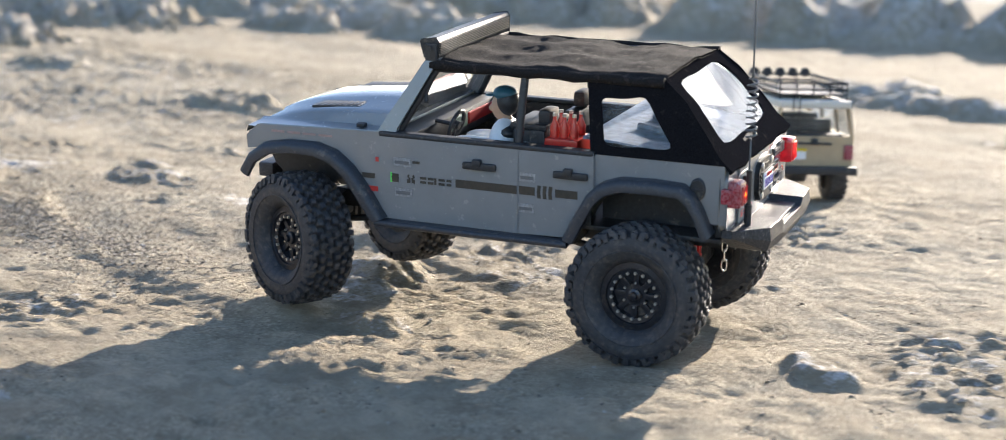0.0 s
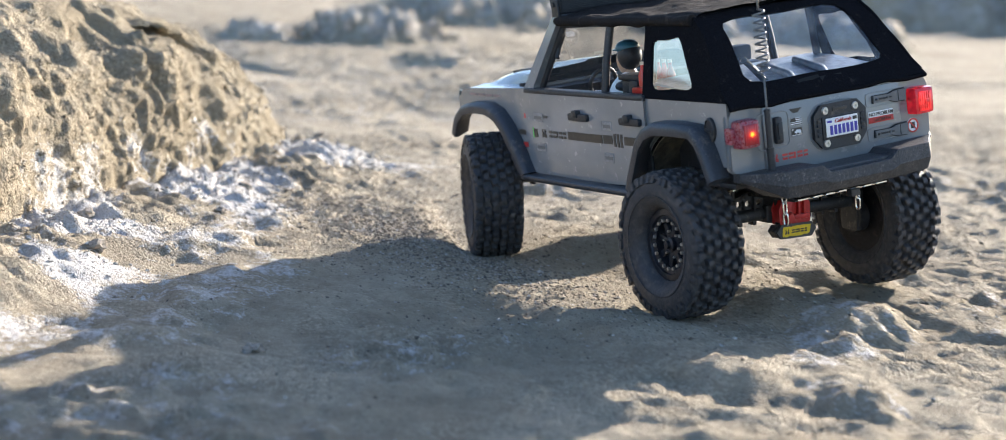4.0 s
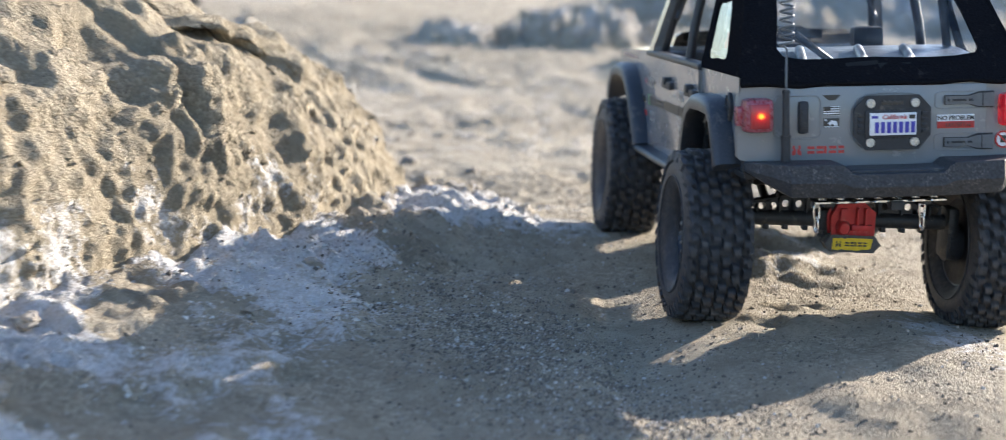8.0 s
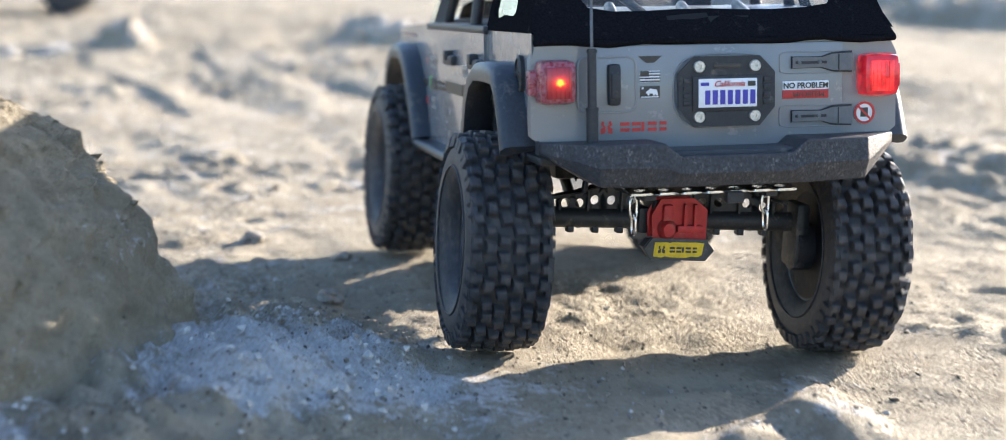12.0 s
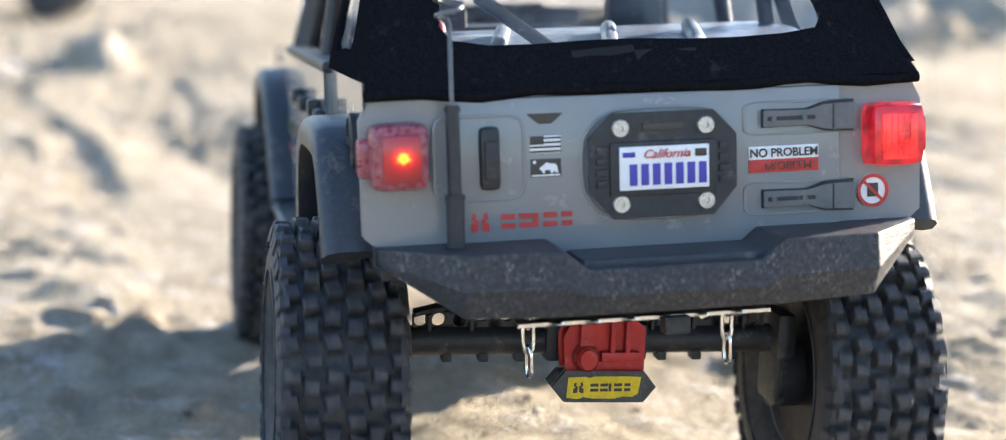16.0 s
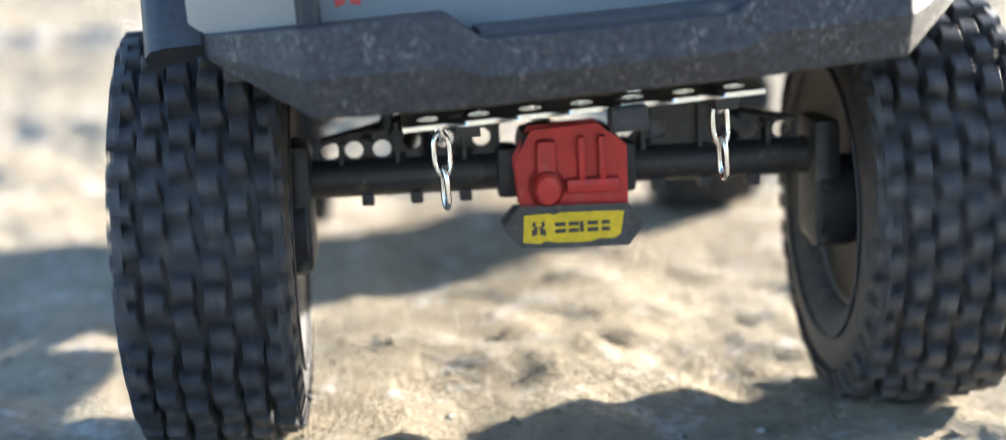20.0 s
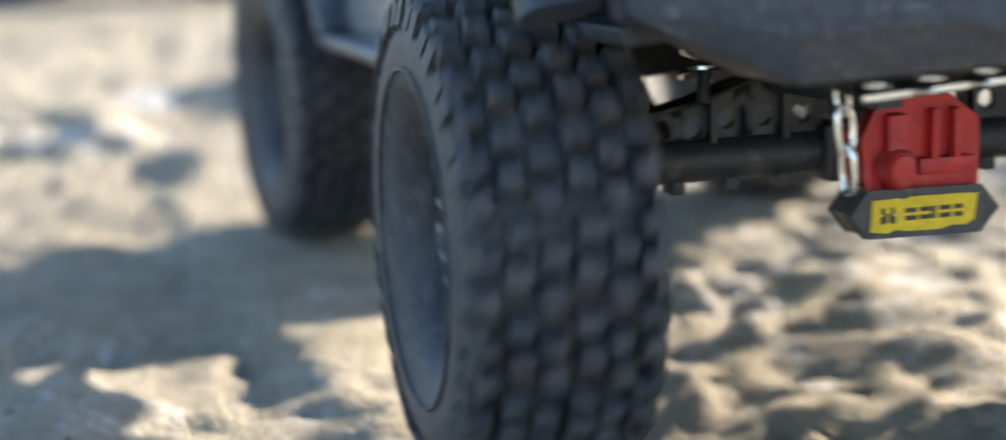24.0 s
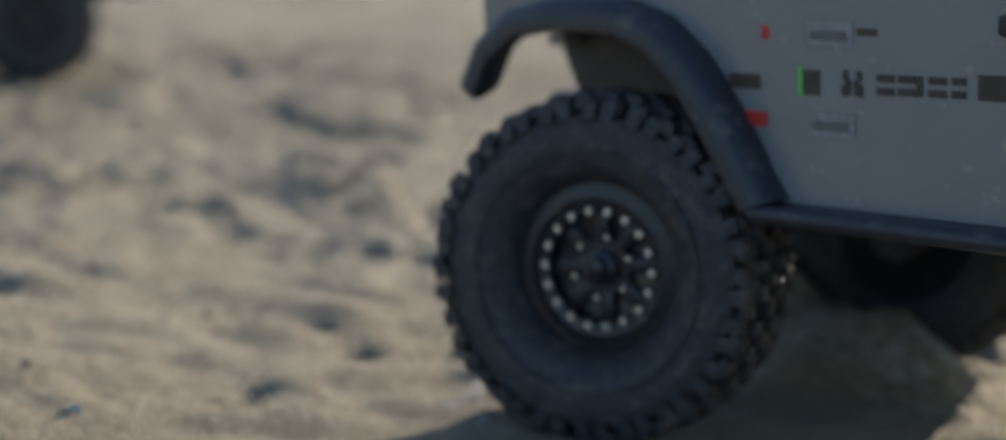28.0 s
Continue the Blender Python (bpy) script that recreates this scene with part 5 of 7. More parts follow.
bead("pocket_bead", sided([(0.0430, 0.1405), (0.0430, 0.1695), (0.0745, 0.1695), (0.0745, 0.1405)], 8, 2), tail)
bead("plate_bead", sided([(0.0275, 0.1415), (0.0275, 0.1605), (0.0185, 0.1700), (-0.0185, 0.1700), (-0.0275, 0.1605), (-0.0275, 0.1415), (-0.0185, 0.1315), (0.0185, 0.1315)], 3, 1), gate)
# plate holder
m = Mesh().prism([(0.0245, 0.1425), (0.0245, 0.1595), (0.0170, 0.1672), (-0.0170, 0.1672), (-0.0245, 0.1595), (-0.0245, 0.1425), (-0.0170, 0.1340), (0.0170, 0.1340)], -0.0862, -0.0912, "x")
holder = bpart("plate_holder", m, BLACK, "black octagonal plate holder", bevel=0.0012, smooth=40)
rear_box("inner_frame", 0.0185, -0.0185, 0.1405, 0.1585, -0.091, -0.0922, BLACK, 0.0008, "", holder)
plate = rear_box("number_plate", 0.0155, -0.0155, 0.1425, 0.1570, -0.0920, -0.0930, WHITE_DECAL, 0.0003, "white number plate with blue characters", holder)
for i in range(7):
    y = 0.0122 - 0.0040 * i
    rear_box("plate_bar", y, y - 0.0027, 0.1440, 0.1512, -0.0929, -0.09325, BLUE_INK, 0.0001, "", plate)
rear_box("plate_bar", 0.0145, 0.0102, 0.1535, 0.1552, -0.0929, -0.09325, BLUE_INK, 0.0001, "", plate)
rear_box("plate_tab", -0.0105, -0.0145, 0.1530, 0.1556, -0.0929, -0.09325, DARK_DECAL, 0.0001, "", plate)
BEHIND = pose(-0.0772, -0.0035, 0.1521, 90, 0, -90)
letters("state_name", "California", 0.0042, RED_DECAL, plate, BEHIND, "red script on the plate", shear=0.4)
for y in (0.0148, -0.0148):
    for z in (0.1378, 0.1632):
        b = Mesh().lathe([(0.0, 0.0006), (0.0010, 0.0006), (0.0011, 0.0016), (0.0027, 0.0016), (0.0031, 0.0011), (0.0031, 0.0)], 20, pose(-0.0908, y, z, 0, 0, 90))
        bpart("bolt", b, BOLT, "pale steel bolt", holder, smooth=40)
for i in range(4):
    for s in (-1, 1):
        rear_box("holder_rib", s * 0.0195, s * 0.0232, 0.1435 + 0.0038 * i, 0.1460 + 0.0038 * i, -0.0922, -0.0910, BLACK, 0.0004, "", holder)
rear_box("logo_bar", 0.007, -0.007, 0.1622, 0.1645, -0.0910, -0.0917, DARK_DECAL, 0.0002, "", holder)
# hinges, handle, decals
for z in (0.1640, 0.1365):
    bead("hinge_bead", sided([(-0.0325, z - 0.0058), (-0.0325, z + 0.0058), (-0.0715, z + 0.0058), (-0.0715, z - 0.0058)], 10, 3), gate, 0.0009)
    arm = [(-0.0365, z - 0.0024), (-0.0365, z + 0.0024), (-0.052, z + 0.0022), (-0.058, z + 0.0038), (-0.0685, z + 0.0042), (-0.0685, z - 0.0042), (-0.058, z - 0.0038), (-0.052, z - 0.0022)]
    base = [(-0.0525 + (y + 0.0525) * 1.035, z + (v - z) * 1.32) for y, v in arm]
    hinge = bpart("hinge", Mesh().prism(base, -0.0862, -0.0874, "x"), BLACK, "dark moulded tailgate hinge", gate)
    bpart("hinge_arm", Mesh().prism(arm, -0.0872, -0.0890, "x"), HINGE, "", hinge, bevel=0.0004)
    rear_box("hinge_slot", -0.0375, -0.0545, z - 0.0007, z + 0.0007, -0.0888, -0.08925, BLACK, 0.0001, "", hinge)
    rear_box("hinge_gap", -0.0608, -0.0614, z - 0.0041, z + 0.0041, -0.0888, -0.08925, BLACK, 0.0001, "", hinge)
    for y in (-0.0395, -0.0505):
        bpart("screw", Mesh().lathe([(0.0, 0.001), (0.0009, 0.001), (0.0009, 0.0)], 10, pose(-0.0890, y, z, 0, 0, 90)), HINGE, "", hinge)
rear_box("gate_handle", 0.0552, 0.0620, 0.1445, 0.1655, -0.0862, -0.0915, BLACK, 0.0022, "black tailgate handle", tail)
rear_box("handle_grip", 0.0563, 0.0607, 0.1480, 0.1610, -0.091, -0.0925, BLACK, 0.0008, "", tail)
st = rear_box("sticker", -0.0315, -0.0565, 0.1500, 0.1545, -0.0864, -0.0869, WHITE_DECAL, 0.0001, "white and red sticker")
rear_box("sticker_band", -0.0315, -0.0565, 0.1455, 0.1500, -0.0864, -0.0869, RED_DECAL, 0.0001, "", st)
letters("sticker_text", "NO PROBLEM", 0.0040, DARK_DECAL, st, pose(-0.0711, -0.0470, 0.1499, 90, 0, -90), "black sticker lettering", 0.0001, bold=0.00009)
o = letters("sticker_mirror_text", "PROBLEM", 0.0040, DARK_DECAL, st, pose(-0.0711, -0.0485, 0.1457, 90, 0, -90) @ Matrix.Diagonal((1, -1, 1, 1)), "", 0.0001)
badge = bpart("round_sticker", Mesh().lathe([(0.0, 0.0006), (0.0058, 0.0006), (0.0058, 0.0)], 28, pose(-0.0845, -0.0800, 0.1372, 0, 0, 90)), WHITE_DECAL, "round red and white prohibition sticker", tail, smooth=40)
sq = [(math.cos(2 * math.pi * i / 32), math.sin(2 * math.pi * i / 32)) for i in range(32)]
m = Mesh().ring([(0.0058 * a, 0.0058 * b) for a, b in sq], [(0.0046 * a, 0.0046 * b) for a, b in sq], lambda p, d: (-0.0852 - d, -0.0800 + p[0], 0.1372 + p[1]), 0.0004)
m.box(-0.0046, 0.0046, -0.0005, 0.0005, 0.0, 0.0004, Matrix.Translation((-0.0852, -0.08, 0.1372)) @ pose(0, 0, 0, 0, -90, 0) @ pose(0, 0, 0, 0, 0, 45))
bpart("red_ring", m, RED_DECAL, "", badge)
rear_box("dark_sign", -0.0780, -0.0820, 0.1350, 0.1398, -0.0850, -0.0854, DARK_DECAL, 0.0001, "", badge)
wing = Mesh().prism([(0.0455, 0.1690), (0.0330, 0.1690), (0.0350, 0.1672), (0.0372, 0.1655), (0.0413, 0.1655), (0.0435, 0.1672)], -0.0864, -0.0868, "x")
bpart("winged_badge", wing, DARK_DECAL, "dark winged badge decal", gate)
fl = rear_box("flag_decal", 0.0340, 0.0445, 0.1557, 0.1615, -0.0864, -0.0867, WHITE_DECAL, 0.0001, "black and white flag decal")
for i in range(4):
    rear_box("flag_stripe", 0.0340, 0.0445 if i < 2 else 0.0445, 0.1559 + 0.0015 * i, 0.1566 + 0.0015 * i, -0.0866, -0.0868, DARK_DECAL, 0.00005, "", fl)
rear_box("flag_canton", 0.0398, 0.0445, 0.1586, 0.1615, -0.0866, -0.0869, DARK_DECAL, 0.00005, "", fl)
be = rear_box("bear_decal", 0.0340, 0.0445, 0.1478, 0.1538, -0.0864, -0.0867, DARK_DECAL, 0.0001, "dark decal with a white bear shape")
bear = Mesh().prism([(0.0412, 0.1509), (0.0415, 0.1503), (0.0406, 0.1500), (0.0404, 0.1490), (0.0397, 0.1490), (0.0395, 0.1500), (0.0378, 0.1501), (0.0376, 0.1490), (0.0368, 0.1490), (0.0366, 0.1498), (0.0358, 0.1490), (0.0351, 0.1490), (0.0353, 0.1508), (0.0360, 0.1521), (0.0378, 0.1522), (0.0390, 0.1526), (0.0400, 0.1518)], -0.0866, -0.0869, "x")
bear.box(-0.0869, -0.0866, 0.0345, 0.0440, 0.1481, 0.1486).box(-0.0869, -0.0866, 0.0426, 0.0436, 0.1523, 0.1533)
bpart("bear_shape", bear, WHITE_DECAL, "", be)


def mark(name, material, parent, m, k=1.0, label=""):
    """A maker's mark as plain strokes: two claws and a row of split blocks, 36 units long."""
    g = Mesh()
    for s in (-1, 1):
        g.prism([(s * 0.6, -2.6), (s * 2.9, -3.2), (s * 3.0, -0.6), (s * 1.6, 0.2), (s * 2.8, 1.2), (s * 2.2, 3.2), (s * 1.0, 2.6), (s * 1.5, 1.4), (s * 0.4, 0.6)], 0, 0.25, "z", Matrix.Translation((-14.5, 0, 0)))
    for i, w in enumerate((4.6, 4.4, 1.6, 4.6, 3.6)):
        x = (-7.6, -1.8, 3.0, 6.2, 12.2)[i]
        if w < 2:
            g.box(x, x + w, -2.3, 2.3, 0, 0.25)
        else:
            g.box(x, x + w, 0.6, 2.3, 0, 0.25).box(x, x + w, -2.3, -0.6, 0, 0.25)
    g.v = [tuple(Vector(p) * k) for p in g.v]
    return part(name, g, material, parent, label, m)


mark("maker_mark", RED_DECAL, tail, pose(-0.0706, 0.0440, 0.1313, 90, 0, -90), 0.00104, "red maker's mark decal")
SIDE = pose(0.196, 0.0988, 0.1415, 90, 0, 180)
fd, rd = DOORS_L[:2]
mark("maker_mark", DARK_DECAL, fd, SIDE, 0.00128, "dark maker's mark decal")


def decal(x0, x1, z0, z1, material, parent, label="", name="decal", lift=0.0990):
    return bpart(name, Mesh().box(min(x0, x1), max(x0, x1), 0.0982, lift, z0, z1), material, label, parent)


decal(0.1720, 0.1150, 0.1383, 0.1455, DARK_DECAL, fd, "dark side stripe", "stripe")
decal(0.1128, 0.0985, 0.1385, 0.1458, DARK_DECAL, rd, "dark side stripe", "stripe")
decal(0.0800, 0.0600, 0.1390, 0.1460, DARK_DECAL, rd, "dark side stripe", "stripe")
for i in range(3):
    bpart("stripe_claw", Mesh().prism([(0.0962 - 0.0052 * i, 0.1365), (0.0930 - 0.0052 * i, 0.1365), (0.0936 - 0.0052 * i, 0.142), (0.0928 - 0.0052 * i, 0.1478), (0.0960 - 0.0052 * i, 0.1478), (0.0966 - 0.0052 * i, 0.142)], 0.0982, 0.0990), DARK_DECAL, "", rd)
decal(0.2330, 0.2265, 0.1375, 0.1450, DARK_DECAL, fd, "", "decal_block")
decal(0.2345, 0.2330, 0.1370, 0.1460, GREEN_DECAL, fd, "", "green_tick")
ff = [o for o in truck.children if o.name.startswith("front_fender")][0]
for x, z, w, h, mt in ((0.2500, 0.1385, 0.011, 0.0045, DARK_DECAL), (0.2460, 0.1540, 0.003, 0.004, RED_DECAL), (0.2470, 0.1270, 0.009, 0.0045, RED_DECAL)):
    decal(x, x + w, z, z + h, mt, ff, "", "small_decal", 0.0986)
for x, z, p, mt in ((0.2310, 0.1520, fd, GREY_DECAL), (0.2300, 0.1250, fd, GREY_DECAL), (0.1150, 0.1500, rd, GREY_DECAL), (0.1160, 0.1230, rd, GREY_DECAL), (0.2130, 0.1555, fd, DARK_DECAL)):
    if mt is GREY_DECAL:
        x1 = x - 0.0165 if p is fd else x - 0.0170
        x0 = x if p is fd else x - 0.0025
        d = decal(x0, x1, z, z + 0.0075, mt, p, "small grey sticker", "small_sticker")
        decal(x0 - 0.001, x1 + 0.002, z + 0.002, z + 0.0048, HINGE, p, "", "sticker_bar", 0.0992)
    else:
        decal(x, x - 0.007, z, z + 0.0022, mt, p, "", "small_decal")

# rear bumper with swept ends and a stepped centre
prof = [(-0.0945, 0.1340, -0.0880), (-0.0700, 0.1340, -0.1140), (-0.0370, 0.1340, -0.1160), (-0.0290, 0.1275, -0.1160), (0.0290, 0.1275, -0.1160), (0.0370, 0.1340, -0.1160), (0.0700, 0.1340, -0.1140), (0.0945, 0.1340, -0.0880)]
low = [(-0.0945, 0.1285, -0.0880), (-0.0690, 0.1130, -0.1120), (-0.0370, 0.1120, -0.1135), (-0.0290, 0.1120, -0.1135), (0.0290, 0.1120, -0.1135), (0.0370, 0.1120, -0.1135), (0.0690, 0.1130, -0.1120), (0.0945, 0.1285, -0.0880)]
prof, low = [[(y, z - 0.007, x) for y, z, x in r] for r in (prof, low)]
mid = [(y0 * 1.0, (z0 + z1) / 2 - 0.001, (x0 + x1) / 2 - 0.0022 * (abs(y0) < 0.09)) for (y0, z0, x0), (y1, z1, x1) in zip(prof, low)]
rows = [[(-0.080, y, z) for y, z, x in prof], [(x, y, z) for y, z, x in prof], [(x, y, z) for y, z, x in mid], [(x, y, z) for y, z, x in low], [(-0.080, y, z) for y, z, x in low], [(-0.080, y, z) for y, z, x in prof]]
m = Mesh().sheet(rows)
m.f += [tuple(i * 8 for i in range(5)), tuple(i * 8 + 7 for i in range(5))]
bumper = bpart("rear_bumper", m, SCUFFED, "scuffed black steel rear bumper", bevel=0.0009)
m = Mesh().bbox(-0.111, -0.086, -0.033, 0.033, 0.1170, 0.1228, 0.001)
bpart("bumper_step", m, FLARE, "", bumper)
# antenna
m = Mesh().tube([(-0.0945, 0.0685, 0.1190), (-0.0945, 0.0685, 0.1440)], 0.0030, 14).tube([(-0.0945, 0.0685, 0.1430), (-0.0945, 0.0685, 0.1735)], 0.0023, 14).tube([(-0.0945, 0.0685, 0.1715), (-0.0945, 0.0685, 0.1728)], 0.0028, 14).tube([(-0.0945, 0.0685, 0.1425), (-0.0945, 0.0685, 0.1442)], 0.0033, 14)
ant = bpart("antenna_base", m, BLACK, "black ribbed antenna base", smooth=40)
coil = [(-0.0945 + 0.0042 * math.cos(a), 0.0685 + 0.0042 * math.sin(a), 0.2010 + 0.00085 * a) for a in [0.35 * i for i in range(int(9 * 2 * math.pi / 0.35))]]
top = coil[-1][2]
path = [(-0.0945, 0.0685, 0.1715), (-0.0945, 0.0685, 0.1995)] + coil + [(-0.0945, 0.0685, top + 0.002), (-0.0945, 0.0685, top + 0.05), (-0.093, 0.069, top + 0.20)]
bpart("antenna_whip", Mesh().tube(path, 0.0008, 6), HINGE, "thin black whip with a coil spring", ant, smooth=60)

# light bar on the roof
lb = bpart("light_bar", Mesh().prism([(0.1968, 0.2462), (0.1962, 0.2600), (0.1985, 0.2632), (0.2120, 0.2612), (0.2128, 0.2590), (0.2095, 0.2462)], -0.079, 0.079), BLACK, "long black roof light bar", smooth=35, bevel=0.0008)
for i in range(7):
    bpart("cooling_fin", Mesh().box(0.1950, 0.1970, -0.077, 0.077, 0.2492 + 0.0015 * i, 0.2499 + 0.0015 * i), BLACK, "", lb)
bpart("bar_lens", Mesh().bbox(0.2105, 0.2130, -0.075, 0.075, 0.2500, 0.2590, 0.001), CLEAR, "clear strip lens", lb)
for s in (-1, 1):
    m = Mesh().bbox(0.197, 0.208, min(s * 0.079, s * 0.083), max(s * 0.079, s * 0.0815), 0.240, 0.2585, 0.001).lathe([(0.0, 0.0016), (0.0022, 0.0016), (0.0022, 0.0)], 14, pose(0.203, s * 0.0815, 0.2545, 0, 0, 0 if s > 0 else 180))
    bpart("bar_mount", m, BLACK, "", lb, smooth=40)

# interior
dash = bpart("dashboard", Mesh().bbox(0.214, 0.240, -0.090, 0.090, 0.158, 0.181, 0.004), BLACK, "black dashboard with red panels", smooth=40)
bpart("red_trim", Mesh().bbox(0.2125, 0.2150, -0.080, -0.022, 0.166, 0.177, 0.001), RED, "red dash panel", dash)
bpart("red_trim", Mesh().bbox(0.2125, 0.2150, 0.062, 0.086, 0.164, 0.174, 0.001), RED, "red dash panel", dash)
bpart("dash_screen", Mesh().bbox(0.2115, 0.2150, -0.016, 0.016, 0.166, 0.178, 0.001), SCREEN, "grey-green screen", dash)
ring_pts = [(0.0, 0.0135 * math.cos(2 * math.pi * i / 24), 0.0135 * math.sin(2 * math.pi * i / 24)) for i in range(24)]
m = Mesh().tube(ring_pts, 0.0019, 8, True).box(-0.001, 0.001, -0.013, 0.013, -0.0016, 0.0016).box(-0.001, 0.001, -0.0016, 0.0016, -0.013, 0.0).lathe([(0.0, 0.003), (0.004, 0.003), (0.004, -0.002)], 14, pose(0, 0, 0, 0, 0, 90)).tube([(0, 0, 0), (0.02, 0, -0.004)], 0.002, 8)
bpart("steering_wheel", m, BLACK, "black steering wheel", m=BODY @ pose(0.196, 0.043, 0.180, 0, -18, 0), smooth=50)
for x, y in ((0.128, 0.043), (0.128, -0.043)):
    m = Mesh().bbox(x - 0.020, x + 0.026, y - 0.024, y + 0.024, 0.120, 0.140, 0.005).bbox(x - 0.026, x - 0.010, y - 0.024, y + 0.024, 0.132, 0.188, 0.005).bbox(x - 0.026, x - 0.014, y - 0.012, y + 0.012, 0.188, 0.203, 0.004)
    bpart("seat", m, BLACK, "black moulded seat", smooth=40)
deck = [(0.060, 0.1910), (0.030, 0.1895), (-0.050, 0.1805), (-0.076, 0.1755)]
m = Mesh().prism(deck + [(x, z - 0.002) for x, z in deck[::-1]], -0.087, 0.087)
bpart("cargo_deck", m, DECK, "dusty pale cargo deck")
for y in (-0.045, -0.012, 0.03):
    m = Mesh().tube([(0.03, y, 0.1910), (-0.02, y + 0.012, 0.1865), (-0.066, y + 0.03, 0.1795)], 0.0032, 10)
    bpart("deck_rib", m, DECK, "pale rib on the deck", smooth=50)

# chassis and axles
m = Mesh()
for s in (-1, 1):
    m.box(-0.075, 0.372, min(s * 0.030, s * 0.036), max(s * 0.030, s * 0.036), 0.092, 0.108)
m.bbox(0.06, 0.24, -0.034, 0.034, 0.089, 0.100, 0.003).bbox(0.09, 0.20, -0.05, 0.05, 0.097, 0.112, 0.003)
bpart("chassis", m, BLACK, "black chassis rails and skid", smooth=40)


def axle(x, sx, steer):
    g = Mesh().tube([(x, -0.073, 0.0735), (x, 0.073, 0.0735)], 0.0056, 14)
    for i in range(9):
        y = -0.056 + 0.014 * i
        if abs(y) > 0.02:
            g.bbox(x - 0.0035, x + 0.0035, y - 0.0018, y + 0.0018, 0.0655, 0.0690, 0.0006)
    g.bbox(x - 0.011, x + 0.011, -0.0145, 0.0125, 0.0640, 0.0860, 0.004)
    for y0, y1 in ((0.0125, 0.019), (-0.021, -0.0145)):
        g.bbox(x - 0.0075, x + 0.0075, y0, y1, 0.0662, 0.0808, 0.002)
    ax = part("axle", g, BLACK, truck, "black portal axle", smooth=40)
    # truss plate with round holes
    k = Mesh()
    def crest(y):
        return 0.0935 - 0.010 * smooth01(np.array(abs(y)), 0.030, 0.068)

    cells = [(-0.0690, 0.009), (-0.0600, 0.010), (-0.0500, 0.010), (-0.0330, 0.0095), (-0.0235, 0.0095), (0.0175, 0.0105), (0.0280, 0.0105), (0.0385, 0.0085), (0.0470, 0.0085), (0.0555, 0.0075), (0.0630, 0.006)]
    for y0, w in cells:
        c, cz = y0 + w / 2, 0.0835 if abs(y0 + w / 2) < 0.05 else 0.0815
        out = sided([(y0, 0.0780), (y0, float(crest(y0))), (y0 + w, float(crest(y0 + w))), (y0 + w, 0.0780)], 4)
        hole = []
        for py, pz in out:
            a = math.atan2(pz - cz, py - c)
            hole.append((c + 0.0027 * math.cos(a), cz + 0.0027 * math.sin(a)))
        k.ring(out, hole, lambda p, d: (x - 0.0015 * sx + d, p[0], p[1]), 0.003)
    k.box(x - 0.003, x + 0.003, -0.070, 0.070, 0.0765, 0.0778)
    k.box(x - 0.0015, x + 0.0015, -0.0400, -0.0330, 0.0780, 0.0920)
    for a0, a1 in ((-0.0685, -0.0520), (-0.0520, -0.0360), (-0.0360, -0.0150), (0.0150, 0.0360), (0.0360, 0.0520), (0.0520, 0.0685)):
        k.add([(x + dx, yy, float(crest(yy)) + dz) for yy in (a0, a1) for dx in (-0.004, 0.004) for dz in (-0.0002, 0.0014)], [(0, 1, 3, 2), (4, 6, 7, 5), (0, 4, 5, 1), (2, 3, 7, 6), (0, 2, 6, 4), (1, 5, 7, 3)])
    for yy in (0.0280, 0.0470, 0.0630, -0.0235, -0.0400, -0.0600):
        k.box(x - 0.0042, x + 0.0042, yy - 0.0006, yy + 0.0006, 0.0778, float(crest(yy)))
    part("truss", k, BLACK, ax, "drilled axle truss", smooth=30, weld=True)
    d0 = Mesh().prism([(0.0130, 0.0655), (0.0140, 0.0770), (0.0095, 0.0845), (-0.0100, 0.0855), (-0.0180, 0.0800), (-0.0180, 0.0655)], x - sx * 0.008, x - sx * 0.018, "x")

    def slim(g):
        g.v = [(px_, (py_ + 0.002) * 0.88 - 0.0010, pz_ + 0.001) for px_, py_, pz_ in g.v]
        return g
    dc = part("diff_cover", slim(d0), RED, ax, "red ribbed differential cover", bevel=0.0016, smooth=30)

    def rib(y0, y1, z0, z1, c):
        return Mesh().bbox(min(x - sx * 0.016, x - sx * 0.0212), max(x - sx * 0.016, x - sx * 0.0212), y0, y1, z0, z1, c)
    for y in (-0.0050, -0.0115):
        part("cover_rib", slim(rib(y - 0.0011, y + 0.0011, 0.0715, 0.0840, 0.0006)), RED, dc, smooth=40)
    part("cover_flange", slim(rib(-0.0170, 0.0, 0.0680, 0.0722, 0.001)), RED, dc, smooth=40)
    part("cover_nub", slim(Mesh().lathe([(0.0, 0.0012), (0.0036, 0.0012), (0.0040, 0.0)], 20, pose(x - sx * 0.0226, 0.0062, 0.0700, 0, 0, 90 * sx))), RED, dc, smooth=40)
    part("cover_boss", slim(rib(0.0028, 0.0095, 0.0700, 0.0835, 0.002).lathe([(0.0, 0.005), (0.0042, 0.005), (0.0058, 0.002), (0.0058, 0.0)], 20, pose(x - sx * 0.0178, 0.0062, 0.0700, 0, 0, 90 * sx))), RED, dc, smooth=40)
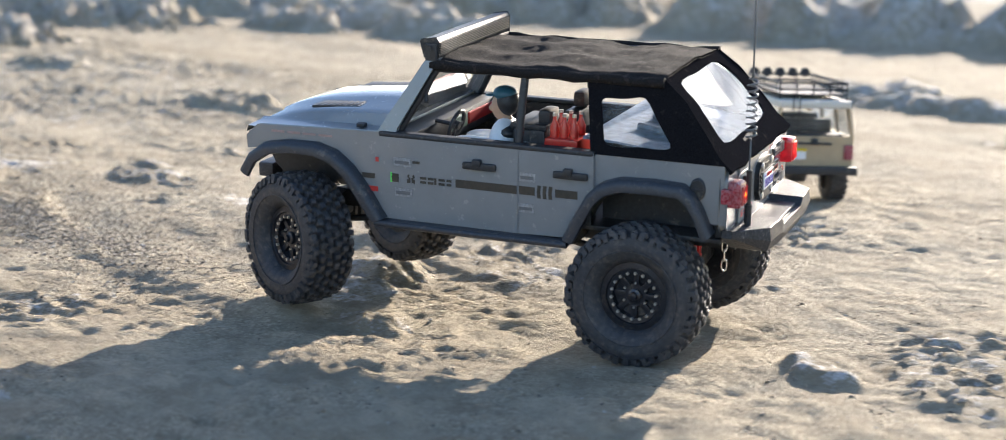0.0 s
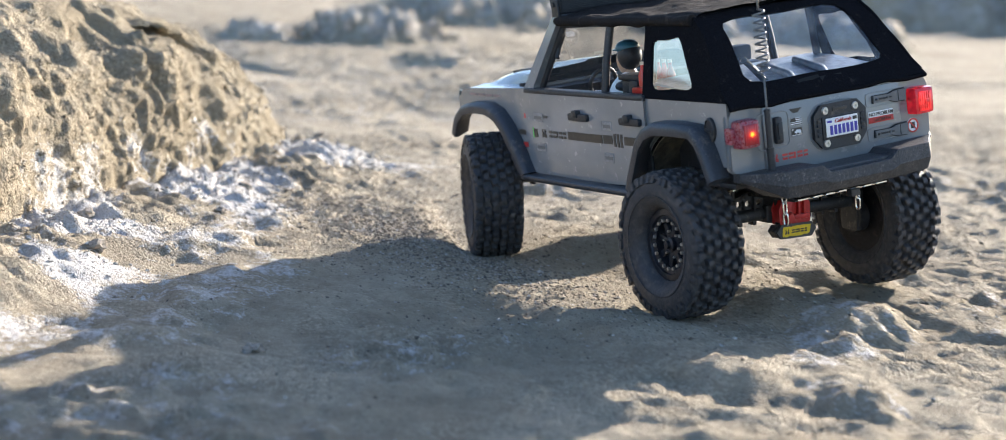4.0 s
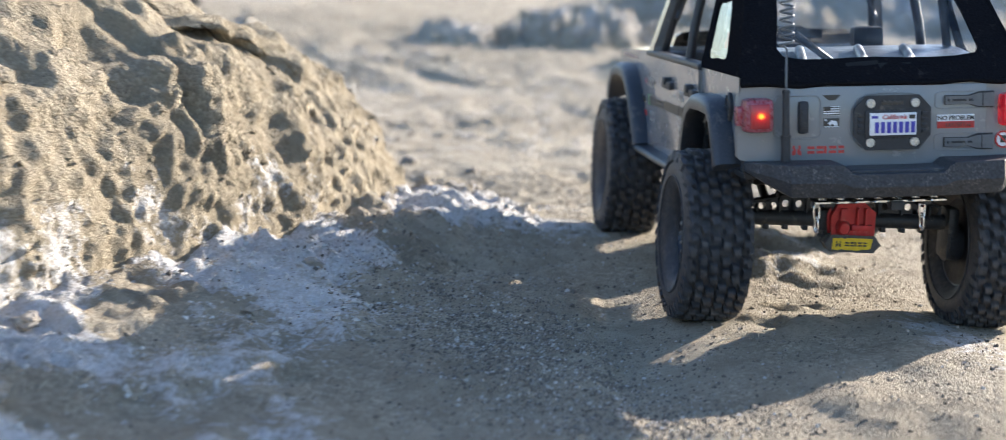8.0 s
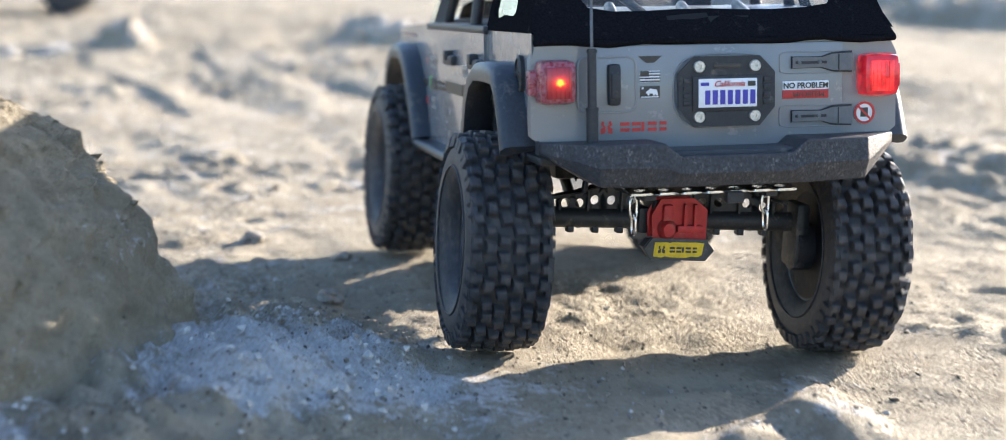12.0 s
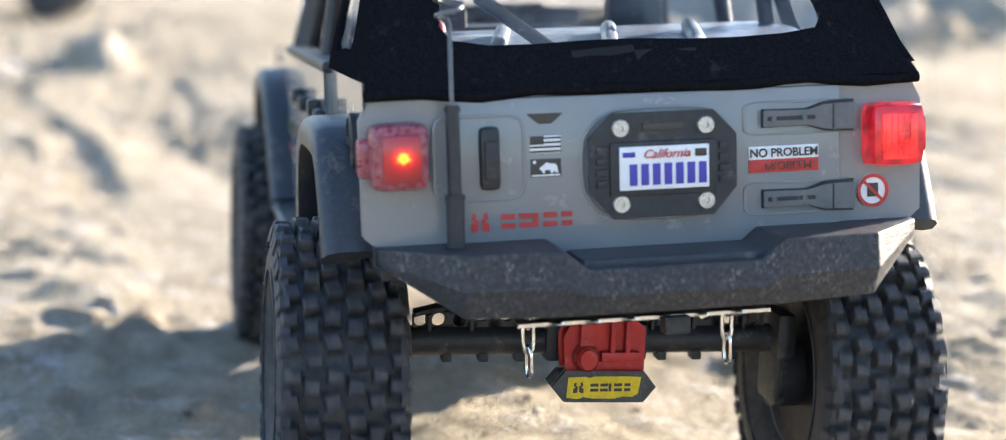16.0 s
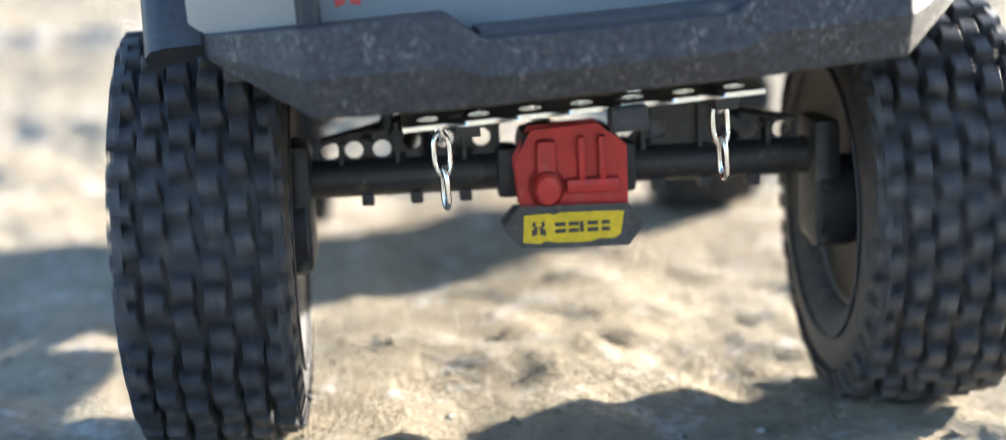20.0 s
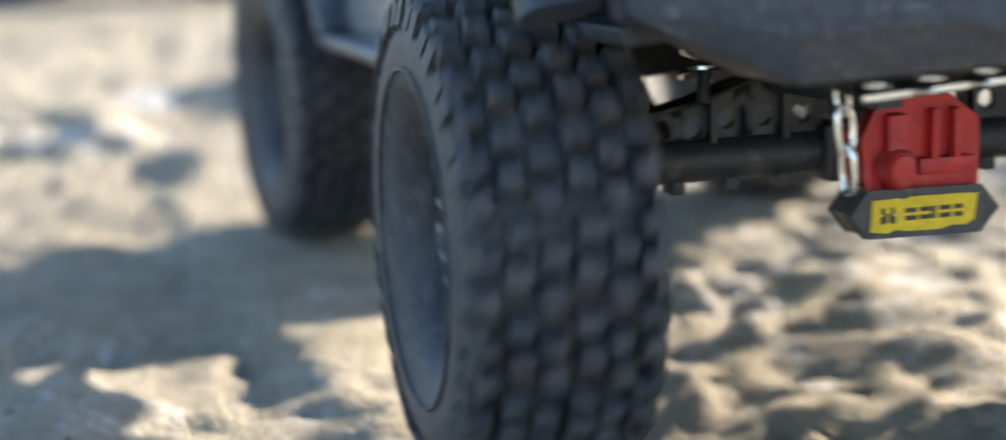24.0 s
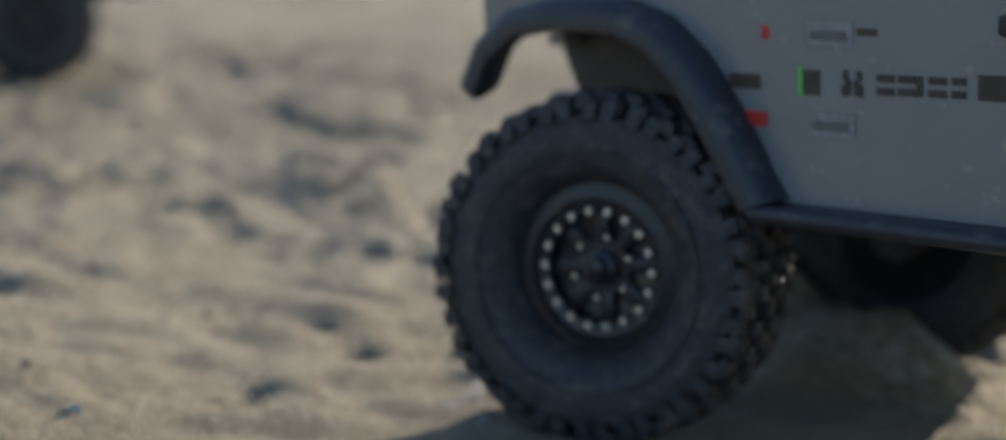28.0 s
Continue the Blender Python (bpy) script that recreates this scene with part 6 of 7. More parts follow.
    if sx > 0:
        sg = Mesh().prism([(0.0165, 0.0592), (0.0122, 0.0648), (-0.0175, 0.0643), (-0.0218, 0.0588), (-0.0175, 0.0535), (0.0122, 0.0540)], x - 0.0175, x - 0.0207, "x")
        sg.prism([(0.0165, 0.0592), (0.0122, 0.0535), (-0.0175, 0.0535), (-0.0180, 0.0632), (0.0132, 0.0632)], x - 0.0178, x - 0.0080, "x")
        sg.v = [(px_, py_ + 0.0016, pz_ + 0.0008) for px_, py_, pz_ in sg.v]
        sk = part("axle_skid", sg, SKID, ax, "dark skid with a worn yellow label", bevel=0.0006)
        edge = [(0.0135, 0.0560), (0.0130, 0.0637), (0.0060, 0.0639), (0.0048, 0.0634), (0.0030, 0.0640), (-0.0100, 0.0639), (-0.0150, 0.0636), (-0.0140, 0.0572), (-0.0120, 0.0560), (-0.0080, 0.0562), (-0.0050, 0.0554), (0.0040, 0.0556), (0.0070, 0.0562), (0.0090, 0.0554)]
        part("yellow_label", Mesh().prism(edge, x - 0.0206, x - 0.0210, "x"), YELLOW_DECAL, sk)
        mark("maker_mark", DARK_DECAL, sk, pose(x - 0.0211, -0.0005, 0.0598, 90, 0, -90), 0.00066)
    for s in (-1, 1):
        b0 = Mesh().bbox(x - 0.011, x + 0.011, min(s * 0.0715, s * 0.0800), max(s * 0.0715, s * 0.0800), 0.0480, 0.0850, 0.0035)
        b0.lathe([(0.0, 0.016), (0.012, 0.016), (0.0135, 0.010), (0.0135, 0.0)], 24, pose(x, s * 0.0735, 0.0597, 0, 0, 0 if s > 0 else 180))
        part("portal_box", b0, BLACK, ax, smooth=40)
    # links, shocks
    for s in (-1, 1):
        ln = Mesh().tube([(x + sx * 0.004, s * 0.050, 0.070), (x + sx * 0.11, s * 0.034, 0.084)], 0.0032, 10)
        part("suspension_link", ln, BLACK, ax, smooth=50)
        p0, p1 = Vector((x - sx * 0.004, s * 0.050, 0.088)), Vector((x + sx * 0.006, s * 0.040, 0.150))
        sh = Mesh().tube([p0, p0.lerp(p1, 0.45)], 0.0018, 8).tube([p0.lerp(p1, 0.42), p1], 0.0052, 12)
        sk = part("shock_absorber", sh, BLACK, ax, "black coil-over shock", smooth=50)
        d = (p1 - p0).normalized()
        u = d.orthogonal().normalized()
        w = d.cross(u)
        cp = [p0 + d * (0.006 + 0.0009 * i) + 0.0062 * (math.cos(i * 0.9) * u + math.sin(i * 0.9) * w) for i in range(52)]
        part("coil_spring", Mesh().tube(cp, 0.0008, 5), STEEL, sk, "bare steel spring", smooth=60)
    return ax


axle(REAR_AXLE, 1, 0)
axle(FRONT_AXLE, -1, 1)
part("drive_shaft", Mesh().tube([(0.02, 0.0, 0.075), (0.10, 0.0, 0.084), (0.20, 0.0, 0.084), (0.29, 0.0, 0.075)], 0.0034, 10), STEEL, truck, smooth=50)
# perforated tow plate and chains
k = Mesh()
for i in range(7):
    for j in range(3):
        y0, x0 = -0.038 + 0.0125 * i, -0.098 + 0.0135 * j
        out = sided([(x0, y0), (x0, y0 + 0.0125), (x0 + 0.0135, y0 + 0.0125), (x0 + 0.0135, y0)], 4)
        hole = []
        for qx, qy in out:
            a = math.atan2(qy - y0 - 0.00625, qx - x0 - 0.00675)
            hole.append((x0 + 0.00675 + 0.0029 * math.cos(a), y0 + 0.00625 + 0.0029 * math.sin(a)))
        k.ring(out, hole, lambda p, d: (p[0], p[1], 0.0972 + 0.115 * (p[0] + 0.098) + d), 0.0012)
plate2 = bpart("perforated_plate", k, STEEL, "bare steel perforated plate", smooth=30, weld=True)
bpart("plate_clip", Mesh().bbox(-0.101, -0.094, -0.006, 0.003, 0.0942, 0.1004, 0.001), BLACK, "", plate2)
for y in (0.0400, -0.0322):
    for i in range(3):
        ang = [2 * math.pi * q / 18 for q in range(18)]
        lk = [(0.0021 * math.cos(a), 0.0, 0.0040 * math.sin(a) + (0.0015 if math.sin(a) > 0 else -0.0015)) for a in ang]
        bpart("chain_link", Mesh().tube(lk, 0.0008, 7, True), STEEL, "bright steel chain link" if i == 0 else "", m=BODY @ pose(-0.052, y, 0.0962 - 0.0086 * i, 0, 0, 90 * (i % 2) + 15), smooth=60)

# wheels
tyre = Mesh()
prof = [(0.0300, -0.0150), (0.0330, -0.0190), (0.0400, -0.0226), (0.0470, -0.0230), (0.0518, -0.0212), (0.0536, -0.0165), (0.0545, -0.0090), (0.0547, 0.0), (0.0545, 0.0090), (0.0536, 0.0165), (0.0518, 0.0212), (0.0470, 0.0230), (0.0400, 0.0226), (0.0330, 0.0190), (0.0295, 0.0140), (0.0285, 0.0090)]
tyre.lathe(prof, 56, closed=True)
tread = Mesh()
N = 36
for row, (y, w, ln, hgt, lean) in enumerate(((0.0040, 0.0070, 0.0068, 0.0600, 8), (-0.0040, 0.0070, 0.0068, 0.0600, -8), (0.0112, 0.0064, 0.0066, 0.0598, -7), (-0.0112, 0.0064, 0.0066, 0.0598, 7), (0.0184, 0.0068, 0.0064, 0.0584, 4), (-0.0184, 0.0068, 0.0064, 0.0584, -4))):
    for i in range(N):
        a = 360 / N * (i + (0.5 if row in (1, 2, 5) else 0.0) + (0.12 if i % 2 else 0.0))
        ll = ln * (1.0 if i % 2 else 0.86)
        m = pose(0, 0, 0, 0, a, 0) @ pose(0, y + (0.0005 if i % 3 else -0.0005), 0, 0, 0, lean * (1 if i % 2 else -0.7))
        h0, h1, half = 0.0540, hgt - (0.0005 if i % 3 == 0 else 0.0), w / 2
        v = [(-ll / 2, -half, h0), (ll / 2, -half * 0.84, h0), (ll / 2, half, h0), (-ll / 2, half * 0.84, h0)]
        v += [(px_ * 0.80, py_ * 0.86, h1 - 0.0006) for px_, py_, pz_ in v]
        v += [(px_ * 0.62, py_ * 0.72, h1) for px_, py_, pz_ in v[:4]]
        tread.add(v, [(8, 9, 10, 11), (4, 5, 9, 8), (5, 6, 10, 9), (6, 7, 11, 10), (7, 4, 8, 11), (0, 1, 5, 4), (1, 2, 6, 5), (2, 3, 7, 6), (3, 0, 4, 7)], m)
for s in (-1, 1):
    for i in range(42):
        a = 360 / 42 * (i + (0.15 if i % 2 else 0.0))
        m = pose(0, 0, 0, 0, a, 0) @ Matrix.Diagonal((0.74, 1, 1, 1))
        top = 0.0570 if i % 2 else 0.0560
        y0, y1 = sorted((s * 0.0190, s * 0.0236))
        tread.add([(-0.0034, y0, 0.0500), (0.0034, y0, 0.0475), (0.0038, y0, top + 0.001), (-0.0038, y0, top + 0.001), (-0.0030, y1, 0.0508), (0.0030, y1, 0.0508), (0.0034, s * 0.0222 if s > 0 else y0, top), (-0.0034, s * 0.0222 if s > 0 else y0, top)] if s > 0 else
                 [(-0.0034, y1, 0.0500), (0.0034, y1, 0.0475), (0.0038, y1, top + 0.001), (-0.0038, y1, top + 0.001), (-0.0030, y0, 0.0508), (0.0030, y0, 0.0508), (0.0034, -0.0222, top), (-0.0034, -0.0222, top)],
                 [(0, 1, 2, 3), (4, 7, 6, 5), (0, 4, 5, 1), (1, 5, 6, 2), (2, 6, 7, 3), (3, 7, 4, 0)], m)
    ring_pts = [(0.0405 * math.cos(2 * math.pi * i / 48), s * 0.0230, 0.0405 * math.sin(2 * math.pi * i / 48)) for i in range(48)]
    tyre.tube(ring_pts, 0.0006, 5, True)
rim = Mesh().lathe([(0.0300, -0.0160), (0.0310, -0.0165), (0.0310, 0.0090), (0.0292, 0.0118), (0.0240, 0.0124), (0.0232, 0.0104), (0.0190, 0.0098), (0.0180, 0.0040), (0.0110, 0.0034), (0.0095, 0.0070), (0.0, 0.0072), ], 40)
rim.lathe([(0.0300, -0.0160), (0.0255, -0.0160), (0.0245, -0.0040), (0.0, -0.0030)], 40)
spoke = Mesh().bbox(-0.0026, 0.0026, 0.0030, 0.0074, 0.0085, 0.0195, 0.0008)
bolt = Mesh().lathe([(0.0, 0.0019), (0.0013, 0.0019), (0.0015, 0.0010), (0.0015, 0.0)], 8)
hub = Mesh().lathe([(0.0, 0.0140), (0.0030, 0.0135), (0.0036, 0.0110), (0.0058, 0.0100), (0.0060, 0.0060)], 12)
WHEELS = []
first = {}
for fx in (REAR_AXLE, FRONT_AXLE):
    for s in (1, -1):
        home = pose(fx, s * TYRE_Y, TYRE_R, 0, 0, 0 if s > 0 else 180)
        if not first:
            w = part("wheel", rim, RIM, truck, "black beadlock wheel with a dusty knobbly tyre", smooth=40)
            first["rim"] = w
            first["tyre"] = part("tyre", tyre, RUBBER, w, "dusty black knobbly tyre", smooth=35)
            first["tread"] = tagged(part("tread", tread, RUBBER, w), "dusty rubber tread blocks", kind="stuff")
            first["hub"] = part("hub_nut", hub, RIM, w, smooth=40)
            first["bolt"] = part("bolt", bolt, BOLT, w, "pale bolt", pose(0, 0, 0, 0, 0, 0) @ pose(0, 0.0103, 0.0195), smooth=40)
            lo = 1
        else:
            w = share("wheel", first["rim"], truck, home, "black beadlock wheel with a dusty knobbly tyre")
            share("tyre", first["tyre"], w, Matrix.Identity(4), "dusty black knobbly tyre")
            tagged(share("tread", first["tread"], w, Matrix.Identity(4)), "dusty rubber tread blocks", kind="stuff")
            share("hub_nut", first["hub"], w, Matrix.Identity(4))
            lo = 0
        w.matrix_basis = home
        for i in range(lo, 18):
            share("bolt", first["bolt"], w, pose(0, 0, 0, 0, 20 * i, 0) @ pose(0, 0.0103, 0.0195))
        for i in range(6):
            lug = pose(0, 0, 0, 0, 60 * i, 0) @ pose(0, 0.0066, 0.0105)
            if "lug" not in first:
                first["lug"] = part("lug_nut", Mesh().lathe([(0.0, 0.0024), (0.0009, 0.0024), (0.0011, 0.0), (0.0, 0.0)], 8), BOLT, w, "pale lug nut", lug, smooth=40)
            else:
                share("lug_nut", first["lug"], w, lug)
        for i in range(8):
            if "spoke" not in first:
                first["spoke"] = part("spoke", spoke, RIM, w, smooth=40)
            else:
                share("spoke", first["spoke"], w, pose(0, 0, 0, 0, 45 * i, 0))
        first["bolt"].matrix_basis = pose(0, 0.0103, 0.0195)
        WHEELS.append((w, fx, s))

# ---- what rides in the truck ----
RIDERS = []
d = bpy.data.meshes.new("driver_doll")
b = bmesh.new()


def blob(center, size, mi, sub=3):
    r = bmesh.ops.create_icosphere(b, subdivisions=sub, radius=1, matrix=Matrix.Translation(center) @ Matrix.Diagonal((*size, 1)))
    for v in r["verts"]:
        for f in v.link_faces:
            f.material_index, f.smooth = mi, True


blob((0.1520, 0.043, 0.2010), (0.0095, 0.0090, 0.0130), 0)
blob((0.1615, 0.043, 0.1985), (0.0030, 0.0022, 0.0032), 0, 2)
blob((0.1465, 0.043, 0.2050), (0.0105, 0.0112, 0.0125), 1)
blob((0.1490, 0.043, 0.2125), (0.0108, 0.0108, 0.0068), 2)
blob((0.1605, 0.043, 0.2105), (0.0070, 0.0085, 0.0012), 2, 2)
blob((0.148, 0.043, 0.1660), (0.0150, 0.0240, 0.0260), 3)
blob((0.142, 0.043, 0.1800), (0.0110, 0.0200, 0.0070), 1)
blob((0.172, 0.062, 0.1700), (0.0220, 0.0060, 0.0065), 3)
blob((0.172, 0.026, 0.1680), (0.0220, 0.0060, 0.0065), 3)
blob((0.148, 0.043, 0.1880), (0.006, 0.006, 0.008), 0, 2)
b.to_mesh(d)
b.free()
for mm in (SKIN, BLACK, CYAN, WHITE_DECAL):
    d.materials.append(mm)
doll = tagged(new("driver_doll", d), "small plastic driver figure in a dark cap and white jacket", "doll")
RIDERS.append(doll)
crate = tagged(new("bottle_crate"), "red toy crate holding small red bottles", "bottle crate")
part("crate", Mesh().bbox(0.070, 0.100, 0.040, 0.074, 0.166, 0.183, 0.0015), RED_PLASTIC, crate, smooth=35)
for i in range(3):
    for j in range(2):
        x, y = 0.0760 + 0.0090 * i, 0.049 + 0.016 * j
        bo = part("bottle", Mesh().lathe([(0.0, 0.0), (0.0040, 0.0), (0.0040, 0.012), (0.0016, 0.018), (0.0015, 0.0215), (0.0, 0.0215)], 14, pose(x, y, 0.180, 90)), RED_PLASTIC, crate, "small red bottle", smooth=50)
        part("bottle_cap", Mesh().lathe([(0.0019, 0.0), (0.0019, 0.0026), (0.0, 0.0028)], 10, pose(x, y, 0.2010, 90)), BOLT, bo, smooth=50)
RIDERS.append(crate)
case = tagged(new("storage_case"), "small black storage case with grey lettering bars", "case")
cb = part("case_body", Mesh().bbox(0.104, 0.134, 0.010, 0.062, 0.160, 0.186, 0.002), BLACK, case, smooth=35)
part("case_lid", Mesh().bbox(0.102, 0.136, 0.008, 0.064, 0.1865, 0.1915, 0.0015), BLACK, case, smooth=35)
mark("case_mark", GREY_DECAL, cb, pose(0.119, 0.0622, 0.174, 90, 0, 180), 0.0007)
RIDERS.append(case)

# ---- other toy vehicles standing on the ground ----


def small_wheel(parent, x, y, r, w, side):
    g = Mesh().lathe([(r * 0.52, -w / 2), (r * 0.80, -w / 2), (r * 0.95, -w * 0.4), (r, -w * 0.3), (r, w * 0.3), (r * 0.95, w * 0.4), (r * 0.80, w / 2), (r * 0.52, w / 2)], 32, closed=True)
    k0 = Mesh()
    for i in range(22):
        for k in (-0.3, 0.0, 0.3):
            k0.box(-r * 0.09, r * 0.09, w * (k - 0.13), w * (k + 0.13), r * 0.97, r * 1.05, pose(0, 0, 0, 0, 360 / 22 * (i + (0.5 if k else 0)), 0))
    t = part("tyre", g, RUBBER, parent, "dark knobbly tyre", pose(x, y, r), smooth=40)
    tagged(part("tread", k0, RUBBER, t), "rubber tread blocks", kind="stuff")
    part("rim", Mesh().lathe([(r * 0.54, -w * 0.3), (r * 0.54, w * 0.42), (r * 0.46, w * 0.42), (r * 0.40, w * 0.2), (r * 0.15, w * 0.2), (r * 0.12, w * 0.36), (0.0, w * 0.36)], 24), RIM, t, "", pose(0, 0, 0, 0, 0, 0 if side > 0 else 180), smooth=40)
    return t


def tan_wagon(m):
    t = tagged(new("toy_wagon"), "tan toy off-road wagon with a black roof rack", "toy car")
    hw = 0.050
    low = Mesh()
    for s in (-1, 1):
        prof = [(-0.060, 0.046), (-0.036, 0.046), *arc(0.0, 0.040, 0.034, 168, 14, 8), (0.128, 0.044), *arc(0.165, 0.040, 0.034, 168, 14, 8), (0.214, 0.050), (0.214, 0.078), (0.130, 0.086), (-0.060, 0.086)]
        low.prism(prof, s * (hw - 0.004), s * hw)
    low.prism([(-0.061, 0.046), (-0.057, 0.046), (-0.057, 0.086), (-0.061, 0.086)], -hw + 0.002, hw - 0.002)
    low.box(0.126, 0.215, -hw + 0.003, hw - 0.003, 0.074, 0.084).box(-0.056, 0.21, -0.030, 0.030, 0.044, 0.05).box(0.206, 0.214, -hw + 0.003, hw - 0.003, 0.05, 0.08)
    body = part("body", low, TAN_PAINT, t, smooth=30)
    for x0, x1 in ((-0.060, -0.052), (-0.004, 0.004), (0.056, 0.063), (0.108, 0.116)):
        for s in (-1, 1):
            k = 0.013 if x0 > 0.1 else 0.0
            part("pillar", Mesh().add([(x0 + k, s * hw, 0.086), (x1 + k, s * hw, 0.086), (x1, s * (hw - 0.006), 0.122), (x0, s * (hw - 0.006), 0.122), (x0 + k, s * (hw - 0.003), 0.086), (x1 + k, s * (hw - 0.003), 0.086), (x1, s * (hw - 0.009), 0.122), (x0, s * (hw - 0.009), 0.122)], [(0, 1, 2, 3), (4, 7, 6, 5), (0, 4, 5, 1), (3, 2, 6, 7), (0, 3, 7, 4), (1, 5, 6, 2)]), TAN_PAINT, body)
    part("roof", Mesh().bbox(-0.062, 0.118, -hw + 0.005, hw - 0.005, 0.120, 0.130, 0.004), PALE_PAINT, t, "pale roof", smooth=40)
    for s in (-1, 1):
        for x0, x1 in ((-0.051, -0.005), (0.005, 0.055), (0.064, 0.108)):
            part("side_window", Mesh().add([(x0, s * (hw - 0.002), 0.087), (x1, s * (hw - 0.002), 0.087), (x1, s * (hw - 0.0075), 0.121), (x0, s * (hw - 0.0075), 0.121)], [(0, 1, 2, 3)]), CLEAR, t).visible_shadow = False
        lamp = part("tail_lamp", Mesh().bbox(-0.0635, -0.0600, min(s * 0.038, s * 0.0495), max(s * 0.038, s * 0.0495), 0.058, 0.076, 0.001), LENS, t, "red tail lamp", smooth=40)
        part("side_moulding", Mesh().bbox(-0.05, 0.20, min(s * hw, s * (hw + 0.0015)), max(s * hw, s * (hw + 0.0015)), 0.060, 0.064, 0.0005), BLACK, t)
        part("mirror", Mesh().bbox(0.108, 0.114, min(s * 0.052, s * 0.064), max(s * 0.052, s * 0.064), 0.088, 0.098, 0.002), BLACK, t, smooth=40)
        for x in (0.0, 0.165):
            part("flare", Mesh().tube([(p[0], s * (hw + 0.002), p[1]) for p in arc(x, 0.040, 0.036, 170, 10, 12)], 0.0032, 8), BLACK, t, smooth=50)
            small_wheel(t, x, s * 0.046, 0.028, 0.024, s)
    part("rear_window", Mesh().add([(-0.0600, -hw + 0.008, 0.088), (-0.0600, hw - 0.008, 0.088), (-0.0580, hw - 0.012, 0.120), (-0.0580, -hw + 0.012, 0.120)], [(0, 1, 2, 3)]), CLEAR, t).visible_shadow = False
    part("windscreen", Mesh().add([(0.128, -hw + 0.004, 0.087), (0.128, hw - 0.004, 0.087), (0.113, hw - 0.010, 0.121), (0.113, -hw + 0.010, 0.121)], [(0, 1, 2, 3)]), CLEAR, t).visible_shadow = False
    part("interior", Mesh().bbox(-0.05, 0.10, -0.04, 0.04, 0.052, 0.088, 0.003).bbox(0.04, 0.05, -0.034, 0.034, 0.088, 0.106, 0.003).bbox(-0.02, -0.012, -0.034, 0.034, 0.088, 0.104, 0.003), BLACK, t, "dark interior and seats", smooth=40)
    part("rear_bumper", Mesh().bbox(-0.074, -0.061, -0.053, 0.053, 0.040, 0.050, 0.002), BLACK, t, "black rear bumper", smooth=40)
    part("front_bumper", Mesh().bbox(0.214, 0.228, -0.053, 0.053, 0.042, 0.056, 0.002), BLACK, t, smooth=40)
    part("hinge_bar", Mesh().bbox(-0.0640, -0.0605, -0.022, 0.022, 0.076, 0.079, 0.0008).bbox(-0.066, -0.0605, -0.004, 0.004, 0.076, 0.084, 0.001), BLACK, t, smooth=40)
    pl = part("number_plate", Mesh().bbox(-0.0630, -0.0605, 0.010, 0.032, 0.058, 0.068, 0.0006), WHITE_DECAL, t, "small white number plate")
    part("plate_bar", Mesh().box(-0.0635, -0.0629, 0.010, 0.032, 0.068, 0.0715), YELLOW_DECAL, pl)
    part("ladder", Mesh().tube([(-0.063, 0.022, 0.088), (-0.0610, 0.020, 0.135)], 0.0011, 6).tube([(-0.063, 0.030, 0.088), (-0.0610, 0.028, 0.135)], 0.0011, 6), BLACK, t)
    part("snorkel", Mesh().tube([(0.125, 0.0525, 0.080), (0.116, 0.0520, 0.100), (0.108, 0.049, 0.128), (0.110, 0.049, 0.136)], 0.0032, 8), BLACK, t, "black snorkel", smooth=50)
    rack = part("roof_rack", Mesh().box(-0.045, 0.100, -0.040, 0.040, 0.1345, 0.1365), BLACK, t, "black roof rack full of gear")
    for z in (0.142, 0.150):
        part("rack_rail", Mesh().tube([(-0.047, -0.042, z), (-0.047, 0.042, z), (0.102, 0.042, z), (0.102, -0.042, z)], 0.0014, 6, True), BLACK, rack)
    for i in range(9):
        for s in (-1, 1):
            part("rack_post", Mesh().tube([(-0.047 + 0.0186 * i, s * 0.042, 0.130), (-0.047 + 0.0186 * i, s * 0.042, 0.150)], 0.0012, 6), BLACK, rack)
    for i in range(1, 4):
        for x in (-0.047, 0.102):
            part("rack_post", Mesh().tube([(x, -0.042 + 0.021 * i, 0.134), (x, -0.042 + 0.021 * i, 0.150)], 0.0012, 6), BLACK, rack)
    for i in range(5):
        part("rack_lamp", Mesh().lathe([(0.0, 0.0), (0.006, 0.0), (0.006, 0.005), (0.0, 0.006)], 14, pose(0.104, -0.034 + 0.017 * i, 0.152, 0, 0, -90)), BLACK, rack, smooth=40)
    t.matrix_basis = m
    return t


tan_wagon(pose(-0.030, -0.800, surface(-0.03, -0.80) + 0.001, 0, 0, -30) @ Matrix.Scale(1.1, 4))


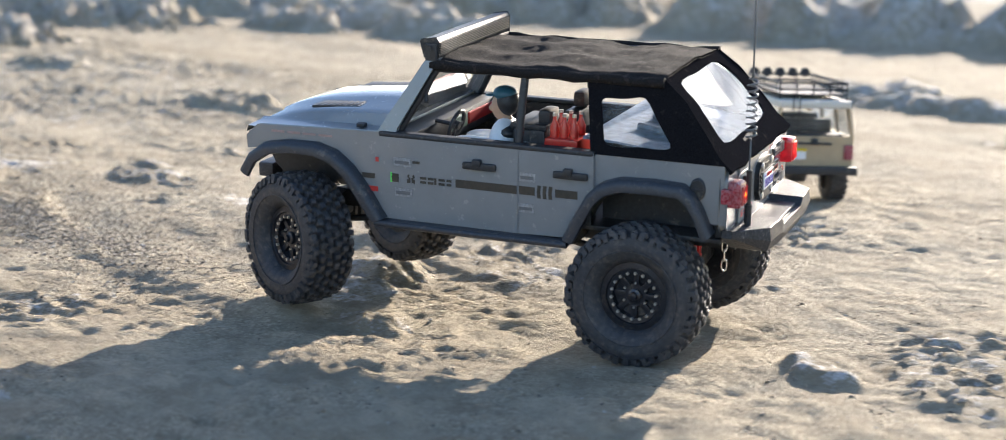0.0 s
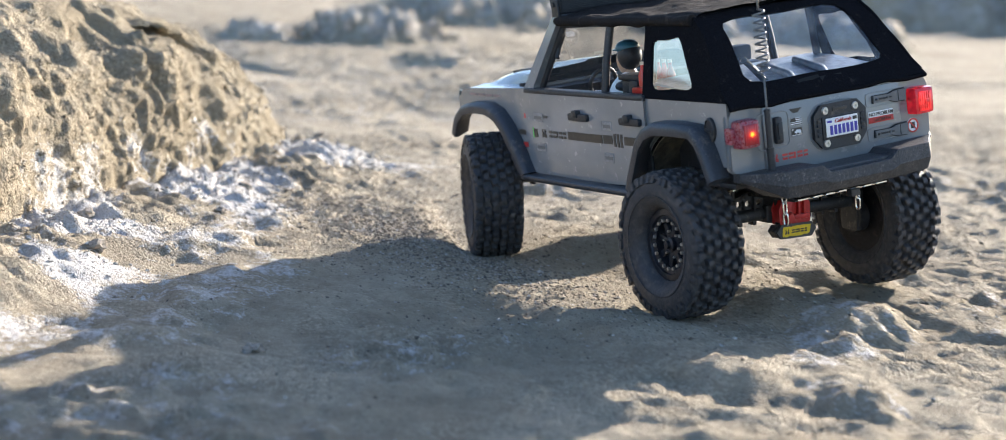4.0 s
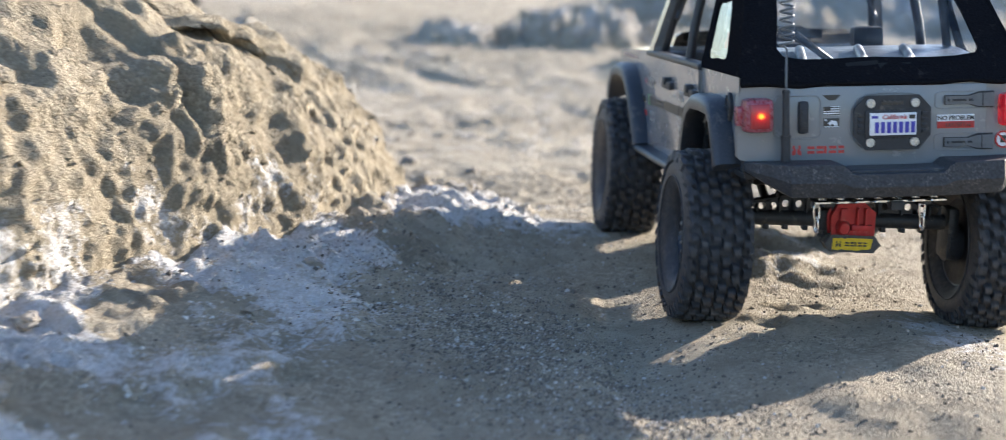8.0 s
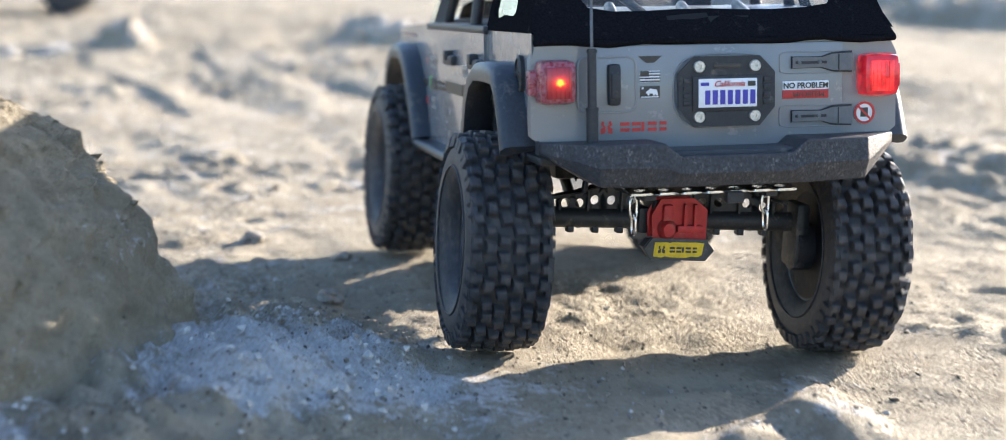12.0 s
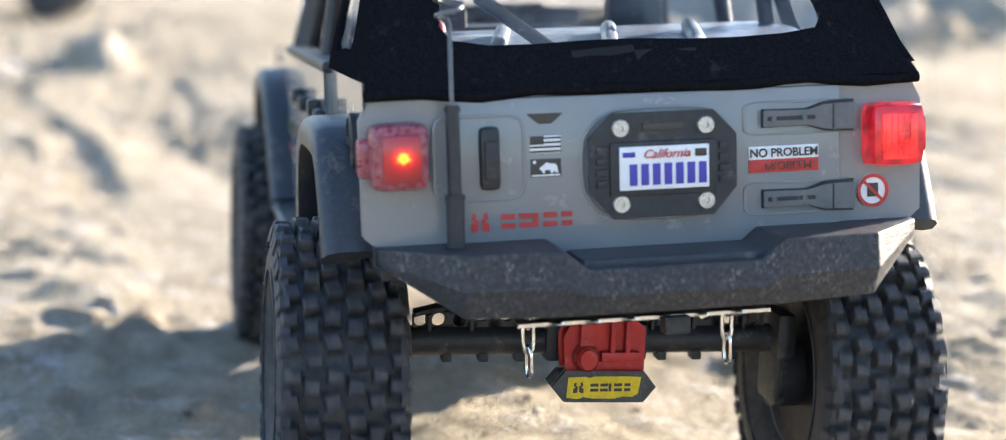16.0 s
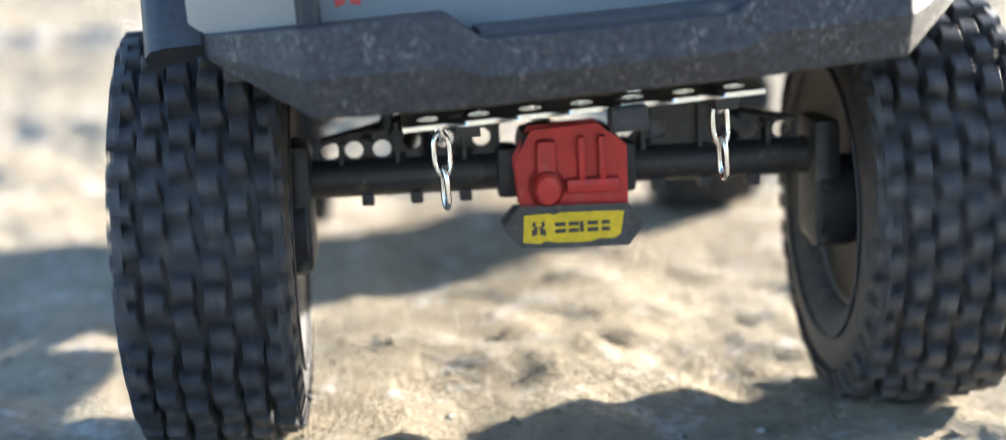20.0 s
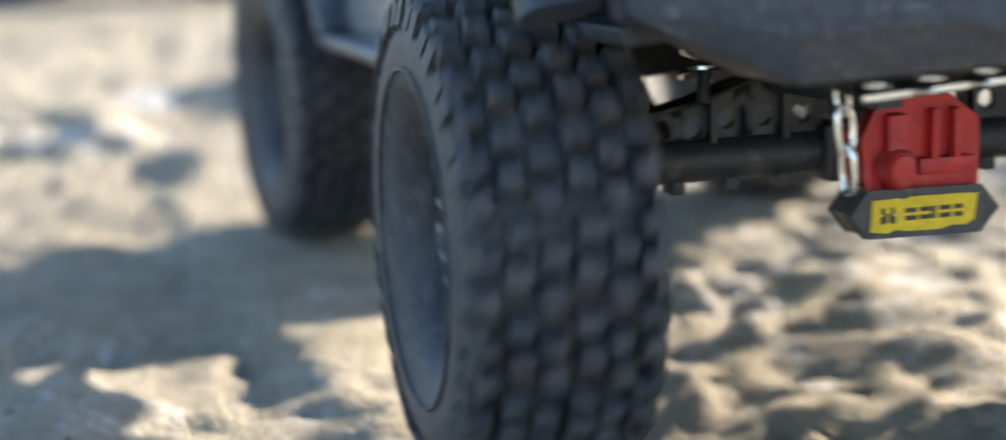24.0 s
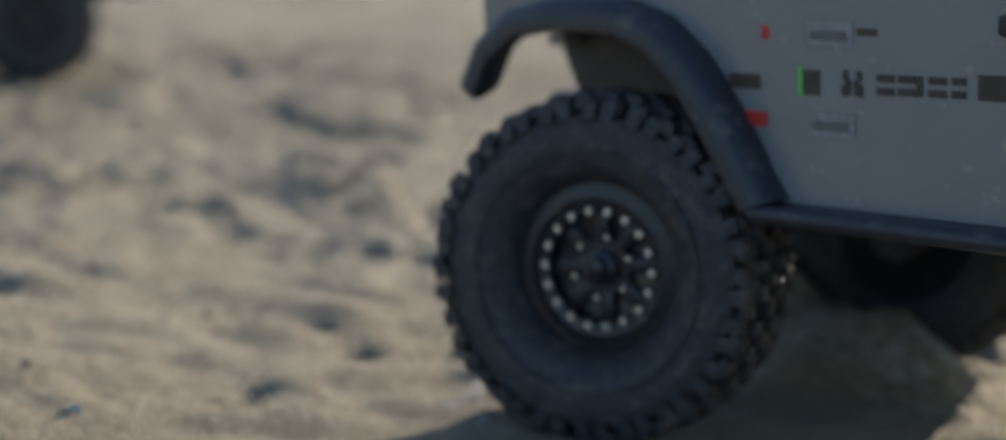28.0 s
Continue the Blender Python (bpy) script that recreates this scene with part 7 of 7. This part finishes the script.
def blue_truck(m):
    t = tagged(new("toy_pickup"), "blue toy off-road pickup with big dark tyres", "toy truck")
    hw = 0.088
    for s in (-1, 1):
        prof = [(-0.080, 0.085), (-0.060, 0.085), *arc(0.0, 0.080, 0.060, 170, 12, 10), (0.23, 0.082), *arc(0.29, 0.080, 0.060, 170, 12, 10), (0.372, 0.090), (0.372, 0.140), (0.225, 0.150), (-0.080, 0.150)]
        part("side_panel", Mesh().prism(prof, s * (hw - 0.006), s * hw), BLUE_PAINT, t, bevel=0.002)
        part("rock_slider", Mesh().tube([(0.065, s * 0.092, 0.078), (0.225, s * 0.092, 0.078)], 0.005, 10), BLACK, t, smooth=50)
        for x in (0.0, 0.29):
            part("flare", Mesh().tube([(p[0], s * (hw + 0.006), p[1]) for p in arc(x, 0.080, 0.063, 172, 8, 14)], 0.006, 8), BLACK, t, smooth=50)
            small_wheel(t, x, s * 0.084, 0.054, 0.044, s)
        part("side_window", Mesh().add([(0.08, s * (hw - 0.003), 0.152), (0.205, s * (hw - 0.003), 0.152), (0.180, s * (hw - 0.014), 0.200), (0.09, s * (hw - 0.014), 0.200)], [(0, 1, 2, 3)]), DARK_GLASS, t)
    part("bonnet", Mesh().bbox(0.222, 0.372, -hw + 0.004, hw - 0.004, 0.138, 0.152, 0.004), BLUE_PAINT, t, smooth=40)
    part("cab", Mesh().prism([(0.225, 0.150), (0.186, 0.204), (0.086, 0.204), (0.072, 0.150)], -hw + 0.010, hw - 0.010), DARK_GLASS, t, "dark glazed cab")
    part("roof", Mesh().bbox(0.082, 0.190, -hw + 0.011, hw - 0.011, 0.203, 0.211, 0.003), BLUE_PAINT, t, smooth=40)
    part("bed", Mesh().box(-0.078, 0.07, -hw + 0.006, hw - 0.006, 0.098, 0.102).box(-0.080, -0.074, -hw + 0.004, hw - 0.004, 0.09, 0.149), BLUE_PAINT, t)
    part("chassis", Mesh().bbox(-0.07, 0.36, -0.040, 0.040, 0.070, 0.092, 0.003).tube([(0, -0.07, 0.056), (0, 0.07, 0.056)], 0.007, 10).tube([(0.29, -0.07, 0.056), (0.29, 0.07, 0.056)], 0.007, 10), BLACK, t, "black chassis and axles", smooth=40)
    part("rear_bumper", Mesh().bbox(-0.100, -0.080, -0.085, 0.085, 0.078, 0.096, 0.003), BLACK, t, smooth=40)
    part("front_bumper", Mesh().bbox(0.372, 0.394, -0.085, 0.085, 0.078, 0.098, 0.003), BLACK, t, smooth=40)
    t.matrix_basis = m
    return t


blue_truck(pose(4.31, 0.010, surface(4.31, 0.1) + 0.002, 0, 0, 78))


# ---- what moves ----
STEER = [(0.0, -28), (2.5, -27), (4.5, -18), (6.0, -17), (7.0, -9), (8.0, -1), (9.5, 6), (11.0, 4), (13.0, 0), (20.0, 1), (22.5, 5), (23.5, 9), (24.5, 4), (25.5, 5), (26.5, 11), (27.3, 18), (28.0, 20)]


def motions():
    walk(truck, CAR_ROWS)
    for rider in RIDERS:
        walk(rider, [(t, m @ BODY) for t, m in CAR_ROWS])
    times = [t for t, m in CAR_ROWS]
    dist = [0.0]
    for (ta, a), (tb, b) in zip(CAR_ROWS, CAR_ROWS[1:]):
        dist.append(dist[-1] + (b.translation - a.translation).length)
    ticks = [0.2 * i for i in range(141)]
    for w, fx, s in WHEELS:
        rows = []
        for t in ticks:
            roll = math.degrees(np.interp(t, times, dist) / TYRE_R)
            turn = np.interp(t, [r[0] for r in STEER], [r[1] for r in STEER]) if fx else 0.0
            king = pose(fx, s * 0.080, TYRE_R, 0, 0, turn) @ pose(0, s * (TYRE_Y - 0.080), 0)
            rows.append((t, king @ pose(0, 0, 0, 0, 0, 0 if s > 0 else 180) @ pose(0, 0, 0, 0, s * roll, 0)))
        walk(w, rows)


motions()
